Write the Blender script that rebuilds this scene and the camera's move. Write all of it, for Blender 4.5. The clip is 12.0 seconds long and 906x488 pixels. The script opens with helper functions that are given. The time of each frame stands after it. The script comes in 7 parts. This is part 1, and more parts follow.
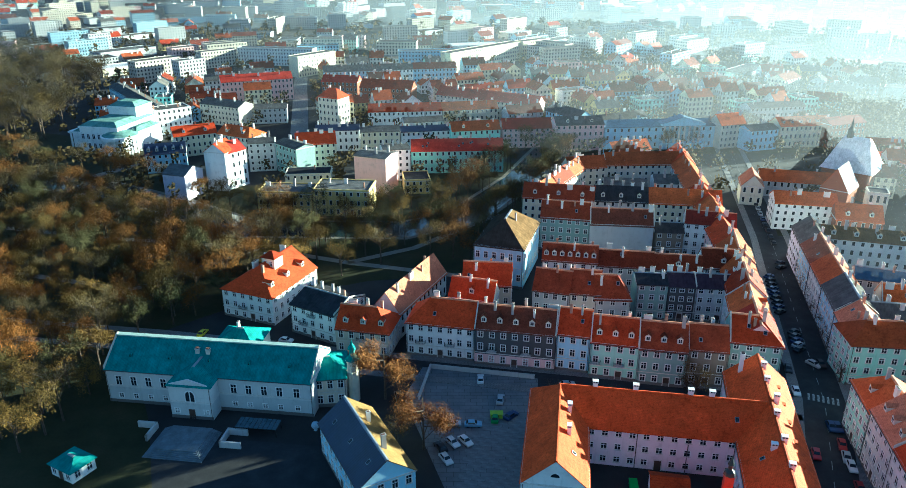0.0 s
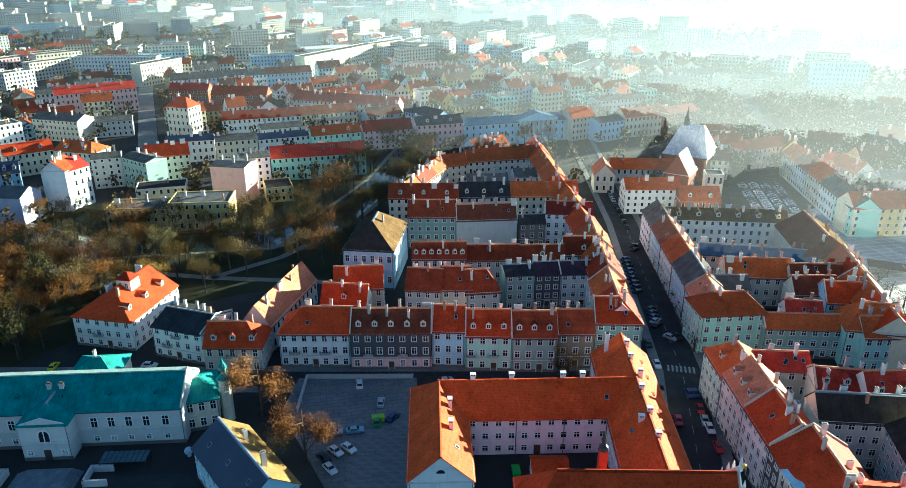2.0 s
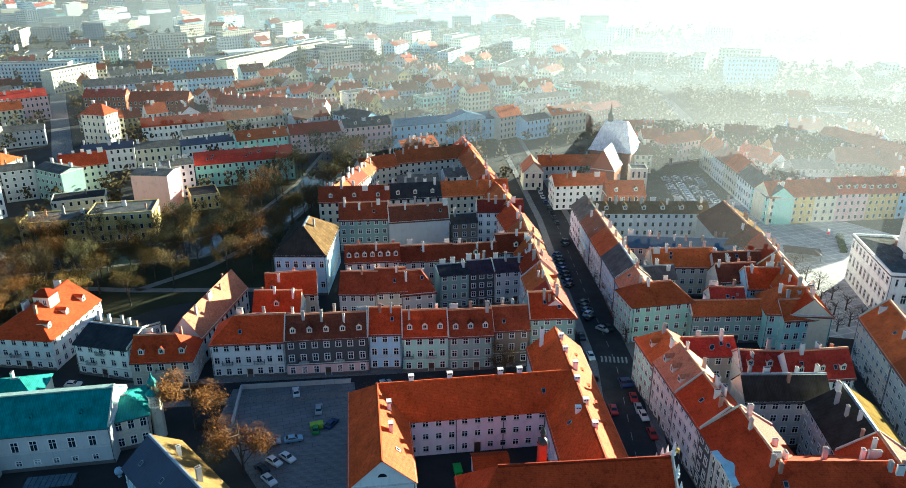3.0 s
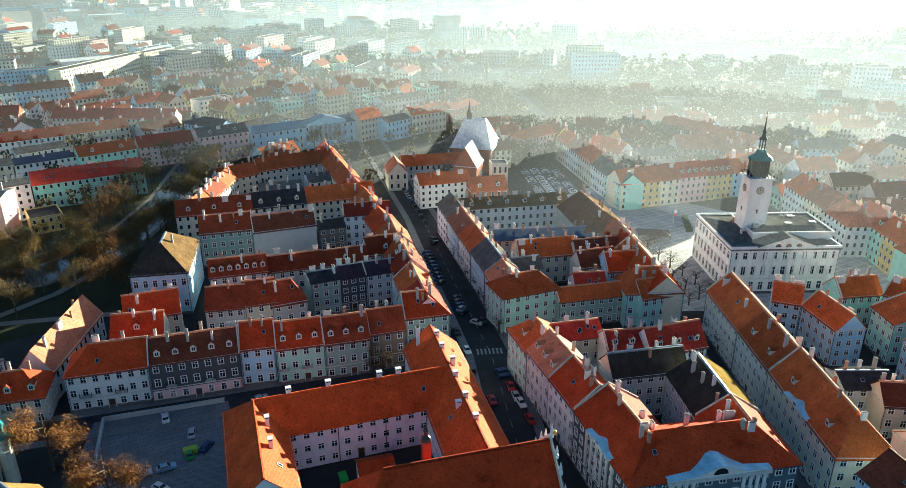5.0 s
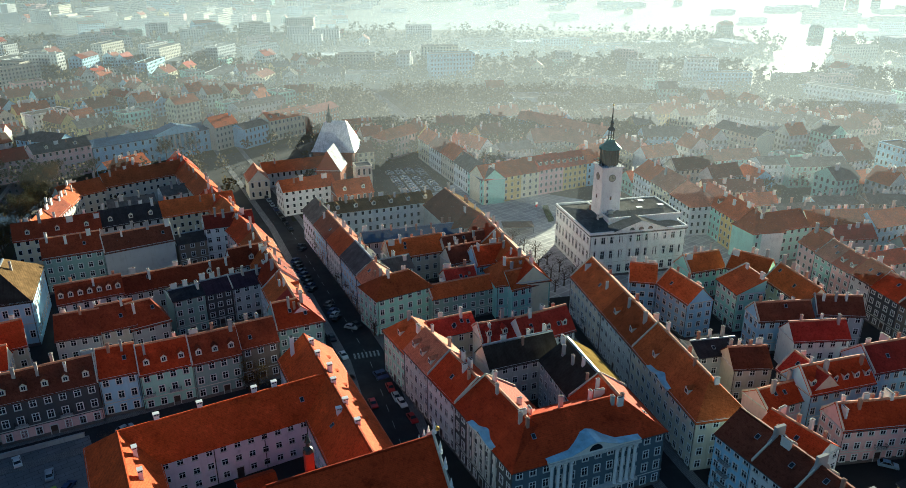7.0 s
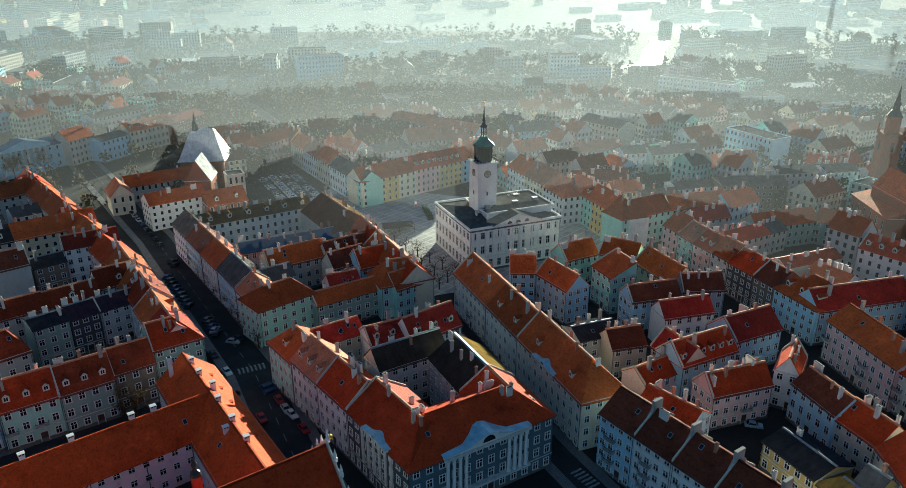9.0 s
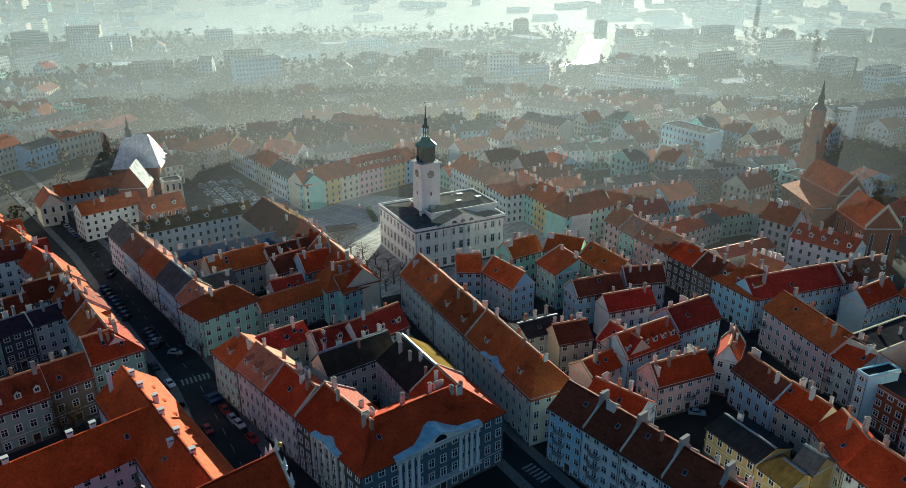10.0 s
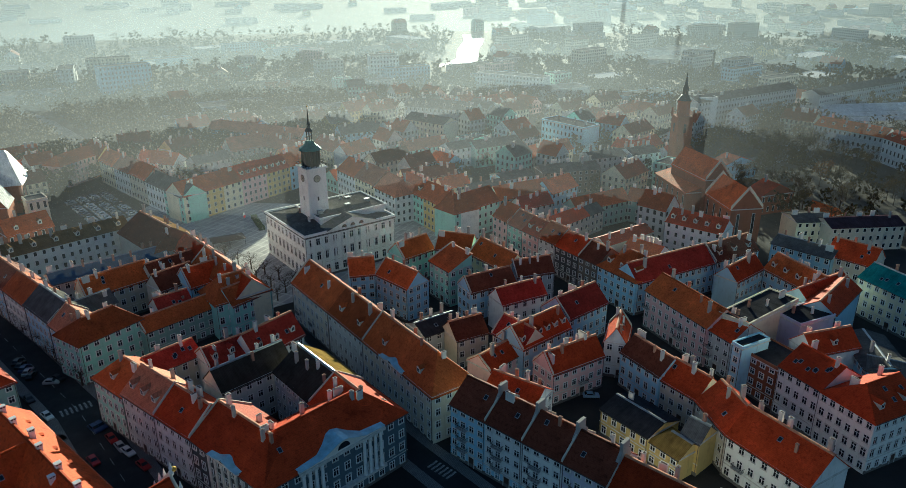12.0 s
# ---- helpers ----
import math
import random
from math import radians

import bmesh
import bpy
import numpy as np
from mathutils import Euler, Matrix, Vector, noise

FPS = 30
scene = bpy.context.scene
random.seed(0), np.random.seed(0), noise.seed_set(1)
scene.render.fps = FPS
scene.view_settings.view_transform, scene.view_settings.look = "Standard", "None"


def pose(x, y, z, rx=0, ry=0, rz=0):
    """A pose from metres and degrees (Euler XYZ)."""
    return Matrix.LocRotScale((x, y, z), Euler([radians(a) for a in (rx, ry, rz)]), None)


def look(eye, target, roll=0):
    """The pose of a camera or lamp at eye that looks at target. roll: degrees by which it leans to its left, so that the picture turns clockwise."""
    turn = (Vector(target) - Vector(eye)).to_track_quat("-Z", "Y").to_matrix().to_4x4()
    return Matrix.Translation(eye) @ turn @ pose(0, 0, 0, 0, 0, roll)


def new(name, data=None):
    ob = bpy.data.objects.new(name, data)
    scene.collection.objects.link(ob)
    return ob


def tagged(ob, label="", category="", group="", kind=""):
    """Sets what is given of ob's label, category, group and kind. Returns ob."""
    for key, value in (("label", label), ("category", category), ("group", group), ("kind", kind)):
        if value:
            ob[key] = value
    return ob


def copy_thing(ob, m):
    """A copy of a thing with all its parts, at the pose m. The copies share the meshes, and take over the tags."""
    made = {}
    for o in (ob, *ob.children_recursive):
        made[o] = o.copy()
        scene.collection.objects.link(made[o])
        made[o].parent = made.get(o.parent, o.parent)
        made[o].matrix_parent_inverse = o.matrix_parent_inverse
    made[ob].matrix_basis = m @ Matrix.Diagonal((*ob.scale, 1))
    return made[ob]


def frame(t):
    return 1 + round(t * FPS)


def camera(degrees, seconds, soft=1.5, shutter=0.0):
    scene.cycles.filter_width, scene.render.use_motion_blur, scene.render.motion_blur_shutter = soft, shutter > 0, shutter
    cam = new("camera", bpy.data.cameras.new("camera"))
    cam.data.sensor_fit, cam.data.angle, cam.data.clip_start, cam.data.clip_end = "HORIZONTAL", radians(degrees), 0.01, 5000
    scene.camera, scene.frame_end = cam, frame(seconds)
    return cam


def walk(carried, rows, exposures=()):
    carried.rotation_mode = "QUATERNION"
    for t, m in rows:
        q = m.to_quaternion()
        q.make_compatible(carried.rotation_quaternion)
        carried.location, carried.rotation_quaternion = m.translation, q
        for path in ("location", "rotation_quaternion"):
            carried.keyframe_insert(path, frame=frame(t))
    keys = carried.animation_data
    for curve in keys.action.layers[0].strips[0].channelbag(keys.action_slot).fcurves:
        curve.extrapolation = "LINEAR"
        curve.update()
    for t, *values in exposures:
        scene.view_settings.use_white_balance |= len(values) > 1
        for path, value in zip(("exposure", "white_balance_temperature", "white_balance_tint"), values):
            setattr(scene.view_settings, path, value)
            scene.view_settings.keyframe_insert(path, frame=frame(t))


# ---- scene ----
cam = camera(63.5, 12.0, soft=0.6)
EYE = 110.0
# seconds, yaw, pitch, roll: the camera hovers and turns to its right
TURNS = [
    (0, 0.00, -22.47, -0.09),
    (0.5, -2.91, -22.44, -0.12),
    (1, -5.70, -22.41, -0.09),
    (1.5, -8.38, -22.39, -0.04),
    (2, -11.05, -22.36, -0.05),
    (2.5, -13.98, -22.33, -0.07),
    (3, -16.70, -22.31, -0.08),
    (5, -27.69, -22.21, -0.03),
    (5.5, -30.43, -22.19, -0.01),
    (6, -33.17, -22.17, -0.03),
    (6.5, -36.06, -22.16, -0.00),
    (7, -38.69, -22.14, 0.03),
    (9, -48.65, -22.08, 0.00),
    (9.5, -50.98, -22.06, -0.05),
    (10, -53.26, -22.05, -0.03),
    (10.5, -55.49, -22.04, -0.08),
    (11, -57.93, -22.03, -0.09),
    (11.5, -60.19, -22.02, -0.08),
    (12, -62.39, -22.01, -0.13),
]
walk(cam, [(t, pose(0, 0, EYE, 0, 0, yaw) @ pose(0, 0, 0, 90 + pitch, 0, 0) @ pose(0, 0, 0, 0, 0, roll)) for t, yaw, pitch, roll in TURNS],
     exposures=[(0.0, 2.0, 4600, -5), (2.5, 2.0, 5050, 0), (5.5, 1.6, 5250, 3), (7.0, 1.1, 5150, 2), (9.0, 0.84, 5100, 2), (12.0, 0.68, 5100, 1)])

# ---------------------------------------------------------------- daylight
SUN_AZ, SUN_EL = 65.0, 10.0  # degrees to the right of +y, and up
world = bpy.data.worlds.new("sky")
scene.world = world
world.use_nodes = True
wn = world.node_tree
sky = wn.nodes.new("ShaderNodeTexSky")
sky.sky_type, sky.sun_disc = "NISHITA", False
sky.sun_elevation, sky.sun_rotation = radians(SUN_EL), radians(SUN_AZ)
sky.air_density, sky.dust_density, sky.ozone_density = 1.0, 0.5, 2.0
wn.links.new(sky.outputs[0], wn.nodes["Background"].inputs[0])
wn.nodes["Background"].inputs[1].default_value = 0.05
sun = new("sun", bpy.data.lights.new("sun", "SUN"))
sun.data.energy, sun.data.angle, sun.data.color = 6.4, radians(0.6), (1.0, 0.85, 0.52)
a, e = radians(SUN_AZ), radians(SUN_EL)
sun.matrix_basis = look((300 * math.sin(a) * math.cos(e), 300 * math.cos(a) * math.cos(e), 300 * math.sin(e)), (0, 0, 0))

# ---------------------------------------------------------------- materials
def tree_of(name):
    m = bpy.data.materials.new(name)
    m.use_nodes = True
    nt = m.node_tree
    return m, nt, nt.nodes, nt.nodes["Principled BSDF"]


def ramp(nt, fac, stops):
    r = nt.nodes.new("ShaderNodeValToRGB")
    els = r.color_ramp.elements
    while len(els) < len(stops):
        els.new(0.5)
    for e, (p, c) in zip(els, stops):
        e.position, e.color = p, (*c, 1)
    nt.links.new(fac, r.inputs[0])
    return r.outputs[0]


def noise_of(nt, co, scale, detail=4.0, rough=0.6):
    n = nt.nodes.new("ShaderNodeTexNoise")
    n.inputs["Scale"].default_value, n.inputs["Detail"].default_value, n.inputs["Roughness"].default_value = scale, detail, rough
    nt.links.new(co, n.inputs["Vector"])
    return n.outputs["Fac"]


def mix(nt, fac, a, b, mode="MIX"):
    m = nt.nodes.new("ShaderNodeMix")
    m.data_type, m.blend_type = "RGBA", mode
    for sock, v in ((m.inputs[0], fac), (m.inputs[6], a), (m.inputs[7], b)):
        if isinstance(v, (int, float)):
            sock.default_value = v
        elif isinstance(v, tuple):
            sock.default_value = (*v, 1)
        else:
            nt.links.new(v, sock)
    return m.outputs[2]


def bump(nt, height, bsdf, strength, dist):
    b = nt.nodes.new("ShaderNodeBump")
    b.inputs["Strength"].default_value, b.inputs["Distance"].default_value = strength, dist
    nt.links.new(height, b.inputs["Height"])
    nt.links.new(b.outputs[0], bsdf.inputs["Normal"])


def coords(nt):
    return nt.nodes.new("ShaderNodeTexCoord").outputs["Object"]


def scaled(nt, co, s):
    m = nt.nodes.new("ShaderNodeMapping")
    m.inputs["Scale"].default_value = s
    nt.links.new(co, m.inputs["Vector"])
    return m.outputs[0]


def shade(c, k):
    return tuple(min(1.0, v * k) for v in c)


def object_random(nt):
    return nt.nodes.new("ShaderNodeObjectInfo").outputs["Random"]


CACHE = {}


def plaster(c):
    """Painted plaster with rain streaks and patches."""
    key = ("plaster", c)
    if key not in CACHE:
        m, nt, nodes, b = tree_of("plaster")
        co = coords(nt)
        patches = noise_of(nt, co, 0.35, 5)
        streaks = noise_of(nt, scaled(nt, co, (1.2, 1.2, 0.12)), 1.0, 5, 0.7)
        grain = noise_of(nt, co, 6.0, 3)
        a = ramp(nt, patches, [(0.3, shade(c, 0.82)), (0.45, c), (0.75, shade(c, 1.08))])
        d = ramp(nt, streaks, [(0.3, (0.5, 0.48, 0.45)), (0.44, (1, 1, 1))])
        col = mix(nt, 0.4, a, d, "MULTIPLY")
        col = mix(nt, 0.12, col, ramp(nt, grain, [(0.2, (0.3, 0.3, 0.3)), (0.8, (1, 1, 1))]), "MULTIPLY")
        col = mix(nt, 1.0, col, ramp(nt, object_random(nt), [(0.0, (0.88, 0.88, 0.88)), (0.5, (1.0, 1.0, 1.0)), (1.0, (1.05, 1.04, 1.0))]), "MULTIPLY")
        nt.links.new(col, b.inputs["Base Color"])
        b.inputs["Roughness"].default_value, b.inputs["Specular IOR Level"].default_value = 0.9, 0.2
        bump(nt, grain, b, 0.25, 0.02)
        CACHE[key] = m
    return CACHE[key]


def tiles(c):
    """Clay roof tiles in courses, with weathered patches."""
    key = ("tiles", c)
    if key not in CACHE:
        m, nt, nodes, b = tree_of("roof_tiles")
        co = coords(nt)
        w = nodes.new("ShaderNodeTexWave")
        w.wave_type, w.bands_direction, w.wave_profile = "BANDS", "Z", "SAW"
        w.inputs["Scale"].default_value, w.inputs["Distortion"].default_value = 1.35, 0.3
        nt.links.new(co, w.inputs["Vector"])
        big = noise_of(nt, co, 0.22, 6, 0.65)
        mid = noise_of(nt, co, 1.6, 4, 0.7)
        fine = noise_of(nt, scaled(nt, co, (1, 1, 2)), 5.0, 2)
        col = ramp(nt, big, [(0.28, shade(c, 0.42)), (0.42, shade(c, 0.85)), (0.58, c), (0.74, shade(c, 1.4))])
        col = mix(nt, 0.7, col, ramp(nt, mid, [(0.32, (0.45, 0.38, 0.34)), (0.48, (1, 1, 1))]), "MULTIPLY")
        col = mix(nt, 0.5, col, ramp(nt, fine, [(0.32, (0.45, 0.4, 0.4)), (0.5, (0.9, 0.9, 0.9)), (0.68, (1.0, 1.0, 1.0))]), "MULTIPLY")
        runs = noise_of(nt, scaled(nt, co, (1.6, 1.6, 0.2)), 1.0, 4, 0.75)
        col = mix(nt, 0.38, col, ramp(nt, runs, [(0.3, (0.4, 0.34, 0.3)), (0.52, (1.0, 1.0, 1.0))]), "MULTIPLY")
        col = mix(nt, 0.35, col, ramp(nt, w.outputs["Fac"], [(0.0, (0.45, 0.4, 0.4)), (0.35, (1, 1, 1))]), "MULTIPLY")
        tone = ramp(nt, object_random(nt), [(0.0, (0.5, 0.5, 0.52)), (0.4, (0.9, 0.88, 0.88)), (1.0, (1.15, 1.12, 1.05))])
        col = mix(nt, 1.0, col, tone, "MULTIPLY")
        nt.links.new(col, b.inputs["Base Color"])
        b.inputs["Roughness"].default_value, b.inputs["Specular IOR Level"].default_value = 0.7, 0.08
        h = mix(nt, 0.5, w.outputs["Color"], fine)
        bump(nt, h, b, 0.8, 0.1)
        CACHE[key] = m
    return CACHE[key]


def sheet_metal(c, rough=0.45, seam=0.9):
    """Standing-seam sheet or roofing felt."""
    key = ("sheet", c, rough)
    if key not in CACHE:
        m, nt, nodes, b = tree_of("sheet_roof")
        co = coords(nt)
        w = nodes.new("ShaderNodeTexWave")
        w.wave_type, w.bands_direction = "BANDS", "X"
        w.inputs["Scale"].default_value = seam
        nt.links.new(co, w.inputs["Vector"])
        big = noise_of(nt, co, 0.3, 5, 0.7)
        col = ramp(nt, big, [(0.3, shade(c, 0.6)), (0.55, c), (0.75, shade(c, 1.35))])
        streak = noise_of(nt, scaled(nt, co, (2.0, 0.25, 0.25)), 1.0, 4, 0.7)
        col = mix(nt, 0.5, col, ramp(nt, streak, [(0.35, (0.55, 0.55, 0.55)), (0.6, (1, 1, 1))]), "MULTIPLY")
        col = mix(nt, 0.5, col, ramp(nt, w.outputs["Fac"], [(0.86, (1, 1, 1)), (0.97, (0.5, 0.5, 0.5))]), "MULTIPLY")
        nt.links.new(col, b.inputs["Base Color"])
        b.inputs["Roughness"].default_value, b.inputs["Specular IOR Level"].default_value = rough, 0.5 if rough < 0.5 else 0.0
        bump(nt, w.outputs["Fac"], b, 0.3, 0.05)
        CACHE[key] = m
    return CACHE[key]


def plain(name, c, rough=0.6, metal=0.0, var=0.3, scale=1.0):
    key = (name, c, rough)
    if key not in CACHE:
        m, nt, nodes, b = tree_of(name)
        n = noise_of(nt, coords(nt), scale, 5, 0.7)
        nt.links.new(ramp(nt, n, [(0.3, shade(c, 1 - var)), (0.7, shade(c, 1 + var))]), b.inputs["Base Color"])
        b.inputs["Roughness"].default_value, b.inputs["Metallic"].default_value = rough, metal
        CACHE[key] = m
    return CACHE[key]


def bark(c):
    return plain("bark", c, 0.95, 0, 0.5, 3.0)


def leafy(c, spread=0.5):
    key = ("leaf", c)
    if key not in CACHE:
        m, nt, nodes, b = tree_of("foliage")
        g = nodes.new("ShaderNodeNewGeometry")
        col = ramp(nt, g.outputs["Random Per Island"], [(0.0, shade(c, 1 - spread)), (0.6, c), (1.0, shade(c, 1 + spread))])
        tone = ramp(nt, object_random(nt), [(0.0, (0.6, 0.62, 0.6)), (1.0, (1.0, 0.95, 0.9))])
        nt.links.new(mix(nt, 1.0, col, tone, "MULTIPLY"), b.inputs["Base Color"])
        b.inputs["Roughness"].default_value, b.inputs["Specular IOR Level"].default_value = 0.9, 0.15
        CACHE[key] = m
    return CACHE[key]


def ground_mat(name, stops, scale, rough=0.9, fine=3.0, bumped=0.3):
    m, nt, nodes, b = tree_of(name)
    co = coords(nt)
    col = ramp(nt, noise_of(nt, co, scale, 8, 0.65), stops)
    col = mix(nt, 0.45, col, ramp(nt, noise_of(nt, co, fine, 4, 0.7), [(0.3, (0.5, 0.5, 0.5)), (0.7, (1, 1, 1))]), "MULTIPLY")
    nt.links.new(col, b.inputs["Base Color"])
    b.inputs["Roughness"].default_value, b.inputs["Specular IOR Level"].default_value = rough, 0.25
    bump(nt, noise_of(nt, co, fine, 4), b, bumped, 0.05)
    return m


def slab_mat(name, c1, c2, joint, size):
    """Paving in large rectangles with dark joints."""
    m, nt, nodes, b = tree_of(name)
    co = coords(nt)
    br = nodes.new("ShaderNodeTexBrick")
    br.offset = 0.5 if size < 5 else 0.0
    br.inputs["Scale"].default_value, br.inputs["Mortar Size"].default_value = 1.0, 0.05 if size < 5 else 0.28
    br.inputs["Brick Width"].default_value, br.inputs["Row Height"].default_value = size, size * 0.5
    for k, v in (("Color1", c1), ("Color2", c2), ("Mortar", joint)):
        br.inputs[k].default_value = (*v, 1)
    nt.links.new(co, br.inputs["Vector"])
    col = mix(nt, 0.6, br.outputs["Color"], ramp(nt, noise_of(nt, co, 0.15, 7, 0.7), [(0.3, (0.4, 0.4, 0.42)), (0.65, (1, 1, 1))]), "MULTIPLY")
    nt.links.new(col, b.inputs["Base Color"])
    b.inputs["Roughness"].default_value = 0.75
    return m


WALLS = {
    "white": (0.86, 0.87, 0.85), "lightstone": (0.7, 0.7, 0.68), "bluegrey": (0.12, 0.165, 0.2), "cream": (0.8, 0.74, 0.55), "grey": (0.58, 0.6, 0.6), "darkgrey": (0.09, 0.095, 0.1),
    "blue": (0.48, 0.72, 0.87), "greygreen": (0.32, 0.46, 0.42), "mint": (0.44, 0.74, 0.64), "pink": (0.8, 0.54, 0.53),
    "yellow": (0.68, 0.52, 0.2), "lilac": (0.62, 0.6, 0.72), "rose": (0.87, 0.78, 0.82), "brown": (0.24, 0.2, 0.16), "sand": (0.7, 0.65, 0.54), "brick": (0.3, 0.11, 0.06),
}
ROOFS = {
    "red": (0.62, 0.078, 0.019), "oldred": (0.32, 0.062, 0.024), "vermilion": (0.74, 0.118, 0.024), "orange": (0.66, 0.155, 0.04), "crimson": (0.5, 0.055, 0.034), "pinkish": (0.68, 0.27, 0.15), "brown": (0.22, 0.065, 0.035),
}
# some of these tones paint the sunlit look of a slope
SHEETS = {
    "black": (0.05, 0.05, 0.055), "slate": (0.15, 0.145, 0.135), "teal": (0.06, 0.28, 0.26), "blue": (0.05, 0.12, 0.2), "greyfelt": (0.16, 0.16, 0.16),
    "purple": (0.07, 0.045, 0.06), "ochre": (0.3, 0.2, 0.06), "whitetin": (0.8, 0.8, 0.8), "navy": (0.02, 0.03, 0.07), "umber": (0.2, 0.125, 0.06), "moss": (0.3, 0.19, 0.07), "darkslate": (0.06, 0.052, 0.042),
}
WALL_WORDS = {"darkgrey": "dark grey", "lightstone": "pale stone", "bluegrey": "blue-grey", "greygreen": "grey-green", "mint": "mint green", "blue": "pale blue", "brick": "red brick"}
ROOF_WORDS = {
    "red": "red tiled", "oldred": "dark red tiled", "vermilion": "bright red tiled", "orange": "orange tiled", "crimson": "crimson tiled", "pinkish": "faded pink tiled", "brown": "brown tiled", "black": "black felt",
    "slate": "dark slate", "teal": "green copper", "blue": "blue sheet-metal", "greyfelt": "grey felt", "purple": "dark purple", "ochre": "sun-toned ochre",
    "whitetin": "white tin", "navy": "navy sheet-metal", "umber": "umber brown", "moss": "sun-toned brown", "darkslate": "blackish brown",
}
NUMBER_WORDS = ["", "one", "two", "three", "four", "five", "six", "seven", "eight", "nine", "ten", "eleven"]


def roof_mat(r):
    if r in ROOFS:
        return tiles(ROOFS[r])
    return sheet_metal(SHEETS[r], 0.35 if r in ("blue", "navy") else 0.85)


GLASS = plain("window_glass", (0.02, 0.027, 0.035), 0.15, 0, 0.4, 0.7)
FRAME = plain("white_frame", (0.84, 0.84, 0.82), 0.5, 0, 0.1)
STONE = plain("pale_stone", (0.64, 0.62, 0.58), 0.85, 0, 0.25)
DARKWOOD = plain("dark_door", (0.06, 0.035, 0.025), 0.6, 0, 0.3)
IRON = plain("dark_iron", (0.03, 0.03, 0.035), 0.5, 0.4, 0.2)
# lighter than the tiles, to paint the sunlit rim along the ridges
RIDGE = plain("ridge_sunrim", (0.56, 0.24, 0.13), 0.85, 0, 0.35, 1.5)
CHIMNEY = plaster((0.78, 0.75, 0.7))
CHIMNEY_DARK = plaster((0.42, 0.4, 0.38))
CHIMNEY_BRICK = plaster((0.42, 0.24, 0.17))
PLINTH = plaster((0.16, 0.15, 0.14))
PIPE = plain("downpipe", (0.08, 0.075, 0.07), 0.5, 0.3, 0.2)
POT_FLUE = plain("pot_flue_dark", (0.12, 0.06, 0.045), 0.9, 0, 0.3)
ZINC = plain("zinc", (0.35, 0.37, 0.39), 0.4, 0.6, 0.25)

# ---------------------------------------------------------------- mesh helpers


def box(bm, x0, y0, z0, x1, y1, z1, mat=0, taper=0.0):
    t = taper
    v = [bm.verts.new(p) for p in ((x0, y0, z0), (x1, y0, z0), (x1, y1, z0), (x0, y1, z0), (x0 + t, y0 + t, z1), (x1 - t, y0 + t, z1), (x1 - t, y1 - t, z1), (x0 + t, y1 - t, z1))]
    for ids in ((3, 2, 1, 0), (4, 5, 6, 7), (0, 1, 5, 4), (1, 2, 6, 5), (2, 3, 7, 6), (3, 0, 4, 7)):
        bm.faces.new([v[i] for i in ids]).material_index = mat


def face(bm, pts, mat=0):
    bm.faces.new([bm.verts.new(p) for p in pts]).material_index = mat


def tube(bm, a, b, ra, rb, sides=6, mat=0, cap=True):
    a, b = Vector(a), Vector(b)
    q = (b - a).to_track_quat("Z", "Y")
    rings = []
    for c, r in ((a, ra), (b, rb)):
        rings.append([bm.verts.new(c + q @ Vector((r * math.cos(2 * math.pi * k / sides), r * math.sin(2 * math.pi * k / sides), 0))) for k in range(sides)])
    for k in range(sides):
        j = (k + 1) % sides
        bm.faces.new((rings[0][k], rings[0][j], rings[1][j], rings[1][k])).material_index = mat
    if cap:
        bm.faces.new(rings[1]).material_index = mat


def lathe(bm, profile, sides=12, x=0.0, y=0.0, mat=0):
    """A turned shape from (radius, height) pairs."""
    rings = [[bm.verts.new((x + r * math.cos(2 * math.pi * k / sides), y + r * math.sin(2 * math.pi * k / sides), z)) for k in range(sides)] for r, z in profile]
    for lo, hi in zip(rings, rings[1:]):
        for k in range(sides):
            j = (k + 1) % sides
            bm.faces.new((lo[k], lo[j], hi[j], hi[k])).material_index = mat
    bm.faces.new(rings[-1]).material_index = mat


def thicken(bm, d):
    """A sheet of faces made d thick downwards, closed at its rim."""
    low = {v: bm.verts.new(v.co - Vector((0, 0, d))) for v in bm.verts[:]}
    rim = [(e.verts[0], e.verts[1], e.link_faces[0].material_index) for e in bm.edges if len(e.link_faces) == 1]
    for f in bm.faces[:]:
        bm.faces.new([low[v] for v in reversed(f.verts)]).material_index = f.material_index
    for a, b, m in rim:
        bm.faces.new((a, b, low[b], low[a])).material_index = m


def mesh_of(name, bm, *mats):
    me = bpy.data.meshes.new(name)
    bm.to_mesh(me)
    bm.free()
    for m in mats:
        me.materials.append(m)
    return me


def part(name, bm, material, parent, label=""):
    mats = material if isinstance(material, (list, tuple)) else (material,)
    ob = new(name, mesh_of(name, bm, *mats))
    ob.parent = parent
    return tagged(ob, label)


def piece(name, me, parent, m, label=""):
    ob = new(name, me)
    ob.parent = parent
    ob.matrix_basis = m
    return tagged(ob, label)


def empty(name, x, y, z=0.0, rz=0.0):
    ob = new(name)
    ob.matrix_basis = pose(x, y, z, 0, 0, rz)
    return ob


def structure(name, bm, mat, label, category):
    return tagged(new(name, mesh_of(name, bm, *(mat if isinstance(mat, tuple) else (mat,)))), label, category, "", "structure")


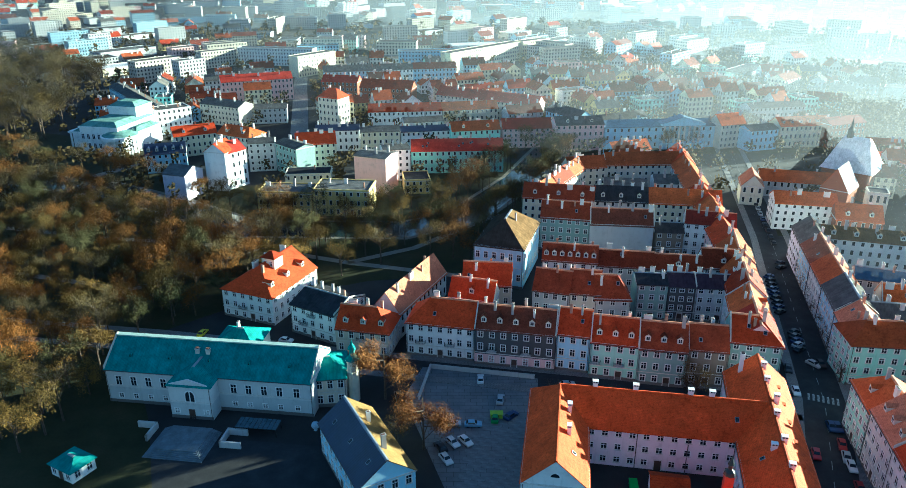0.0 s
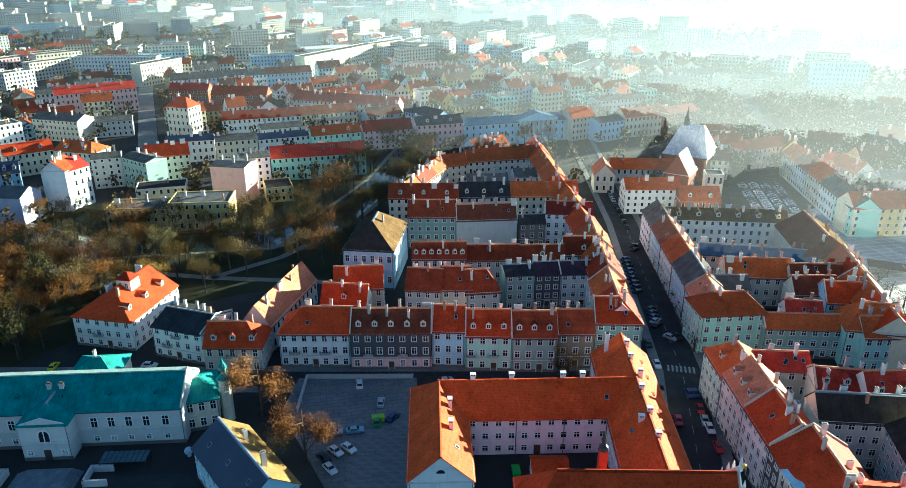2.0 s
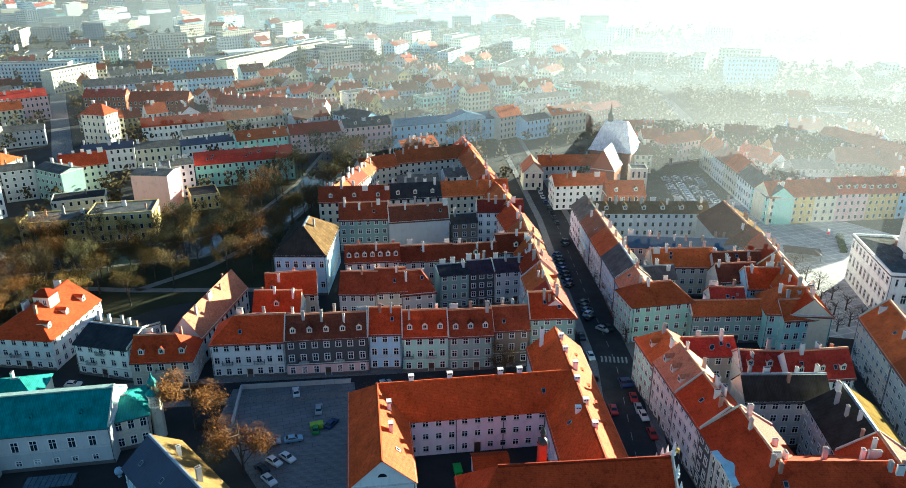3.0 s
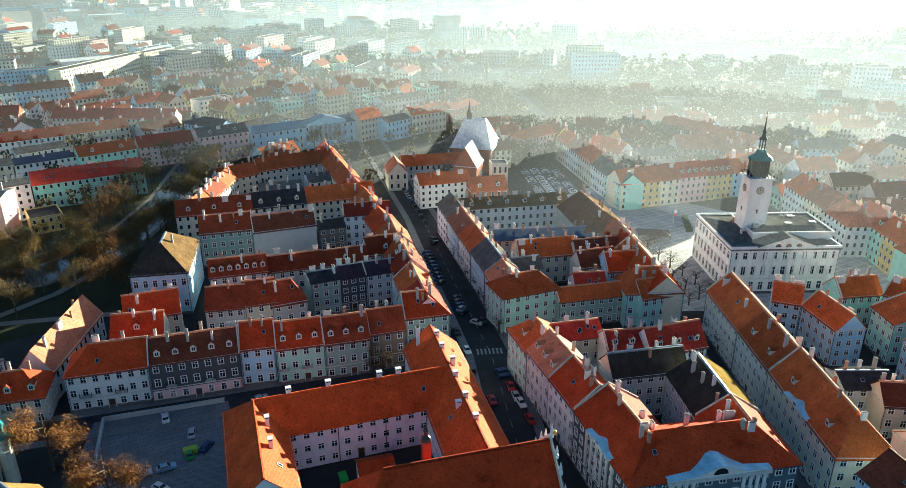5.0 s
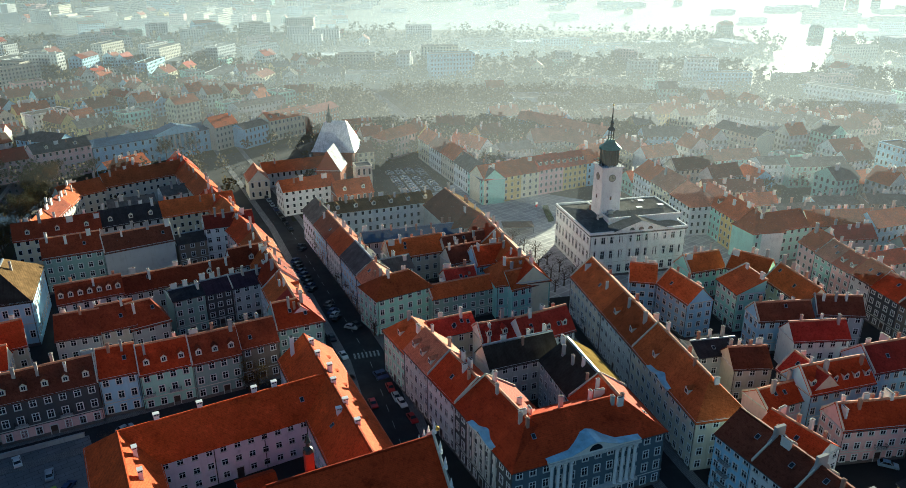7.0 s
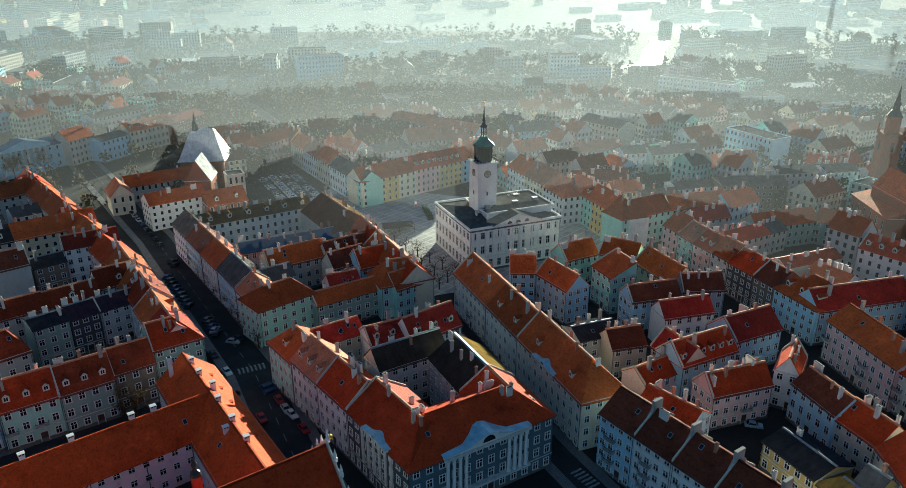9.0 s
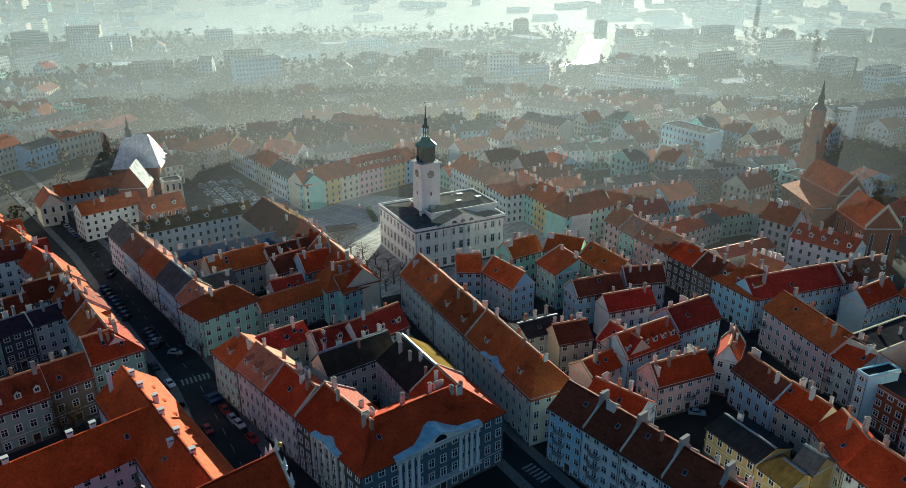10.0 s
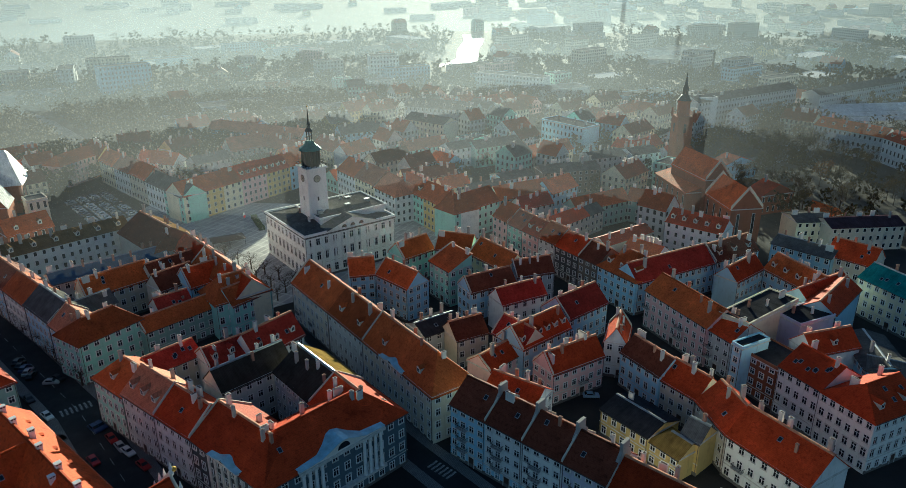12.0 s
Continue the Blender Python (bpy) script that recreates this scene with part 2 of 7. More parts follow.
# ---------------------------------------------------------------- shared pieces of houses
def window_mesh(w, h, kind="plain"):
    """A window in one relief: proud frame and bars, recessed panes, a sill and, for some, a hood."""
    key = ("window", round(w, 1), round(h, 1), kind)
    if key not in CACHE:
        w, h = round(w, 1), round(h, 1)
        bm = bmesh.new()
        a, b, f = w / 2, h / 2, 0.15
        xs = [-a - f - 0.06, -a, -0.05, 0.05, a, a + f + 0.06]
        zs = [-b - 0.18, -b, b * 0.25, b * 0.25 + 0.09, b, b + f]
        sill, bar, pane, hood = (0.24, 2), (0.09, 0), (0.015, 1), (0.3, 2)
        if kind == "hood":
            zs.append(b + f + 0.2)

        def cell(i, j):
            if not (0 <= i < 5 and 0 <= j < len(zs) - 1):
                return (0.0, 0)
            if j == 0:
                return sill
            if j == 5:
                return hood
            return pane if i in (1, 3) and j in (1, 3) else bar

        for i in range(-1, 5):
            for j in range(-1, len(zs) - 1):
                d, m = cell(i, j)
                if i >= 0 and j >= 0:
                    face(bm, ((xs[i], -d, zs[j]), (xs[i + 1], -d, zs[j]), (xs[i + 1], -d, zs[j + 1]), (xs[i], -d, zs[j + 1])), m)
                e, me = cell(i + 1, j)
                if e != d and j >= 0:
                    x = xs[i + 1]
                    face(bm, ((x, -d, zs[j]), (x, -e, zs[j]), (x, -e, zs[j + 1]), (x, -d, zs[j + 1])), me if e > d else m)
                e, me = cell(i, j + 1)
                if e != d and i >= 0:
                    z = zs[j + 1]
                    face(bm, ((xs[i], -d, z), (xs[i + 1], -d, z), (xs[i + 1], -e, z), (xs[i], -e, z)), me if e > d else m)
        bmesh.ops.remove_doubles(bm, verts=bm.verts, dist=0.0005)
        CACHE[key] = mesh_of("window", bm, FRAME, GLASS, STONE)
    return CACHE[key]


def door_mesh():
    if "door" not in CACHE:
        bm = bmesh.new()
        box(bm, -0.75, -0.04, 0, 0.75, 0.0, 2.6)
        box(bm, -0.95, -0.12, 0, -0.75, 0.0, 2.85, 1)
        box(bm, 0.75, -0.12, 0, 0.95, 0.0, 2.85, 1)
        box(bm, -0.95, -0.12, 2.6, 0.95, 0.0, 2.85, 1)
        CACHE["door"] = mesh_of("door", bm, DARKWOOD, STONE)
    return CACHE["door"]


def balcony_mesh():
    if "balcony" not in CACHE:
        bm = bmesh.new()
        box(bm, -1.4, -1.1, -0.18, 1.4, 0.0, 0.0, 1)
        for k in range(15):
            x = -1.38 + k * 0.197
            box(bm, x - 0.02, -1.08, 0, x + 0.02, -1.04, 0.95)
        for k in range(5):
            for s in (-1.38, 1.38):
                box(bm, s - 0.02, -1.08 + k * 0.24, 0, s + 0.02, -1.04 + k * 0.24, 0.95)
        box(bm, -1.42, -1.1, 0.95, 1.42, -1.02, 1.02)
        box(bm, -1.42, -1.1, 0.95, -1.36, 0, 1.02)
        box(bm, 1.36, -1.1, 0.95, 1.42, 0, 1.02)
        CACHE["balcony"] = mesh_of("balcony", bm, IRON, STONE)
    return CACHE["balcony"]


def chimney_mesh(k):
    key = ("chimney", k)
    if key not in CACHE:
        w, d, h, mat = ((0.45, 0.34, 2.6, CHIMNEY), (0.36, 0.34, 2.2, CHIMNEY_BRICK), (0.8, 0.34, 2.2, CHIMNEY), (0.5, 0.36, 3.2, CHIMNEY_DARK), (1.25, 0.34, 2.0, CHIMNEY))[k]
        bm = bmesh.new()
        box(bm, -w, -d, -1.2, w, d, h)
        box(bm, -w - 0.07, -d - 0.07, h, w + 0.07, d + 0.07, h + 0.14, 0)
        # dark block on top stands in for the shade of the flue opening
        box(bm, -w + 0.12, -d + 0.12, h + 0.14, w - 0.12, d - 0.12, h + 0.2, 1, 0.03)
        CACHE[key] = mesh_of("chimney", bm, mat, POT_FLUE)
    return CACHE[key]


def dormer_mesh(roof, slope, wide=1.5):
    key = ("dormer", roof, round(slope, 1), wide)
    if key not in CACHE:
        bm = bmesh.new()
        a, h = wide / 2, 1.5
        run = (h + 0.6) / max(slope, 0.45)
        box(bm, -a, 0.0, -0.6, a, run, h)
        face(bm, ((-a, 0, h), (a, 0, h), (0, 0, h + 0.6)))
        o = 0.18
        for s in (-1, 1):
            face(bm, ((s * (a + o), -o, h - 0.12), (0, -o, h + 0.66), (0, run, h + 0.66), (s * (a + o), run, h - 0.12)), 1)
        b = a - 0.22
        box(bm, -b, -0.05, 0.25, b, 0.0, h - 0.1, 2)
        face(bm, ((-b + 0.1, -0.06, 0.35), (-0.04, -0.06, 0.35), (-0.04, -0.06, h - 0.2), (-b + 0.1, -0.06, h - 0.2)), 3)
        face(bm, ((0.04, -0.06, 0.35), (b - 0.1, -0.06, 0.35), (b - 0.1, -0.06, h - 0.2), (0.04, -0.06, h - 0.2)), 3)
        CACHE[key] = mesh_of("dormer", bm, plaster(WALLS["sand"]), roof_mat(roof), FRAME, GLASS)
    return CACHE[key]


def skylight_mesh():
    if "skylight" not in CACHE:
        bm = bmesh.new()
        box(bm, -0.45, -0.6, 0.0, 0.45, 0.6, 0.14)
        face(bm, ((-0.36, -0.5, 0.15), (0.36, -0.5, 0.15), (0.36, 0.5, 0.15), (-0.36, 0.5, 0.15)), 1)
        CACHE["skylight"] = mesh_of("skylight", bm, ZINC, GLASS)
    return CACHE["skylight"]


TAKEN = []  # centre, direction and half sizes of each house


def house(x, y, rz, L, D, h, rise=5.0, hl=0.0, hr=0.0, rp=0.5, wall="white", roof="red", n=3, win="f", ch=3, dorm=0, bdorm=0, sky=0, axis="x", par="", base="",
          balc=(), door=True, near=True, name="house", what="townhouse", hood=False, wh=0.5, pitch=2.9, ww=1.25, z0=0.0, extra="", seed=None, group="", cornice=True, roof2=""):
    """A house: its front wall runs L from (x, y) in direction rz, and the house lies D deep to the left of that line. h: the eaves; rise: the
    ridge above them; hl, hr: the run of a hip at the ridge's start and end; rp: where the ridge lies across the depth; win: facades with windows."""
    rng = random.Random(seed if seed is not None else round(x * 7 + y * 13))
    ca, sa = math.cos(radians(rz)), math.sin(radians(rz))
    TAKEN.append((x + ca * L / 2 - sa * D / 2, y + sa * L / 2 + ca * D / 2, ca, sa, L / 2, D / 2))
    near = near and x * x + y * y < 272 * 272
    top = empty(name, x, y, z0, rz)
    wm, rm = plaster(WALLS[wall]), roof_mat(roof)
    U, V = (L, D) if axis == "x" else (D, L)

    def at(u, v, z):
        return (u, v, z) if axis == "x" else (L - v, u, z)

    flat = roof in SHEETS and rise <= 0.6
    vr = V * rp
    # walls
    bm = bmesh.new()
    zb = h + rise if rp == 1 else h
    zf = h + rise if rp == 0 else h
    face(bm, [at(0, 0, 0), at(U, 0, 0), at(U, 0, zf), at(0, 0, zf)])
    face(bm, [at(U, V, 0), at(0, V, 0), at(0, V, zb), at(U, V, zb)])
    for u, hip in ((0, hl), (U, hr)):
        ring = [at(u, 0, 0), at(u, 0, zf), at(u, V, zb), at(u, V, 0)]
        if not hip and 0 < rp < 1 and not flat:
            ring.insert(2, at(u, vr, h + rise))
        face(bm, ring if u == 0 else ring[::-1])
    if base:
        e, zt = 0.015, h / n * 0.92
        face(bm, [(-e, -e, 0), (L + e, -e, 0), (L + e, -e, zt), (-e, -e, zt)], 1)
        face(bm, [(-e, -e, zt), (L + e, -e, zt), (L + e, 0, zt), (-e, 0, zt)], 1)
        face(bm, [(L + e, -e, 0), (L + e, D, 0), (L + e, D, zt), (L + e, -e, zt)], 1)
    part("wall", bm, [wm, plaster(WALLS[base or wall])], top)
    # roof
    bm = bmesh.new()
    o, og = 0.45, 0.2
    if flat:
        box(bm, 0.3, 0.3, h - 0.3, L - 0.3, D - 0.3, h - 0.12)
        part("roof", bm, rm, top)
        bm = bmesh.new()
        frames = [(0.3, h - 0.3), (0.3, h + 0.25), (-0.1, h + 0.25), (-0.1, h - 0.5), (0.0, h - 0.5)]
        rings = [[bm.verts.new(p) for p in ((d, d, z), (L - d, d, z), (L - d, D - d, z), (d, D - d, z))] for d, z in frames]
        for lo, hi in zip(rings, rings[1:]):
            for k in range(4):
                j = (k + 1) % 4
                bm.faces.new((lo[k], lo[j], hi[j], hi[k]))
        part("parapet", bm, wm, top)
    else:
        u0, u1 = (-o if hl else -og), (U + o if hr else U + og)
        r0, r1 = (hl if hl else -og), (U - hr if hr else U + og)
        sf, sb = rise / max(vr, 0.1), rise / max(V - vr, 0.1)
        hf, hb = (h - sf * o, h - sb * o)
        if vr > 0.1:
            face(bm, [at(u0, -o, hf), at(u1, -o, hf), at(r1, vr, h + rise), at(r0, vr, h + rise)])
        if V - vr > 0.1:
            face(bm, [at(u1, V + o, hb), at(u0, V + o, hb), at(r0, vr, h + rise), at(r1, vr, h + rise)])
        lo = min(hf, hb)
        if hl:
            face(bm, [at(u0, V + o, hb), at(u0, -o, hf), at(r0, vr, h + rise)])
        if hr:
            face(bm, [at(u1, -o, hf), at(u1, V + o, hb), at(r1, vr, h + rise)])
        bmesh.ops.remove_doubles(bm, verts=bm.verts, dist=0.001)
        bmesh.ops.recalc_face_normals(bm, faces=bm.faces)
        up = sum(f.normal.z for f in bm.faces)
        if up < 0:
            bmesh.ops.reverse_faces(bm, faces=bm.faces)
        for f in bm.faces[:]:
            # roof2 recolours one slope, painting its sunlit or shaded look
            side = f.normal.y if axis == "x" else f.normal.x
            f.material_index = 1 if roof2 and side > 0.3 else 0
        thicken(bm, 0.22)
        part("roof", bm, [rm, roof_mat(roof2 or roof)], top)
        if near and r1 > r0:
            bm = bmesh.new()
            # cap widened beyond a ridge tile, to imitate a sunlit band
            ring = [(-0.32, -0.3), (-0.3, -0.02), (0, 0.1), (0.42, -0.04), (0.44, -0.35)]
            ends = [[bm.verts.new(at(r, vr + dv, h + rise + dz)) for dv, dz in ring] for r in (r0, r1)]
            for k in range(4):
                bm.faces.new((ends[0][k], ends[0][k + 1], ends[1][k + 1], ends[1][k]))
            for e in ends:
                bm.faces.new(e)
            bmesh.ops.recalc_face_normals(bm, faces=bm.faces)
            part("ridge_cap", bm, (RIDGE if what == "townhouse" else rm) if roof in ROOFS else ZINC, top)
    if cornice:
        bm = bmesh.new()
        c = 0.22
        zc = h - (0.55 if not flat else 0.9)
        outer, inner = ((-c, -c), (L + c, -c), (L + c, D + c), (-c, D + c)), ((0, 0), (L, 0), (L, D), (0, D))
        rings = [[bm.verts.new((*p, z)) for p in ring] for ring, z in ((inner, zc), (outer, zc + 0.12), (outer, zc + 0.38), (inner, zc + 0.42))]
        for lo, hi in zip(rings, rings[1:]):
            for k in range(4):
                j = (k + 1) % 4
                bm.faces.new((lo[k], lo[j], hi[j], hi[k]))
        part("cornice", bm, STONE, top)
        if near and n > 1:
            bm = bmesh.new()
            box(bm, -0.1, -0.1, h / n, L + 0.1, 0, h / n + 0.2)
            part("string_course", bm, STONE, top)

    if near and cornice:
        bm = bmesh.new()
        box(bm, -0.08, -0.08, 0, L + 0.08, 0.0, 0.9)
        part("plinth", bm, PLINTH, top)
        if not flat and axis == "x":
            bm = bmesh.new()
            tube(bm, (-0.1, -0.52, h - 0.42), (L + 0.1, -0.52, h - 0.42), 0.11, 0.11, 5)
            part("gutter", bm, PIPE, top)
        for px in (0.25, L - 0.25):
            if rng.random() < 0.75:
                bm = bmesh.new()
                tube(bm, (px, -0.12, 0.2), (px, -0.12, h - 0.4), 0.07, 0.07, 5)
                part("downpipe", bm, PIPE, top)
    if near and not sky and roof in ROOFS and not dorm:
        sky = rng.choice((0, 1, 1, 2))

    if near and not par and not hl and axis == "x" and roof in ROOFS and what == "townhouse" and rng.random() < 0.4:
        par = "l"
    # fire walls that stand over the roof at its ends
    for k, u in (("l", -0.15), ("r", U - 0.15)):
        if k in par and not flat:
            bm = bmesh.new()
            up = 1.3 if "church" in what else 0.45
            ring = [(-0.2, h), (vr, h + rise), (V + 0.2, h)] if 0 < rp < 1 else [(-0.2, zf), (V + 0.2, zb)]
            for (va, za), (vb, zz) in zip(ring, ring[1:]):
                pts = [(u, va, za - 0.4), (u, vb, zz - 0.4), (u, vb, zz + up), (u, va, za + up)]
                ff = [bm.verts.new(at(*p)) for p in pts] + [bm.verts.new(at(p[0] + 0.3, p[1], p[2])) for p in pts]
                for ids in ((0, 1, 2, 3), (7, 6, 5, 4), (0, 4, 5, 1), (1, 5, 6, 2), (2, 6, 7, 3), (3, 7, 4, 0)):
                    bm.faces.new([ff[i] for i in ids])
            part("fire_wall", bm, plaster(WALLS["sand"]), top)

    def surface(u, v):
        if flat:
            return h
        z = h + rise * (v / max(vr, 0.1) if v < vr else (V - v) / max(V - vr, 0.1))
        if hl:
            z = min(z, h + rise * u / hl)
        if hr:
            z = min(z, h + rise * (U - u) / hr)
        return z

    # windows
    fh = h / n
    rims = {"f": ((0, 0), (1, 0), L, 0), "r": ((L, 0), (0, 1), D, 90), "b": ((L, D), (-1, 0), L, 180), "l": ((0, D), (0, -1), D, -90)}
    joined = bmesh.new()
    for side in win:
        (ox, oy), (dx, dy), length, turn = rims[side]
        cols = max(1, round((length - 0.6) / pitch))
        for i in range(n):
            for c in range(cols):
                s = (c + 0.5) / cols * length
                px, py = ox + dx * s, oy + dy * s
                zc = fh * (i + 0.55)
                if door and side == "f" and i == 0 and c == cols // 2 and near:
                    piece("door", door_mesh(), top, pose(px, py, 0, 0, 0, turn), "dark wooden street door")
                    continue
                hh = fh * wh * (0.85 if i == n - 1 and n > 2 else 1.0)
                if near:
                    piece("window", window_mesh(ww, hh, "hood" if hood and i == 1 else "plain"), top, pose(px, py, zc, 0, 0, turn))
                    if (i, c) in balc and side == "f":
                        piece("balcony", balcony_mesh(), top, pose(px, py, zc - hh / 2 - 0.25, 0, 0, turn), "balcony with dark iron railing")
                else:
                    nx, ny = dy, -dx
                    for e, k, m in ((0.62, 0.05, 0), (0.5, 0.07, 1)):
                        b = hh / 2 + (0.12 if m == 0 else 0)
                        q = [(-e, -b), (e, -b), (e, b), (-e, b)]
                        face(joined, [(px + dx * a + nx * k, py + dy * a + ny * k, zc + bb) for a, bb in q], m)
    if len(joined.verts):
        tagged(part("windows", joined, [FRAME, GLASS], top), kind="stuff")
    else:
        joined.free()
    # chimneys
    for k in range(ch):
        u = (k + 0.5 + rng.uniform(-0.3, 0.3)) / ch * U
        if hl or hr:
            u = min(max(u, hl * 0.8), U - hr * 0.8)
        v = min(max(vr + rng.choice((-1, 1, 1)) * rng.uniform(0.05, 0.22) * V, 0.8), V - 0.8)
        px, py, _ = at(u, v, 0)
        z = surface(u, v)
        piece("chimney", chimney_mesh(rng.choice((0, 0, 1, 1, 2, 2, 3, 3, 4))), top, pose(px, py, z, 0, 0, 90 * rng.randrange(2) if near else 0) @ Matrix.Scale(rng.uniform(0.72, 1.05), 4))
    # dormers and skylights
    for count, back in ((dorm, False), (bdorm, True)):
        for k in range(count):
            u = (k + 0.5) / count * U
            vv = (vr if not back else V - vr) * 0.25
            slope = rise / max(vr if not back else V - vr, 0.1)
            v = vv if not back else V - vv
            px, py, _ = at(u, v, 0)
            piece("dormer", dormer_mesh(roof, slope), top, pose(px, py, surface(u, v), 0, 0, (0 if axis == "x" else 90) + (180 if back else 0)))
    for k in range(sky):
        u, v = rng.uniform(0.12, 0.88) * U, rng.uniform(0.3, 0.75) * vr
        px, py, _ = at(u, v, 0)
        tilt = math.degrees(math.atan2(rise, vr))
        piece("skylight", skylight_mesh(), top, pose(px, py, surface(u, v) + 0.02, 0, 0, 0 if axis == "x" else 90) @ pose(0, 0, 0, tilt, 0, 0))
    words = f"{NUMBER_WORDS[min(n, 11)]}-storey {WALL_WORDS.get(wall, wall)} {what} with {ROOF_WORDS[roof]} roof{extra}"
    return tagged(top, words, "house" if what == "townhouse" else what.split()[-1], group)

# ---------------------------------------------------------------- ground, streets, park, river
GROUND = ground_mat("ground_earth", [(0.3, (0.022, 0.022, 0.023)), (0.5, (0.034, 0.033, 0.032)), (0.7, (0.055, 0.052, 0.048))], 0.05, 0.9, 3.0, 0.08)
ASPHALT = ground_mat("asphalt", [(0.3, (0.024, 0.025, 0.027)), (0.5, (0.034, 0.035, 0.038)), (0.7, (0.052, 0.052, 0.055))], 0.2)
GRASS = ground_mat("park_grass", [(0.3, (0.02, 0.022, 0.008)), (0.5, (0.033, 0.036, 0.013)), (0.7, (0.055, 0.045, 0.02))], 0.08, 0.95, 2.0, 0.15)
PATH = ground_mat("gravel_path", [(0.3, (0.2, 0.18, 0.15)), (0.7, (0.3, 0.27, 0.22))], 0.3)
PAVING = slab_mat("pavement_slabs", (0.2, 0.195, 0.185), (0.26, 0.25, 0.24), (0.1, 0.1, 0.1), 0.8)
SQUARE = slab_mat("square_slabs", (0.46, 0.45, 0.44), (0.38, 0.375, 0.37), (0.6, 0.59, 0.57), 6.0)
CONCRETE = slab_mat("concrete_slabs", (0.16, 0.165, 0.17), (0.2, 0.2, 0.21), (0.06, 0.06, 0.06), 3.0)
PAINT = ground_mat("road_paint", [(0.35, (0.08, 0.08, 0.08)), (0.55, (0.4, 0.4, 0.39)), (0.7, (0.55, 0.55, 0.53))], 1.2)
WATER = plain("river_water", (0.03, 0.05, 0.055), 0.06, 0, 0.2, 0.1)

FAR_WATER = plain("rippled_water", (0.03, 0.05, 0.055), 0.22, 0, 0.2, 0.1)

bm = bmesh.new()
box(bm, -4000, -3000, -2.0, 4000, 4500, 0.0)
structure("ground", bm, GROUND, "worn asphalt and earth ground of the old town", "ground")


def offset(pts, d):
    """The polyline moved d to its left."""
    out = []
    for k, p in enumerate(pts):
        a, b = Vector(pts[max(k - 1, 0)]), Vector(pts[min(k + 1, len(pts) - 1)])
        t = (b - a).normalized()
        out.append((p[0] - t.y * d, p[1] + t.x * d))
    return out


def ribbon(name, pts, width, z, mat, label, category):
    bm = bmesh.new()
    left, right = offset(pts, width / 2), offset(pts, -width / 2)
    for (a, b), (c, d) in zip(zip(left, left[1:]), zip(right, right[1:])):
        face(bm, ((*c, z), (*d, z), (*b, z), (*a, z)))
        for p, q in ((c, d), (b, a)):
            face(bm, ((*p, 0), (*q, 0), (*q, z), (*p, z)))
    return structure(name, bm, mat, label, category)


def plate(name, pts, z, mat, label, category):
    bm = bmesh.new()
    face(bm, [(*p, z) for p in pts])
    for p, q in zip(pts, pts[1:] + pts[:1]):
        face(bm, ((*p, 0), (*q, 0), (*q, z), (*p, z)))
    return structure(name, bm, mat, label, category)


MAIN = [(52.0, 45.0), (66.0, 85.0), (79.0, 117.0), (95.5, 158.0), (111.0, 214.0), (127.0, 271.0), (146.0, 355.0), (165.0, 440.0)]
CROSS = [(-160.0, 202.0), (-90.0, 191.0), (-14.0, 176.5), (30.0, 168.0), (88.0, 157.0)]
SIDE = [(112.0, 50.0), (121.0, 73.0), (140.0, 118.0), (163.0, 172.0), (184.0, 222.0)]
LANE = [(121.0, 73.0), (160.0, 64.0), (200.0, 55.0)]
for k, (name, pts, width) in enumerate((("main_street", MAIN, 10.5), ("cross_street", CROSS, 7.5), ("side_street", SIDE, 6.0))):
    ribbon("road", pts, width, 0.03, ASPHALT, "grey worn asphalt street between old houses", "road")
    for s in (-1, 1):
        ribbon("pavement", offset(pts, s * (width / 2 + 1.3)), 2.6, 0.14, PAVING, "pale slab pavement along the street", "pavement")
BOULEVARD = [(268.0, 385.0), (286.0, 418.0), (309.0, 479.0), (322.0, 530.0)]
NORTH_STREET = [(-72.0, 384.0), (-80.0, 406.0), (-96.0, 450.0), (-108.0, 515.0), (-125.0, 604.0), (-138.0, 680.0)]
MARKET_STREET = [(372.0, 62.0), (420.0, 36.0), (484.0, 5.0), (590.0, -46.0), (700.0, -95.0)]
for pts, width in ((BOULEVARD, 15.0), (NORTH_STREET, 11.0), (MARKET_STREET, 12.0)):
    ribbon("road", pts, width, 0.06, PAVING, "pale paved street between the far blocks", "road")
FAR_RIVER = [(655.0, 352.0), (715.0, 356.0), (788.0, 392.0), (870.0, 424.0), (930.0, 458.0)]
ribbon("river", FAR_RIVER, 24.0, 0.06, FAR_WATER, "bright reach of the river in the mist", "river")
ribbon("bridge", [(-184.0, 352.0), (-168.0, 374.0), (-160.0, 386.0)], 5.0, 0.5, PATH, "pale stone footbridge over the river by the theatre", "bridge")
# the park, its paths and the river
plate("park_lawn", [(-118.0, 100.0), (-62.0, 118.0), (-75.0, 150.0), (-96.0, 190.0), (-70.0, 214.0), (-30.0, 232.0), (8.0, 238.0), (24.0, 290.0), (52.0, 372.0), (20.0, 385.0), (-60.0, 330.0), (-120.0, 345.0), (-190.0, 420.0), (-420.0, 520.0), (-420.0, 160.0)], 0.05, GRASS, "dull autumn grass of the park under the trees", "lawn")
RIVER = [(-300.0, 372.0), (-215.0, 352.0), (-165.0, 335.0), (-128.0, 313.0), (-86.0, 283.0), (-20.0, 281.0), (6.0, 298.0), (34.0, 350.0), (60.0, 420.0)]
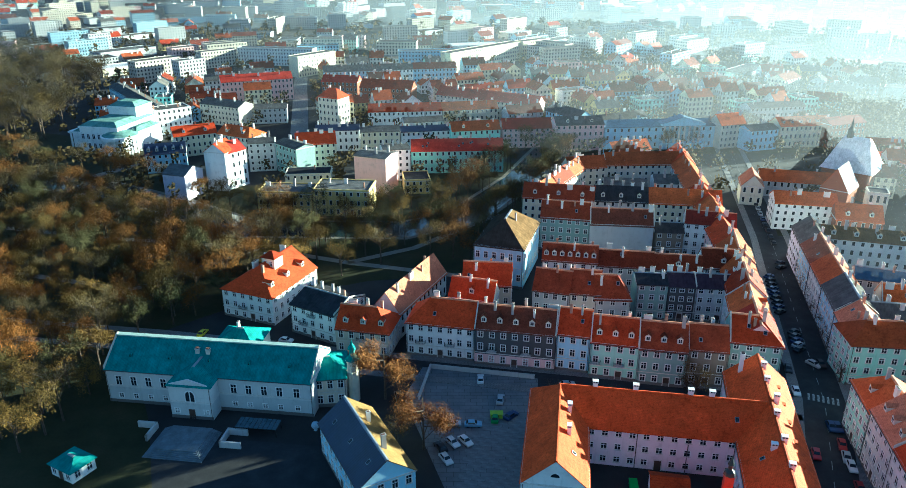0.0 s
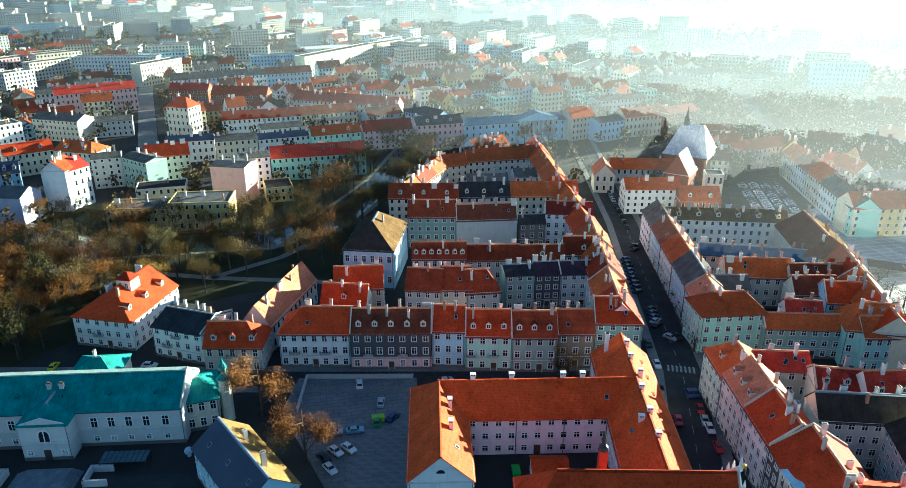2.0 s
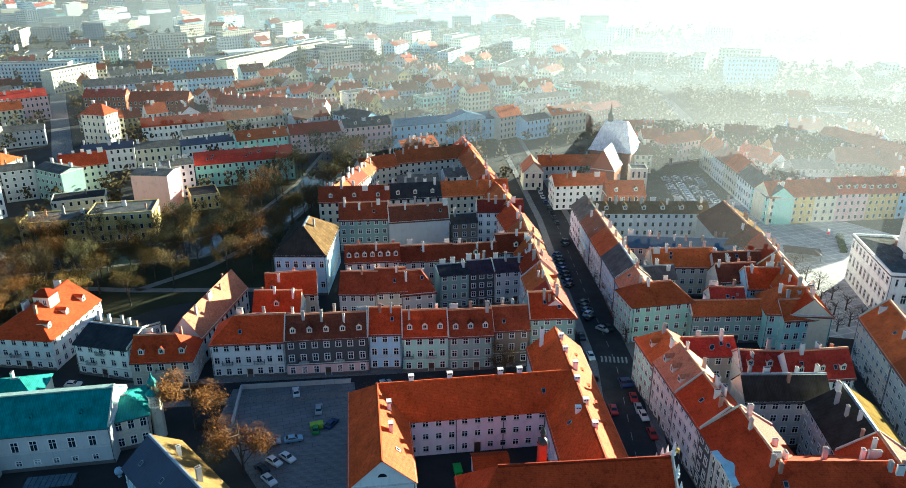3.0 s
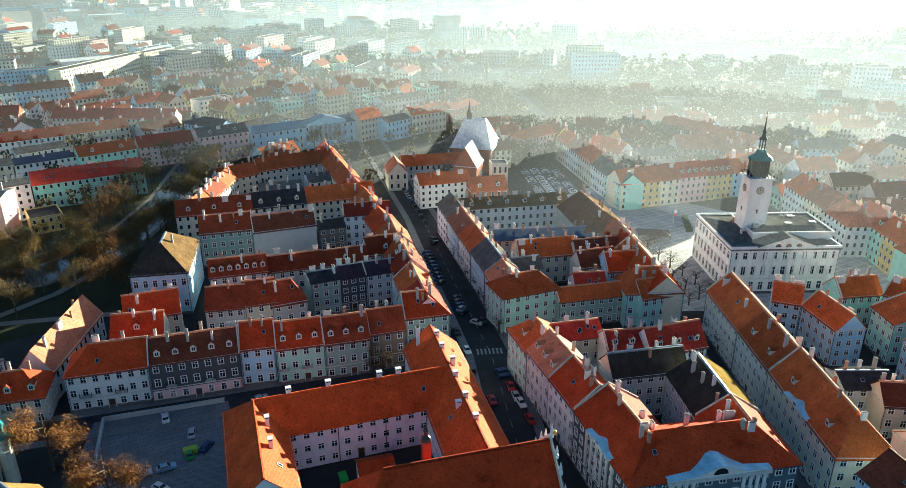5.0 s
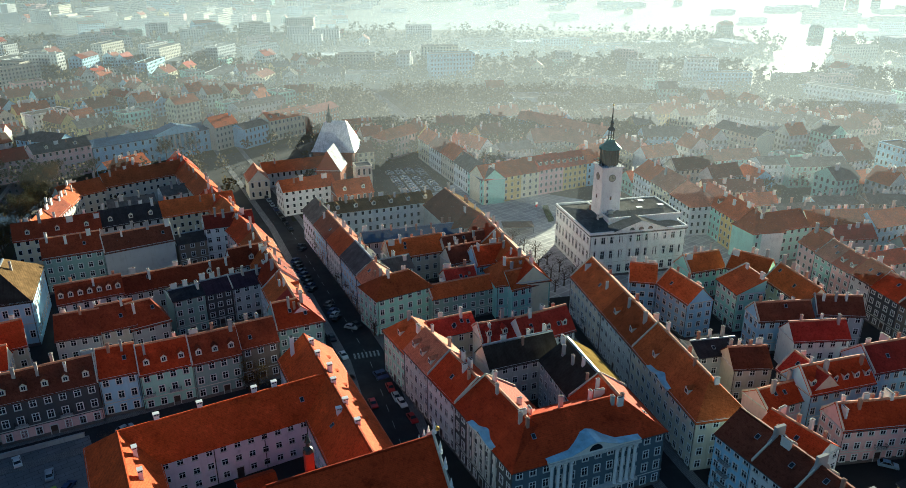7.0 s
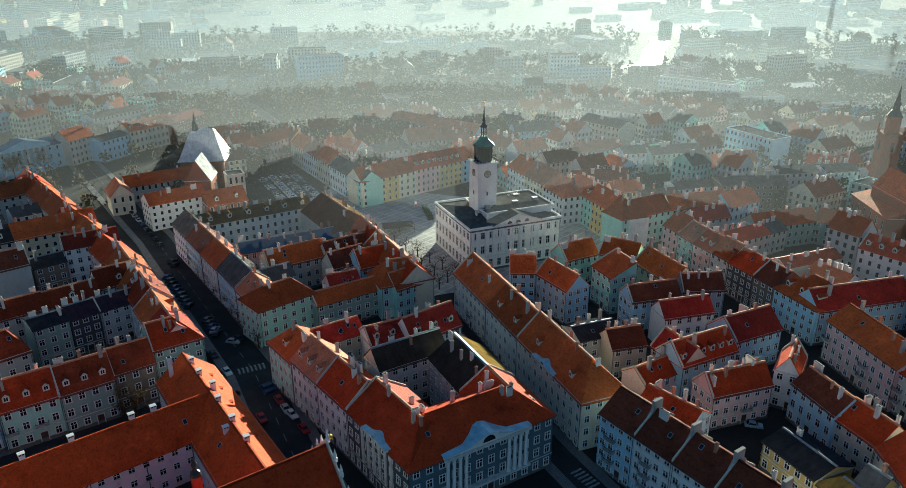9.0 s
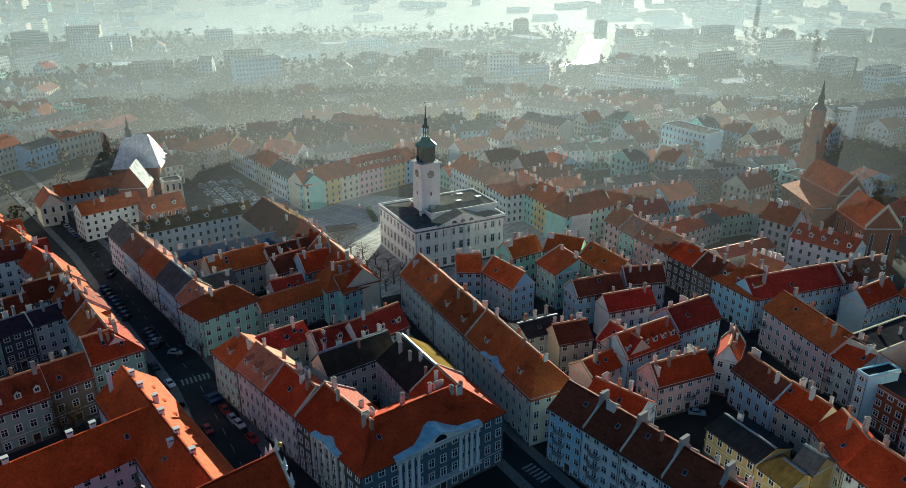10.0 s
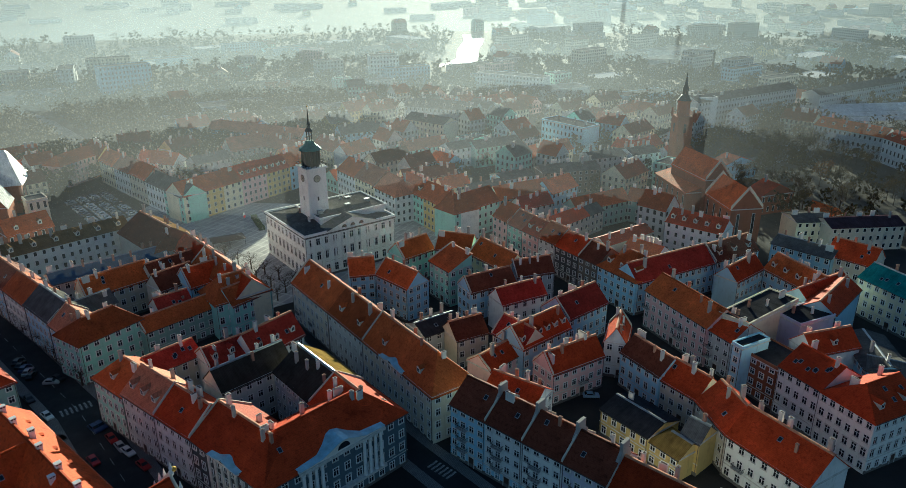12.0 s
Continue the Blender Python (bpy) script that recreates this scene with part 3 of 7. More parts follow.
ribbon("river_bank", RIVER, 21.0, 0.07, PATH, "pale stone edge of the river", "bank")
ribbon("river", RIVER, 17.0, 0.1, WATER, "narrow calm river through the park", "river")
for pts in ([(-190.0, 285.0), (-136.0, 272.0), (-75.0, 262.0), (-39.0, 248.0), (3.0, 236.0)], [(-39.0, 248.0), (-15.0, 262.0), (20.0, 300.0)], [(-160.0, 240.0), (-110.0, 225.0), (-75.0, 262.0)]):
    ribbon("park_path", pts, 3.0, 0.09, PATH, "light gravel path through the park", "path")
# yard of the palace, car parks and the square
plate("car_park", [(-13.0, 161.0), (-8.5, 176.0), (23.0, 170.0), (19.0, 127.0), (-1.0, 124.0)], 0.04, CONCRETE, "worn concrete slab car park with patched surface", "car park")
plate("palace_yard", [(-84.0, 148.0), (-30.0, 141.0), (-18.0, 115.0), (-62.0, 118.0), (-80.0, 135.0)], 0.045, ASPHALT, "dark asphalt yard in front of the palace", "yard")
plate("town_square", [(150.0, 160.0), (139.0, 226.0), (170.0, 262.0), (226.0, 274.0), (262.0, 190.0), (262.0, 140.0), (222.0, 118.0), (186.0, 142.0)], 0.05, SQUARE, "pale paved market square with darker slab bands", "square")
plate("church_car_park", [(180.0, 268.0), (212.0, 268.0), (236.0, 322.0), (196.0, 316.0)], 0.05, ASPHALT, "grey asphalt car park beside the friary church", "car park")
plate("friary_garden", [(131.0, 274.0), (146.0, 270.0), (160.0, 330.0), (150.0, 338.0)], 0.06, GRASS, "narrow strip of green lawn by the street", "lawn")
plate("market_park", [(330.0, 40.0), (300.0, 8.0), (400.0, -60.0), (520.0, -60.0), (480.0, 60.0)], 0.05, ground_mat("dry_leaves", [(0.3, (0.06, 0.055, 0.045)), (0.5, (0.1, 0.09, 0.07)), (0.7, (0.15, 0.13, 0.1))], 0.06), "dull lawn under bare trees behind the church", "lawn")
plate("courthouse_green", [(60.0, 395.0), (260.0, 400.0), (250.0, 470.0), (70.0, 470.0)], 0.04, GRASS, "green with paths before the courthouse", "lawn")
# painted crossings: every bar is its own
for (cx, cy, rz, n) in ((96.0, 160.0, 68, 7), (118.5, 65.0, -14, 6), (62.0, 74.0, 68, 6)):
    top = tagged(empty("zebra_crossing", cx, cy, 0.036, rz), "worn white zebra crossing on the asphalt", "crossing", "", "structure")
    bm = bmesh.new()
    box(bm, -1.6, -0.28, 0, 1.6, 0.28, 0.006)
    me = mesh_of("bar", bm, PAINT)
    for k in range(n):
        piece("bar", me, top, pose(0, (k - n / 2 + 0.5) * 1.15, 0))
top = tagged(empty("centre_line", 0, 0, 0.034), "broken white centre line of the street", "road marking", "", "structure")
bm = bmesh.new()
box(bm, -0.07, -1.6, 0, 0.07, 1.6, 0.006)
me = mesh_of("dash", bm, PAINT)
for (ax, ay), (bx, by) in zip(MAIN[1:], MAIN[2:]):
    n = int(math.hypot(bx - ax, by - ay) / 6.5)
    for k in range(n):
        f = (k + 0.5) / n
        piece("dash", me, top, pose(ax + (bx - ax) * f, ay + (by - ay) * f, 0, 0, 0, -math.degrees(math.atan2(bx - ax, by - ay))))

# ---------------------------------------------------------------- the houses
# terrace along the street by the car park
house(-13.3, 182.9, -12.0, 19.6, 12, 10.7, rise=5.5, hl=6, wall='white', roof='red', n=3, ch=2, balc=((1, 1), (1, 4)), win='flr')
house(6.0, 177.7, -11.0, 22.2, 11, 11.5, rise=5, wall='darkgrey', roof='brown', base='pink', n=3, ch=6, dorm=5, par='lr', balc=((1, 1), (1, 4)))
house(28.2, 174.7, -14.3, 9.0, 11, 11.5, rise=5.5, wall='blue', roof='red', n=3, ch=2, par='l', door=False)
house(36.9, 171.2, -12.8, 12.5, 11, 11, rise=5.5, wall='mint', roof='red', n=3, ch=2, dorm=3, par='lr', balc=((1, 0), (1, 2)))
house(49.1, 167.8, -11.2, 12.3, 11, 11, rise=5.5, wall='greygreen', roof='oldred', n=3, ch=3, dorm=3, par='l')
house(61.9, 167.2, -10.1, 10.2, 11, 11, rise=5, wall='brown', roof='oldred', n=3, ch=2, par='l')
house(73.1, 168.5, -13.1, 13.2, 12, 12.5, rise=5.5, hr=6, wall='greygreen', roof='red', n=4, ch=2, par='l', win='fr')
# houses by the park
villa = house(-72.7, 207.2, -22.7, 18.9, 25, 9.7, rise=6, hl=8, axis='y', wall='white', roof='red', n=3, ch=4, dorm=3, bdorm=0, win='fr', balc=((1, 2),), what='villa')
house(-48.9, 196.2, -29.4, 16.5, 15, 9.8, rise=2.5, wall='white', roof='black', n=3, ch=5, win='fr', balc=((1, 1), (2, 2)), par='r')
house(-33.7, 184.1, -12.3, 15.8, 12, 8, rise=5, hr=5, wall='sand', roof='red', n=2, ch=3, dorm=3, win='fr', balc=((1, 2),))
house(-15.7, 191.9, 65.5, 32.3, 9.5, 8.5, rise=6, wall='grey', roof='pinkish', n=2, ch=4, win='f', near=False)
house(2.9, 207.1, -6.5, 15.2, 11, 11, rise=5.5, wall='sand', roof='red', n=3, ch=3, win='fr')
house(-1.4, 200.3, -16.5, 13.8, 9, 10, rise=5, wall='cream', roof='red', n=3, ch=3, dorm=1, win='fr')
# roof2 paints the right slope golden brown, as the sun shows it
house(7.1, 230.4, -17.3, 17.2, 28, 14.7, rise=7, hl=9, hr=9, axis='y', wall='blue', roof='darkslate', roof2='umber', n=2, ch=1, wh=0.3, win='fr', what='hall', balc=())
# the old block behind the terrace
house(24.5, 202.9, -16.8, 11.2, 12, 11, rise=5, wall='grey', roof='oldred', n=3, ch=3, win='f')
house(35.4, 200.5, -9.7, 9.5, 12, 11, rise=5.5, wall='sand', roof='oldred', n=3, ch=2, win='f')
house(43.1, 198.9, -4.3, 10.7, 9, 10, rise=6, hr=4, wall='grey', roof='oldred', n=3, ch=2, win='f')
house(56.8, 203.8, -5.2, 9.4, 10, 12.5, rise=1.5, wall='greygreen', roof='black', n=4, ch=3, win='f')
house(66.5, 203.2, -5.9, 8.1, 10, 12, rise=2.5, wall='darkgrey', roof='purple', n=4, ch=3, win='f')
house(74.7, 202.3, -6.7, 14.4, 10, 12, rise=2.5, wall='grey', roof='purple', n=4, ch=4, win='f', par='l')
house(29.7, 223.7, -10.7, 18.2, 9, 12, rise=4.5, wall='white', roof='oldred', n=3, ch=3, dorm=7, win='f')
house(47.5, 220.0, -9.0, 18.1, 9, 11.5, rise=4, wall='grey', roof='oldred', n=3, ch=3, win='f')
house(65.6, 217.4, -7.0, 15.4, 9, 11, rise=4, wall='grey', roof='oldred', n=3, ch=3, dorm=1, win='f')
house(81.1, 216.9, -8.0, 13.3, 10, 12, rise=5, wall='white', roof='oldred', n=3, ch=3, dorm=1, win='f')
house(33.3, 260.7, -11.9, 18.6, 9, 13.5, rise=5.5, wall='greygreen', roof='oldred', n=4, ch=4, win='f', par='r')
house(51.2, 254.5, -6.2, 23.1, 8, 13, rise=5, wall='grey', roof='brown', n=4, ch=5, win='', par='lr')
house(86.0, 254.3, -15.4, 18.2, 10, 13.5, rise=3.5, wall='white', roof='crimson', n=4, ch=3, win='f')
house(75.4, 253.8, -6.7, 10.5, 8, 10, rise=2.5, wall='brown', roof='black', n=3, ch=2, win='f')
house(28.7, 285.3, -11.9, 28.8, 10, 13, rise=5, wall='cream', roof='oldred', n=4, ch=7, dorm=3, win='f')
house(57.1, 280.8, -7.9, 21.5, 10, 13, rise=5, wall='grey', roof='black', n=4, ch=5, dorm=3, win='f')
house(78.8, 279.3, -8.7, 28.7, 10, 12.5, rise=5, wall='cream', roof='orange', n=4, ch=5, win='f')
house(90.3, 313.1, -5.6, 18.2, 12, 10, rise=2.5, wall='white', roof='slate', n=3, ch=3, win='f')
house(67.9, 314.6, -10.5, 19.0, 10, 9, rise=2, wall='grey', roof='slate', n=3, ch=2, win='f')
house(72.8, 334.7, 2.6, 38.9, 10, 12, rise=5, wall='sand', roof='orange', n=4, ch=8, win='f', near=False)
house(54.1, 328.1, 11.4, 18.6, 10, 12, rise=4.5, wall='sand', roof='orange', n=4, ch=5, win='f', near=False)
house(55.4, 336.8, -119.4, 17.1, 9, 12, rise=4.5, wall='sand', roof='orange', n=4, ch=4, win='b', near=False)
house(46.9, 321.8, -119.4, 17.1, 9, 12.5, rise=4.5, wall='pink', roof='oldred', n=4, ch=4, win='b', near=False)
house(38.5, 306.9, -119.4, 17.1, 9, 12, rise=4.5, wall='sand', roof='orange', n=4, ch=3, win='b', near=False)
# the same block along the main street
house(86.4, 168.1, 76.3, 13.2, 11, 12.5, rise=4.5, wall='pink', roof='crimson', n=4, ch=3, win='b')
house(89.5, 181.0, 76.3, 13.2, 11, 12, rise=5, wall='grey', roof='orange', n=4, ch=3, win='b', dorm=1)
house(92.7, 193.8, 76.3, 13.2, 11, 13, rise=5, wall='white', roof='red', n=4, ch=3, win='b')
house(95.8, 206.6, 76.3, 13.2, 11, 12, rise=4.5, wall='sand', roof='orange', n=4, ch=3, win='b')
house(99.0, 219.5, 76.3, 13.2, 11, 12.5, rise=5, wall='white', roof='orange', n=4, ch=3, win='b')
house(102.1, 232.3, 82.9, 20.8, 11, 12, rise=4.5, wall='pink', roof='red', n=4, ch=3, win='b', near=False)
house(104.7, 253.0, 82.9, 20.8, 11, 12.5, rise=5, wall='grey', roof='orange', n=4, ch=3, win='b', near=False)
house(107.2, 273.6, 82.9, 20.8, 11, 12, rise=5, wall='white', roof='red', n=4, ch=3, win='b', near=False)
house(109.8, 294.2, 82.9, 20.8, 11, 12.6, rise=4.5, wall='sand', roof='orange', n=4, ch=3, win='b', near=False)
house(112.3, 314.8, 82.9, 20.8, 11, 12, rise=5, wall='white', roof='orange', n=4, ch=3, win='b', near=False)
house(114.9, 335.4, 82.9, 20.8, 11, 12.3, rise=5, wall='sand', roof='red', n=4, ch=3, win='b', near=False)
# the college: three wings round a yard
college = house(23.4, 136.4, -9.3, 45.2, 13, 10.2, rise=6, wall='rose', roof='vermilion', n=3, ch=0, sky=0, win='f', what='college wing', wh=0.42, dorm=0, cornice=False)
college_left = house(13.6, 117.1, -9.3, 13.2, 33.6, 10.2, rise=6, axis='y', hr=6.6, wall='white', roof='vermilion', n=3, ch=0, win='lr', what='college wing', door=False, wh=0.42)
college_right = house(68.0, 157.5, -103.3, 59.1, 14, 10.2, rise=6, wall='rose', roof='vermilion', n=3, ch=0, win='f', what='college wing', wh=0.42)
house(41.5, 122.6, -11.1, 7.9, 5, 4, rise=1.2, wall='rose', roof='vermilion', n=1, ch=0, win='', what='yard shed', door=False, sky=0, near=False, cornice=False)
# the block with the pediment
pediment_house = house(82.3, 83.9, -17.0, 36.4, 17, 14, rise=5.3, hl=8.5, hr=8.5, wall='bluegrey', roof='red', n=4, ch=5, win='fr', name='pediment_house', what='bank house', hood=True)
house(95.5, 149.5, -100.6, 13.7, 12, 13, rise=5, hl=5, wall='mint', roof='orange', n=4, ch=2, sky=0, dorm=1)
house(93.0, 136.1, -100.6, 13.7, 12, 14, rise=5, wall='grey', roof='pinkish', n=4, ch=2, dorm=3)
house(90.5, 122.6, -100.6, 13.7, 12, 14, rise=5, wall='white', roof='red', n=4, ch=5, par='lr')
bank_side = house(88.0, 109.1, -102.7, 25.8, 15.5, 14, rise=5.4, hr=7.7, wall='darkgrey', roof='red', n=4, ch=5, par='l')
house(117.1, 73.3, 67.8, 17.3, 14.5, 14, rise=5.2, hl=7, wall='grey', roof='red', n=4, ch=4, win='b')
# ochre paints the sunlit outer slope; the yard slope stays dark
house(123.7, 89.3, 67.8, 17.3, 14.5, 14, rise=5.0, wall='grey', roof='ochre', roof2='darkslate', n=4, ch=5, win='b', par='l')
house(104.8, 116.2, -16.3, 19.7, 9, 13, rise=4.5, wall='grey', roof='darkslate', n=4, ch=5, win='f')
house(113.2, 128.7, -20.4, 13.9, 9, 12, rise=3.5, wall='white', roof='crimson', n=3, ch=3, dorm=3, win='f', par='l')
house(121.8, 121.2, -10.1, 16.5, 10, 12, rise=5.5, wall='white', roof='crimson', n=3, ch=3, dorm=3, sky=3, win='fl')
house(104.4, 138.8, -14.2, 13.3, 9, 12, rise=3, wall='sand', roof='crimson', n=3, ch=2, sky=4, win='f')
# the block over the main street
house(125.7, 253.2, -103.9, 17.5, 11, 12.5, rise=4.5, wall='lilac', roof='slate', n=4, ch=3, near=True)
house(121.5, 236.2, -103.9, 17.5, 11, 12.5, rise=4.5, wall='blue', roof='brown', n=4, ch=3)
house(117.3, 219.2, -103.9, 17.5, 11, 12.5, rise=4.5, wall='white', roof='orange', n=4, ch=3)
house(113.1, 202.2, -103.9, 17.5, 11, 13, rise=4.5, wall='blue', roof='slate', n=4, ch=3)
house(108.9, 185.2, -103.9, 17.5, 11, 12.5, rise=4.5, hr=6, wall='blue', roof='pinkish', n=4, ch=3)
house(104.5, 166.6, -5.9, 19.2, 12, 12.5, rise=4.5, hl=5, hr=5, wall='mint', roof='orange', n=4, ch=2, win='fl', balc=())
house(121.4, 161.8, -14.7, 24.8, 8, 9.5, rise=3, wall='greygreen', roof='orange', n=3, ch=2, win='f')
house(128.8, 163.1, -20.7, 10.0, 10, 11, rise=4, wall='grey', roof='crimson', n=3, ch=2, win='f')
house(139.8, 152.7, -23.9, 17.9, 13, 12, rise=6, hl=5, hr=5, wall='mint', roof='orange', n=3, ch=3, win='f')
house(145.7, 169.1, -18.0, 13.6, 10, 11.5, rise=5, wall='blue', roof='red', n=3, ch=3, win='f')
house(130.4, 239.6, -16.7, 43.8, 12, 13.5, rise=2.6, wall='lightstone', roof='umber', n=4, ch=9, win='f', dorm=6, balc=((1, 3), (1, 8), (2, 3), (2, 8), (2, 12)))
# roof2 paints the sunlit right slope a lighter brown
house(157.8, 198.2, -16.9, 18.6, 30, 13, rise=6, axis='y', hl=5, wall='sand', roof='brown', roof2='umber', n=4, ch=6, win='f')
house(126.6, 208.6, -21.5, 37.0, 9.5, 12.2, rise=2.2, wall='grey', roof='blue', n=3, ch=8, win='f')
house(126.6, 192.8, -15.4, 21.3, 9, 11, rise=5, wall='sand', roof='orange', n=3, ch=5, win='f')
house(144.7, 183.9, -13.3, 16.2, 9, 11, rise=5, wall='sand', roof='brown', n=3, ch=5, win='f')
house(117.6, 185.1, -10.2, 12.3, 8, 11, rise=3, wall='grey', roof='slate', n=3, ch=3, win='f')
house(155.6, 145.5, 67.8, 17.2, 11, 12.5, rise=5, wall='cream', roof='red', n=4, ch=3, win='b')
house(162.1, 161.4, 67.8, 17.2, 11, 12.5, rise=5, wall='white', roof='orange', n=4, ch=3, win='b')
house(168.7, 177.3, 67.8, 17.2, 11, 12.5, rise=5, wall='pink', roof='red', n=4, ch=3, win='b')
# the long block beside the square
house(160.8, 141.0, -116.8, 24.7, 13, 13.5, rise=6, wall='sand', roof='orange', n=4, ch=3, balc=((1, 1), (1, 4)))
house(149.7, 119.0, -116.8, 20.6, 13, 13.5, rise=6, wall='grey', roof='orange', n=4, ch=4, dorm=2)
corner_block = house(140.4, 100.6, -116.8, 32.9, 13, 13.5, rise=6.5, hr=7, wall='sand', roof='orange', n=4, ch=4, win='fr', dorm=2)
# yards of the long block
house(197.5, 122.2, -19.7, 13.8, 9, 11, rise=4.5, wall='mint', roof='orange', n=3, ch=4, win='f')
house(180.6, 122.9, -108.4, 15.8, 9, 12, rise=4.5, wall='blue', roof='orange', n=4, ch=3, win='fr')
house(175.3, 129.2, -50.0, 8.2, 9, 12, rise=4.5, wall='blue', roof='orange', n=4, ch=3, win='f')
house(196.5, 111.8, -116.7, 11.7, 9, 13, rp=1, rise=4, wall='mint', roof='orange', n=4, ch=2, win='fr')
house(210.2, 103.6, -116.5, 19.4, 10, 12, rise=5, wall='cream', roof='orange', n=3, ch=6, win='f')
house(208.4, 116.3, -81.9, 12.9, 10, 12, rise=5, wall='mint', roof='orange', n=3, ch=4, win='f')
house(183.9, 90.0, -32.5, 16.9, 8, 11, rise=4, wall='blue', roof='brown', n=3, ch=3, win='fl', par='l')
house(181.7, 78.2, -33.3, 16.2, 8, 10.5, rise=4, wall='white', roof='crimson', n=3, ch=3, win='f')
house(181.1, 57.1, -22.7, 17.3, 11, 11, rise=5, wall='blue', roof='crimson', n=3, ch=3, win='fl', par='l')
house(160.1, 62.7, -22.0, 19.3, 10, 10.5, rise=5, wall='blue', roof='red', n=3, ch=2, dorm=6, win='f')
house(165.0, 74.0, -111.5, 11.9, 9, 10.5, rise=4.5, wall='sand', roof='crimson', n=3, ch=2, win='f')
house(150.0, 67.7, -16.6, 13.1, 8, 8, rise=3, wall='pink', roof='red', n=2, ch=2, win='f')
house(155.1, 90.1, -27.4, 12.9, 10, 10, rise=2, wall='grey', roof='black', n=3, ch=3, sky=2, win='f')
house(156.9, 81.0, -33.9, 10.2, 9, 10, rise=4, wall='sand', roof='brown', n=3, ch=4, win='f')
house(201.2, 81.8, -42.9, 13.5, 8, 11, rise=4.5, wall='grey', roof='brown', n=3, ch=4, win='f')
house(153.2, 51.6, -30.3, 17.5, 8, 9.8, rise=4.5, wall='pink', roof='red', n=3, ch=8, win='fl', balc=((1, 3),))
house(173.8, 44.5, -80.9, 6.0, 11, 11, rise=4.5, axis='y', wall='white', roof='red', n=3, ch=3, win='f', par='r')
house(171.3, 39.2, -123.1, 14.3, 9, 10.5, rise=4, wall='blue', roof='brown', n=3, ch=3, win='f')
house(164.3, 27.2, -118.9, 11.3, 10, 9.5, rise=4.5, wall='sand', roof='red', n=3, ch=4, win='f')
house(147.9, 37.3, -115.7, 14.3, 11, 7.5, rise=1.8, wall='yellow', roof='black', n=2, ch=1, win='f', door=False)
house(142.5, 24.5, -117.8, 8.7, 8, 6.5, rise=2.5, hl=3, wall='yellow', roof='ochre', n=2, ch=0, win='f', door=False)
house(144.5, 18.0, -111.5, 4.9, 7, 9, rise=3, wall='yellow', roof='greyfelt', n=3, ch=1, win='f', door=False)
# the long front block of flats
FLATS = [
    house(124.1, 65.6, -104.7, 10.1, 12, 14.5, rise=4.5, wall='blue', roof='brown', n=5, ch=1, win='fl', par='', base='blue', balc=((1, 1), (2, 1), (3, 1)), what='apartment house', pitch=2.6),
    house(121.6, 55.8, -104.7, 10.1, 12, 14.5, rise=4.5, wall='white', roof='brown', n=5, ch=1, win='f', par='l', base='blue', balc=((1, 1), (2, 1), (3, 1)), what='apartment house', pitch=2.6),
    house(119.0, 46.0, -104.7, 10.1, 12, 14.5, rise=4.5, wall='white', roof='brown', n=5, ch=1, win='f', par='l', base='blue', balc=((1, 1), (2, 1), (3, 1)), what='apartment house', pitch=2.6),
    house(116.4, 36.2, -104.7, 10.1, 12, 14.5, rise=4.5, wall='lilac', roof='brown', n=5, ch=1, win='f', par='l', base='blue', balc=((1, 1), (2, 1), (3, 1)), what='apartment house', pitch=2.6),
]
house(113.9, 26.4, -104.7, 22.3, 12, 13, rise=5, wall='white', roof='red', n=4, ch=5, win='f', par='l')
house(136.4, 63.0, -97.5, 13.8, 9, 12, rise=3, wall='white', roof='red', n=4, ch=4, win='r')
bm = bmesh.new()
ring = [(3.2, 16.6), (5.0, 19.0), (5.0, 21.0), (7.6, 21.0), (7.6, 19.0), (8.6, 18.0), (8.6, 16.6)]
sides = [[bm.verts.new((x, y, z)) for y, z in ring] for x in (-0.35, 0.35)]
for k in range(len(ring)):
    j = (k + 1) % len(ring)
    bm.faces.new((sides[0][k], sides[0][j], sides[1][j], sides[1][k]))
for e in sides:
    bm.faces.new(e)
bmesh.ops.recalc_face_normals(bm, faces=bm.faces)
stack_wall = mesh_of("chimney_wall", bm, CHIMNEY_DARK)
for top in FLATS:
    piece("chimney_wall", stack_wall, top, pose(10.0, 0, 0), "broad grey chimney stack on the party wall")
# houses of the next block
house(157.2, 17.2, -141.3, 13.6, 12, 10.5, rise=5, wall='sand', roof='red', n=3, ch=4, win='f')
house(145.8, 8.6, -121.8, 20.1, 13, 11, rise=5.5, wall='white', roof='red', n=3, ch=5, win='fl', balc=((1, 1), (1, 4)))
house(143.2, 3.0, -108.7, 6.5, 6, 9, rise=1.2, wall='blue', roof='navy', n=3, ch=0, win='f', door=False)
house(207.6, 41.7, -128.3, 26.8, 12, 12.7, rise=4.5, wall='pink', roof='orange', n=4, ch=4, win='fl', hood=True, balc=((2, 0), (1, 5), (2, 5)), what='tenement house')
house(192.4, 20.8, -126.6, 9.0, 12, 12, rise=4, wall='grey', roof='red', n=4, ch=2, win='f', par='l', balc=((1, 0), (2, 0)))
house(191.3, 10.4, -25.1, 25.2, 9, 16, rise=0.5, wall='cream', roof='black', n=5, ch=4, win='')
house(201.9, -2.1, -37.4, 13.6, 9, 14, rise=0.5, wall='lilac', roof='black', n=4, ch=2, win='')
house(212.7, -10.3, -15.7, 23.2, 9, 14, rise=3, wall='blue', roof='red', n=4, ch=2, win='')
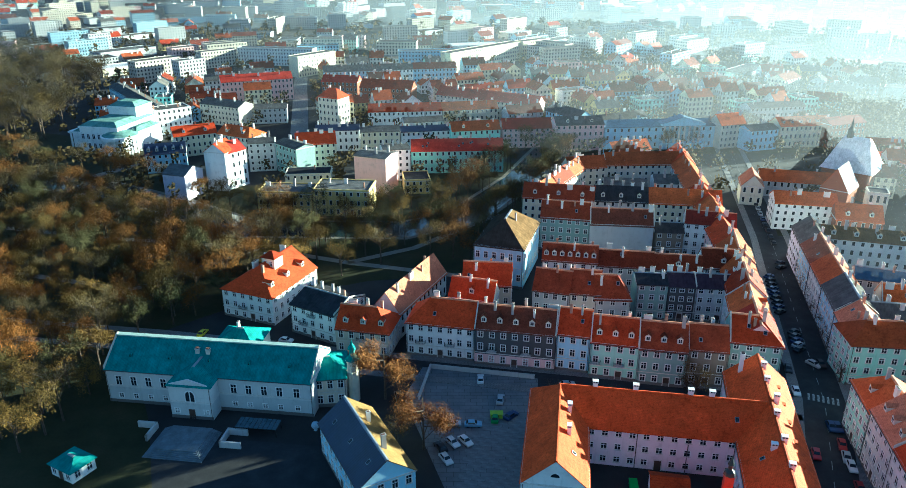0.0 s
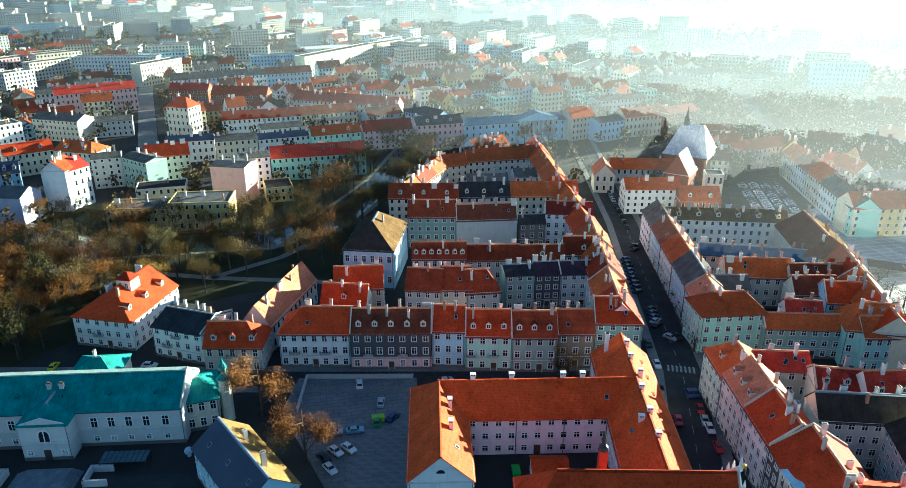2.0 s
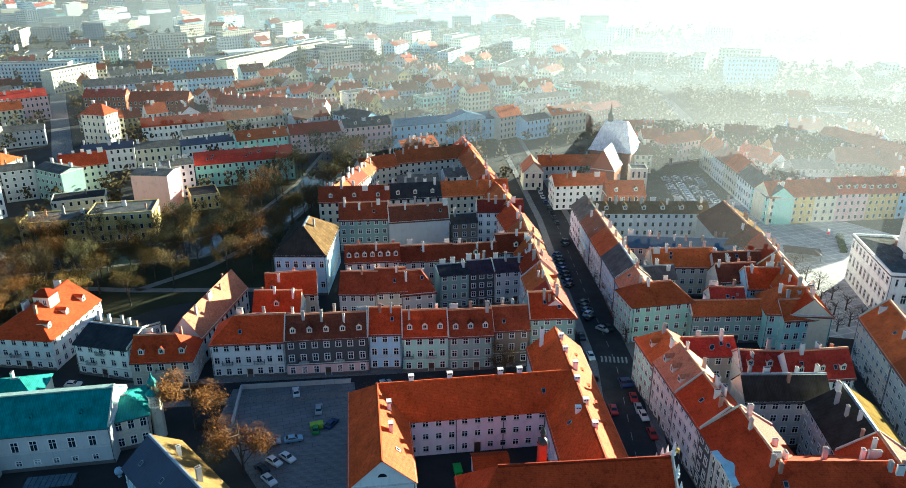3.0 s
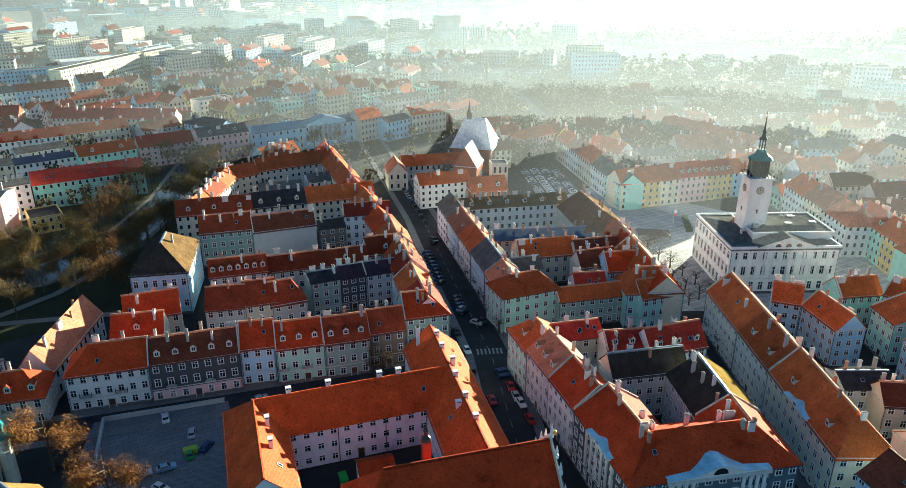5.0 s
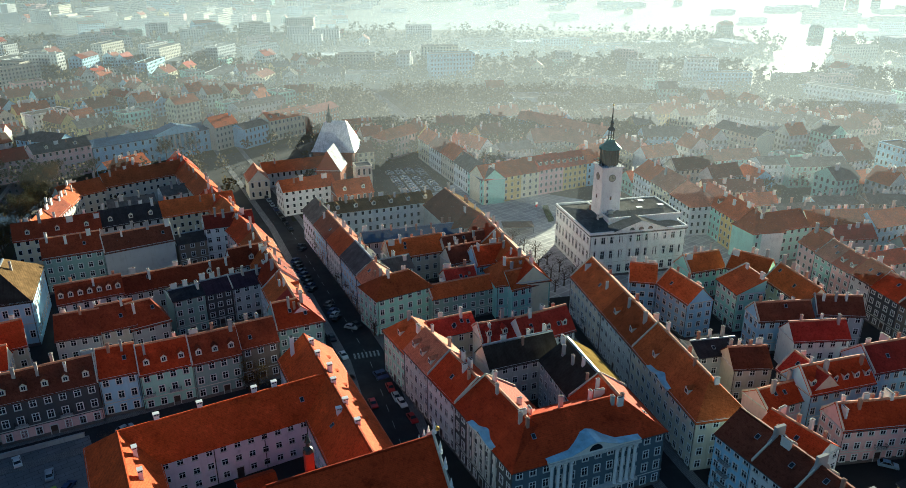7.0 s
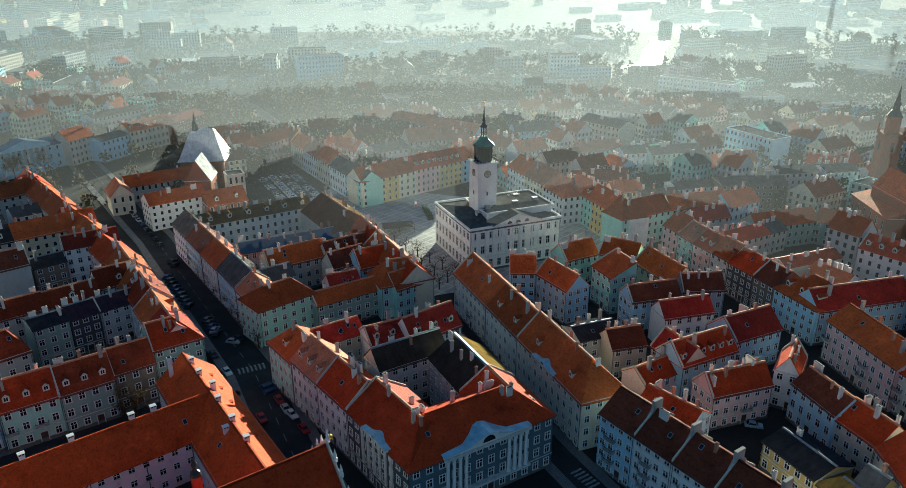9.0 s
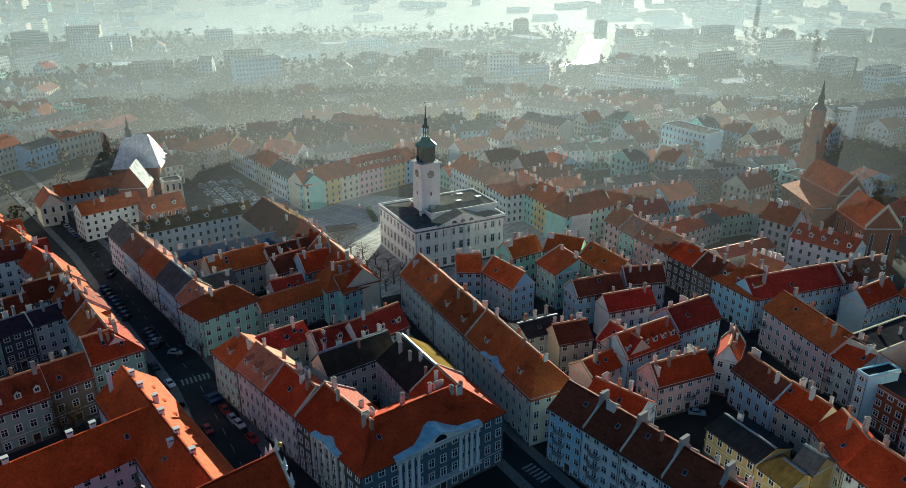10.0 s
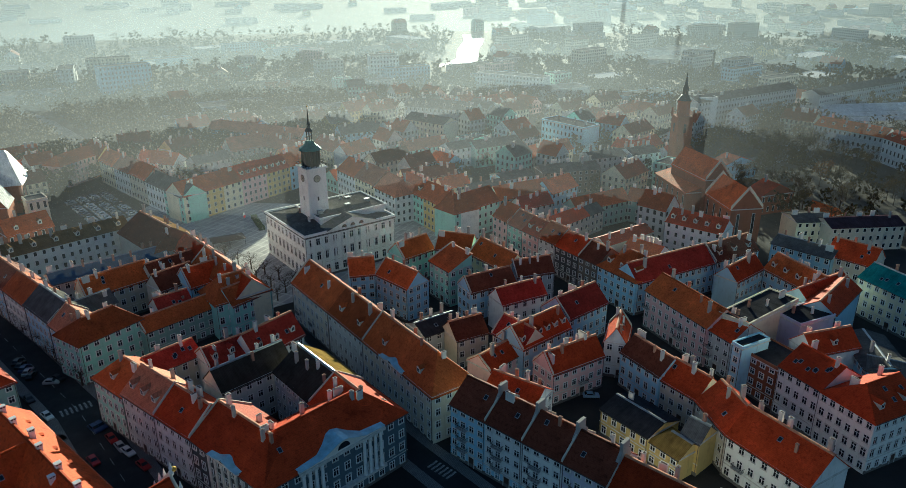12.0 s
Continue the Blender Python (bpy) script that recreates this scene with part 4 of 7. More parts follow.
house(181.4, 13.0, -124.0, 3.4, 10, 15, rise=0.5, wall='blue', roof='black', n=5, ch=0, win='f', pitch=2)
house(184.4, 10.7, -123.3, 11.2, 11, 12, rise=0.5, wall='brick', roof='black', n=4, ch=0, win='f', door=False)
house(176.6, 1.1, -127.4, 12.3, 14, 14, rise=4.5, wall='white', roof='red', n=4, ch=2, sky=7, win='f', hood=True, what='tenement house', pitch=2.4)
house(160.6, -19.8, -37.2, 16.2, 14, 14, rise=4.5, hl=5, wall='white', roof='red', n=4, ch=2, dorm=2, sky=3, win='fl', hood=True, what='tenement house', pitch=2.4)
house(187.7, -6.4, -45.3, 14.8, 9, 13, rise=4, wall='white', roof='red', n=4, ch=2, win='r', dorm=1)
house(208.6, -12.3, -161.2, 19.7, 11, 11, rise=1.5, wall='blue', roof='slate', n=3, ch=1, win='f')
house(189.9, -18.6, -90.7, 11.3, 11, 11, rise=1.5, wall='blue', roof='slate', n=3, ch=1, win='f')
house(229.0, 17.8, -22.0, 16.7, 8, 11.5, rise=4, wall='blue', roof='red', n=3, ch=4, win='f')
house(244.5, 11.6, -132.2, 20.6, 10, 11.5, rise=5, wall='blue', roof='orange', n=3, ch=4, dorm=4, win='f')
house(220.1, -4.2, -30.8, 22.4, 10, 12, rise=4, wall='blue', roof='red', n=3, ch=3, win='f', par='r')
house(247.7, -16.1, -130.9, 22.7, 12, 13, rise=4, wall='cream', roof='teal', n=4, ch=2, sky=6, win='f', hood=True)
house(268.3, -6.3, -109.5, 15.0, 12, 11, rise=5, wall='sand', roof='red', n=3, ch=3, win='f')
house(271.2, 11.8, -107.8, 21.0, 11, 11, rise=2, wall='blue', roof='slate', n=3, ch=5, win='f')
house(300.5, -7.2, -56.8, 30.3, 12, 10, rise=2, wall='sand', roof='purple', n=3, ch=5, win='f', near=False)
house(301.4, 5.1, -57.5, 14.2, 12, 10, rise=1.5, wall='cream', roof='slate', n=3, ch=3, win='f', near=False)
# the pale corner house and its row
house(221.3, 61.2, -118.7, 17.1, 18, 11.8, rise=5.5, hl=6, hr=8, wall='blue', roof='orange', n=4, ch=3, dorm=3, win='fr')
house(213.6, 45.6, -33.7, 34.2, 11, 11.5, rise=5, wall='blue', roof='crimson', n=3, ch=2, win='f')
house(241.6, 26.3, -32.6, 21.3, 11, 12, rise=4.5, wall='blue', roof='brown', n=3, ch=6, dorm=3, win='f')
house(271.4, 49.9, -102.5, 22.0, 11, 13, rise=4, wall='white', roof='red', n=4, ch=6, dorm=5, win='fl', par='l')
house(248.9, 112.3, -118.3, 9.2, 12, 12.3, rise=5, wall='pink', roof='orange', n=4, ch=2, win='fl')
house(244.5, 104.2, -118.3, 9.2, 12, 11.8, rise=4.5, wall='mint', roof='pinkish', n=4, ch=2)
house(240.1, 96.1, -118.3, 9.2, 12, 11.8, rise=4.5, wall='pink', roof='red', n=4, ch=2, dorm=2)
house(235.7, 88.0, -118.3, 9.2, 12, 12.1, rise=5, wall='white', roof='orange', n=4, ch=2)
house(231.4, 79.9, -118.3, 12.0, 12, 11.8, rise=4.5, wall='darkgrey', roof='red', n=4, ch=2)
house(225.7, 69.3, -118.3, 9.2, 12, 11.8, rise=4.5, wall='brown', roof='brown', n=4, ch=3)
# rows round the square
house(272.3, 204.6, -116.3, 17.4, 14, 13, rise=5, wall='white', roof='orange', n=4, ch=3, balc=((2, 1),))
house(264.6, 189.0, -116.3, 17.4, 14, 13.5, rise=5.5, wall='cream', roof='pinkish', n=4, ch=2)
house(256.9, 173.4, -116.3, 17.4, 14, 13, rise=5.5, hr=6, wall='white', roof='pinkish', n=4, ch=2, win='fr')
house(264.7, 167.1, -119.0, 11.8, 12, 13, rise=5, wall='pink', roof='orange', n=4, ch=3, win='fl')
house(259.0, 156.8, -119.0, 11.8, 12, 13, rise=5, wall='mint', roof='orange', n=4, ch=3, dorm=1)
house(253.3, 146.5, -119.0, 11.8, 12, 13.4, rise=5, wall='yellow', roof='orange', n=4, ch=3)
house(247.6, 136.2, -119.0, 11.8, 12, 13, rise=5, wall='white', roof='orange', n=4, ch=3, hr=5)
house(241.4, 125.5, -19.8, 25.2, 12, 13, rise=5, hl=5, wall='mint', roof='orange', n=4, ch=3, win='f')
house(270.5, 119.3, -34.6, 27.0, 11, 11, rise=4.5, wall='sand', roof='orange', n=3, ch=5, win='f')
house(288.9, 102.5, -19.2, 18.2, 11, 11, rise=4.5, wall='blue', roof='orange', n=3, ch=3, win='f', near=False)
house(209.4, 238.9, -9.7, 10.1, 13, 12.3, rise=5, wall='cream', roof='orange', n=4, ch=1)
house(219.4, 237.2, -9.7, 10.1, 13, 12.3, rise=5, wall='yellow', roof='orange', n=4, ch=2)
house(229.4, 235.5, -9.7, 10.1, 13, 12.3, rise=5, wall='cream', roof='orange', n=4, ch=1)
house(239.3, 233.8, -9.7, 14.2, 13, 12.7, rise=5, wall='pink', roof='red', n=4, ch=1, dorm=4)
house(253.3, 231.4, -9.7, 14.2, 13, 12.3, rise=5, wall='yellow', roof='red', n=4, ch=1, dorm=4)
house(267.3, 229.0, -9.7, 7.1, 13, 12.3, rise=4.5, wall='blue', roof='orange', n=4, ch=1)
house(233.9, 323.2, -106.5, 17.5, 11, 12, rise=5, wall='cream', roof='orange', n=3, ch=3, near=False)
house(228.9, 306.4, -106.5, 17.5, 11, 12, rise=5, wall='white', roof='pinkish', n=3, ch=3, near=False)
house(223.9, 289.6, -106.5, 17.5, 11, 12.5, rise=5, wall='sand', roof='orange', n=3, ch=3, near=False)
house(219.0, 272.8, -106.5, 17.5, 11, 12, rise=4, wall='white', roof='slate', n=3, ch=3, near=False)
house(214.0, 256.0, -106.5, 17.5, 11, 12, rise=4.5, wall='mint', roof='slate', n=4, ch=3, near=False)
house(211.3, 344.2, -15.2, 12.5, 11, 12, rise=4, wall='sand', roof='orange', n=3, ch=3, near=False)
house(217.0, 329.2, 10.8, 25.7, 11, 12, rise=4, wall='pink', roof='orange', n=3, ch=3, near=False, hl=4)
# school and friary by the main street
house(131.4, 281.9, -11.1, 24.0, 12, 11.5, rise=3.5, wall='white', roof='orange', n=4, ch=3, win='fl', what='school building')
house(150.5, 269.3, -13.8, 17.1, 12, 9, rise=5, wall='brick', roof='orange', n=2, ch=2, dorm=2, win='f')
house(141.9, 324.4, -14.2, 31.3, 10, 8, rise=4, wall='grey', roof='orange', n=2, ch=2, win='f', near=False, what='friary wing')
house(129.1, 312.6, -16.1, 9.5, 14, 9, rise=5, axis='y', wall='sand', roof='pinkish', n=2, ch=0, win='f', near=False, what='friary wing')
# across the river
house(-156.4, 360.4, 19.0, 20.0, 13, 10, rise=4, wall='blue', roof='navy', n=3, ch=2, dorm=5, win='f')
house(-121.6, 318.2, 72.3, 13.4, 12, 12, rise=3, axis='y', wall='lilac', roof='greyfelt', n=3, ch=1, win='')
house(-117.0, 333.9, -11.4, 10.6, 12, 19, rise=4, axis='y', wall='white', roof='red', n=5, ch=4, win='')
house(-107.2, 333.4, 54.7, 12.7, 12, 18, rise=4, wall='white', roof='crimson', n=4, ch=3, win='f', balc=((1, 1), (2, 1)))
house(-104.6, 364.0, 9.8, 13.2, 12, 15, rise=1.5, wall='grey', roof='slate', n=5, ch=3, win='f')
house(-91.0, 366.2, -45.5, 19.0, 11, 15, rise=1.5, wall='greygreen', roof='slate', n=4, ch=3, win='f')
house(-81.1, 369.1, 12.8, 20.7, 11, 13, rise=5, wall='sand', roof='red', n=4, ch=5, win='f', near=False)
house(-79.9, 334.4, 4.7, 21.5, 12, 7.5, rise=0.5, wall='cream', roof='black', n=2, ch=1, win='f', door=False)
house(-85.0, 301.7, -5.9, 24.1, 13, 10, rise=0.5, wall='yellow', roof='greyfelt', n=3, ch=4, win='f', door=False, what='office block')
house(-60.1, 298.6, -5.8, 24.4, 15, 12, rise=0.5, wall='yellow', roof='greyfelt', n=3, ch=3, win='fr', door=False, what='office block')
house(-46.7, 334.6, -21.3, 16.6, 13, 17, rise=1, wall='pink', roof='greyfelt', n=4, ch=3, win='')
house(-33.7, 346.5, 13.8, 13.1, 13, 16, rise=1, wall='white', roof='slate', n=5, ch=4, win='f')
house(-21.0, 360.1, 3.7, 47.0, 13, 12, rise=4.5, wall='mint', roof='crimson', n=3, ch=5, win='f', dorm=0, sky=8)
house(-22.6, 326.6, 8.2, 12.2, 14, 7, rise=0.5, wall='yellow', roof='black', n=2, ch=0, win='f', door=False)
house(-77.2, 403.1, 5.9, 24.7, 12, 12, rise=2, wall='white', roof='navy', n=3, ch=5, win='f', near=False)
house(-51.3, 400.3, 6.7, 21.8, 12, 12, rise=2, wall='cream', roof='slate', n=3, ch=5, win='f', near=False)
house(-29.1, 404.2, 10.7, 28.4, 11, 11, rise=2, wall='white', roof='navy', n=3, ch=5, win='f', near=False)
house(-52.7, 452.6, 5.9, 46.2, 11, 12, rise=4, wall='white', roof='red', n=3, ch=9, win='f', near=False)
house(-6.4, 457.3, 10.7, 35.9, 11, 12, rise=4, wall='cream', roof='orange', n=3, ch=7, win='f', near=False)
house(-28.5, 426.9, 14.3, 23.9, 11, 11, rise=2, wall='grey', roof='slate', n=3, ch=4, win='f', near=False)
house(-0.5, 402.7, 10.9, 28.0, 11, 12, rise=4, wall='mint', roof='orange', n=3, ch=4, win='f', dorm=2, near=False)
house(-85.0, 461.5, -28.9, 15.4, 12, 20, rise=5, hl=5, hr=5, wall='sand', roof='red', n=5, ch=2, win='fr', near=False)
house(28.4, 410.0, 4.9, 30.7, 13, 11.5, rise=4.5, wall='pink', roof='crimson', n=4, ch=4, win='f', near=False)
house(57.9, 403.4, 5.5, 27.4, 13, 15, rise=3.5, wall='pink', roof='slate', n=4, ch=4, win='f', near=False, dorm=2)
house(34.6, 451.6, 16.3, 23.2, 12, 11, rise=4, wall='grey', roof='brown', n=3, ch=4, win='f', near=False)
house(58.5, 456.8, -56.6, 29.2, 12, 12, rise=4, wall='blue', roof='slate', n=3, ch=4, win='f', near=False)
house(151.6, 407.1, 19.1, 17.0, 12, 14, rise=5, wall='sand', roof='orange', n=4, ch=4, win='f', near=False)
house(166.5, 401.6, 16.8, 18.5, 12, 12, rise=2, wall='blue', roof='slate', n=3, ch=3, win='f', near=False)
house(185.8, 408.3, 9.9, 31.9, 12, 13, rise=4, wall='cream', roof='orange', n=3, ch=5, dorm=6, win='f', near=False)
house(213.6, 406.7, 19.4, 25.4, 12, 14, rise=3, wall='brick', roof='crimson', n=4, ch=4, win='f', near=False)
house(185.7, 453.3, 10.2, 37.7, 12, 14, rise=2, wall='grey', roof='slate', n=4, ch=5, win='f', near=False)
house(-250.8, 537.4, -53.4, 116.5, 12, 13, rise=2, wall='blue', roof='slate', n=4, ch=6, win='f', near=False, what='apartment block')
house(-180.0, 441.3, 38.7, 21.3, 14, 15, rise=0.5, wall='white', roof='slate', n=4, ch=4, win='f', near=False, what='apartment block')
house(-152.0, 390.5, 26.7, 23.0, 14, 12, rise=4, wall='cream', roof='red', n=3, ch=4, win='f', near=False, dorm=2)
house(-130.7, 398.1, -27.2, 22.8, 14, 12, rise=4, hr=5, wall='sand', roof='orange', n=3, ch=4, win='f', near=False, dorm=2)
house(-164.7, 474.9, -26.5, 32.5, 14, 13, rise=3, wall='sand', roof='slate', n=4, ch=3, win='f', near=False)
house(-129.5, 471.0, 9.1, 21.6, 12, 10, rise=2, wall='grey', roof='slate', n=3, ch=3, win='f', near=False)
house(-167.7, 533.9, 21.6, 51.6, 13, 16, rise=4, wall='pink', roof='crimson', n=4, ch=8, win='f', near=False, what='apartment block')
house(-96.8, 543.7, -10.5, 27.4, 13, 15, rise=4, wall='brick', roof='crimson', n=4, ch=5, win='f', near=False, what='apartment block')
house(-65.9, 520.3, -13.7, 38.3, 13, 15, rise=5, wall='brick', roof='red', n=4, ch=9, win='f', near=False, what='apartment block')
house(-11.4, 504.9, -30.7, 38.0, 12, 13, rise=5, wall='sand', roof='crimson', n=4, ch=7, win='f', near=False, what='apartment block')
house(21.3, 485.5, -30.7, 38.0, 12, 13, rise=5, wall='sand', roof='crimson', n=4, ch=7, win='f', near=False, what='apartment block')
house(-101.8, 585.0, 11.8, 35.7, 12, 15, rise=4, wall='blue', roof='slate', n=4, ch=6, win='f', near=False, what='apartment block')
house(-66.8, 592.3, 11.8, 35.7, 12, 15, rise=4, wall='white', roof='slate', n=4, ch=6, win='f', near=False, what='apartment block')
house(-31.9, 599.6, 11.8, 35.7, 12, 15, rise=4, wall='blue', roof='brown', n=4, ch=6, win='f', near=False, what='apartment block')
house(-206.9, 720.9, -9.9, 75.5, 12, 16, rise=0.5, wall='white', roof='greyfelt', n=5, ch=0, win='f', near=False, what='apartment block', door=False)
house(-133.8, 645.4, 52.7, 44.8, 12, 18, rise=0.5, wall='cream', roof='greyfelt', n=5, ch=0, win='f', near=False, what='apartment block', door=False)
house(-50.0, 695.2, 5.7, 70.1, 12, 16, rise=0.5, wall='blue', roof='greyfelt', n=5, ch=0, win='f', near=False, what='apartment block', door=False)
house(-1.8, 665.1, 49.5, 105.2, 12, 18, rise=0.5, wall='cream', roof='greyfelt', n=5, ch=0, win='f', near=False, what='apartment block', door=False)
house(69.4, 745.0, 42.4, 40.9, 12, 18, rise=0.5, wall='cream', roof='greyfelt', n=5, ch=0, win='f', near=False, what='apartment block', door=False)
house(77.1, 512.6, 19.6, 25.1, 12, 13, rise=0.5, wall='white', roof='slate', n=4, ch=2, win='f', near=False)
house(88.7, 424.8, 27.5, 32.9, 10, 12, rise=3, wall='grey', roof='slate', n=3, ch=3, win='f', near=False)
# beyond the square, in the haze
house(378.2, 231.0, -98.5, 29.8, 14, 14, rise=3, wall='cream', roof='slate', n=4, ch=4, win='f', near=False)
house(413.2, 252.1, -84.9, 49.8, 14, 14, rise=4, wall='grey', roof='slate', n=3, ch=6, dorm=8, win='f', near=False)
house(395.5, 525.8, -24.6, 40.5, 14, 22, rise=0.5, wall='blue', roof='greyfelt', n=6, ch=0, win='f', near=False, what='office block', door=False)
house(556.8, 268.6, -92.3, 59.8, 14, 14, rise=0.5, wall='white', roof='greyfelt', n=4, ch=0, win='f', near=False, what='office block', door=False)
house(536.8, 360.9, -46.5, 25.3, 14, 24, rise=0.5, wall='white', roof='greyfelt', n=7, ch=0, win='f', near=False, what='office block', door=False)
house(406.0, 152.6, -112.0, 31.9, 14, 16, rise=0.5, wall='blue', roof='greyfelt', n=4, ch=3, win='f', near=False, what='office block', door=False)
house(487.9, 77.2, -30.6, 101.3, 14, 18, rise=3, wall='grey', roof='slate', n=5, ch=6, win='f', near=False, what='apartment block')
house(474.0, 8.5, -117.6, 39.8, 14, 14, rise=4, wall='grey', roof='orange', n=3, ch=6, dorm=6, win='f', near=False)
house(455.5, -26.8, -143.8, 29.7, 14, 14, rise=4, wall='white', roof='red', n=3, ch=4, dorm=4, win='f', near=False)
house(575.2, 10.1, -30.2, 110.8, 14, 14, rise=3, wall='grey', roof='slate', n=4, ch=6, win='f', near=False, what='apartment block')
house(501.6, 83.6, -142.3, 10.2, 12, 20, rise=0.5, wall='white', roof='greyfelt', n=6, ch=0, win='f', near=False, what='apartment block', door=False)
house(344.5, 102.1, -39.6, 36.6, 12, 13, rise=2, wall='grey', roof='slate', n=4, ch=6, win='f', near=False)
house(313.0, 115.9, -47.6, 29.5, 12, 12, rise=2.5, wall='brown', roof='slate', n=4, ch=6, win='f', near=False)
house(299.0, 72.1, -91.2, 16.0, 10, 10, rise=4, wall='greygreen', roof='orange', n=3, ch=4, win='f', near=False)
house(275.1, 86.0, -31.5, 28.7, 10, 10, rise=4, wall='greygreen', roof='orange', n=3, ch=4, win='f', near=False)
house(251.8, 87.5, -19.1, 21.9, 9, 10, rise=3, wall='sand', roof='red', n=3, ch=4, win='f', near=False)
house(246.1, 65.2, -27.0, 25.3, 8, 9, rise=2, wall='sand', roof='red', n=2, ch=4, win='', near=False)
house(376.1, 44.6, -36.2, 23.9, 10, 8, rise=4, axis='y', wall='blue', roof='red', n=2, ch=1, win='f', near=False)
house(332.8, 21.6, -41.9, 18.4, 10, 9, rise=4.5, axis='y', wall='brick', roof='red', n=2, ch=1, win='f', near=False)
house(341.0, 3.4, -124.2, 12.7, 7, 4, rise=3, wall='brick', roof='orange', n=1, ch=0, win='f', near=False, door=False)
house(526.4, 4.6, -54.7, 71.8, 9, 5, rise=1.6, wall='white', roof='whitetin', n=1, ch=0, win='', near=False, what='market hall', door=False)
house(543.7, 5.4, -54.5, 74.3, 9, 5, rise=1.6, wall='white', roof='whitetin', n=1, ch=0, win='', near=False, what='market hall', door=False)
house(560.0, 6.1, -54.3, 76.6, 9, 5, rise=1.6, wall='white', roof='whitetin', n=1, ch=0, win='', near=False, what='market hall', door=False)
house(575.0, 6.7, -54.1, 78.7, 9, 5, rise=1.6, wall='white', roof='whitetin', n=1, ch=0, win='', near=False, what='market hall', door=False)
# the palace and its neighbours
palace = house(-88.7, 159.9, -7.4, 54.3, 16, 10, rise=5.5, wall='lightstone', roof='teal', n=2, ch=0, win='', par='lr', what='palace wing', door=False, base='grey')
risalit = house(-70.2, 152.9, -7.4, 10.8, 13, 9.8, rise=3.0, axis='y', hl=3.6, wall='lightstone', roof='teal', n=2, ch=0, win='', what='palace risalit', base='grey', door=False)
house(-65.5, 172.7, -6.0, 12.0, 12, 8.5, rise=3, hl=5, hr=5, wall='sand', roof='teal', n=2, ch=1, win='f', what='palace annex', door=False)
house(-35.1, 156.8, 7.4, 8.0, 13, 8.5, rise=2.5, hr=4, wall='sand', roof='teal', n=2, ch=0, win='f', what='palace annex', door=False)
# one roof in two tones: navy for the shaded slope, golden for the sunlit
house(-30.6, 139.3, -62.4, 25.1, 12.5, 8.5, rise=4.8, wall='blue', roof='navy', roof2='moss', n=2, ch=2, win='fr', what='coach house', sky=3)
house(-89.6, 131.6, -28.2, 7.0, 6, 3.3, rise=1.2, hl=2.5, hr=2.5, wall='white', roof='teal', n=1, ch=0, win='fr', what='garden kiosk', pitch=2.2, cornice=False)
# churches
college_church = house(31.0, 96.6, -12.2, 40.0, 16, 12, rise=8.5, hl=7, wall='white', roof='red', n=2, ch=0, win='r', what='church', door=False, par='r')
house(334.6, 68.4, -142.6, 30.9, 14, 13, rp=1, rise=4, wall='brick', roof='orange', n=1, ch=0, win='f', what='church aisle', near=False, wh=0.6, pitch=5)
house(332.1, 61.1, -137.0, 27.0, 12, 19, rise=7.5, wall='brick', roof='orange', n=1, ch=0, win='', par='r', what='church nave', near=False)
house(307.4, 41.4, -144.0, 21.4, 13, 15, rise=8, wall='brick', roof='orange', n=1, ch=0, win='fr', par='lr', what='church chancel', near=False, wh=0.6, pitch=5)
# white roof2 paints the sunlit right slope of the orange roof
house(161.4, 307.0, -42.0, 11.6, 15, 10, rise=9.5, axis='y', wall='brick', roof='orange', roof2='whitetin', n=1, ch=0, win='', what='friary chapel', near=False)
house(175.3, 293.3, -20.5, 7.9, 8, 12, rise=0.5, wall='sand', roof='greyfelt', n=2, ch=0, win='f', what='bell house', near=False)
# town hall and courthouse
town_hall = house(186.0, 155.6, -25.5, 37.0, 33, 16.5, rise=2.6, hl=9, hr=9, wall='white', roof='slate', n=3, ch=8, win='frbl', name='town_hall', what='town hall', hood=True, pitch=3.4, ww=1.4)
courthouse = house(85.9, 407.0, 4.4, 67.5, 16, 12.8, rise=2.5, hl=4, hr=4, wall='blue', roof='blue', n=3, ch=4, win='f', name='courthouse', what='courthouse', near=False, pitch=4)
# roofs behind the square
house(293.4, 196.6, -20.7, 22.7, 10, 11, rise=4.5, wall='sand', roof='brown', n=3, ch=4, near=False, par='l')
house(295.3, 177.2, -16.0, 17.1, 10, 11, rise=5, wall='grey', roof='brown', n=3, ch=3, near=False)
house(335.2, 176.6, -30.8, 16.1, 11, 11, rise=2.5, wall='white', roof='slate', n=3, ch=3, near=False)
house(343.5, 165.6, -34.1, 28.6, 11, 11, rise=3, wall='mint', roof='slate', n=3, ch=5, near=False)
house(279.3, 171.5, -38.2, 27.2, 9, 10, rise=4, wall='sand', roof='brown', n=3, ch=5, near=False)
house(276.0, 149.0, -30.4, 14.6, 9, 10, rise=4, wall='cream', roof='orange', n=3, ch=4, near=False)
house(281.7, 137.3, -31.4, 18.3, 10, 9, rise=2, wall='grey', roof='slate', n=3, ch=4, near=False)
house(303.4, 131.7, -32.4, 18.7, 12, 9, rise=1.5, wall='blue', roof='slate', n=3, ch=3, near=False)
house(338.0, 136.4, -20.2, 20.2, 10, 10, rise=4.5, wall='sand', roof='orange', n=3, ch=3, near=False)
house(356.9, 129.4, -28.7, 17.1, 10, 10, rise=4.5, wall='cream', roof='orange', n=3, ch=3, near=False)
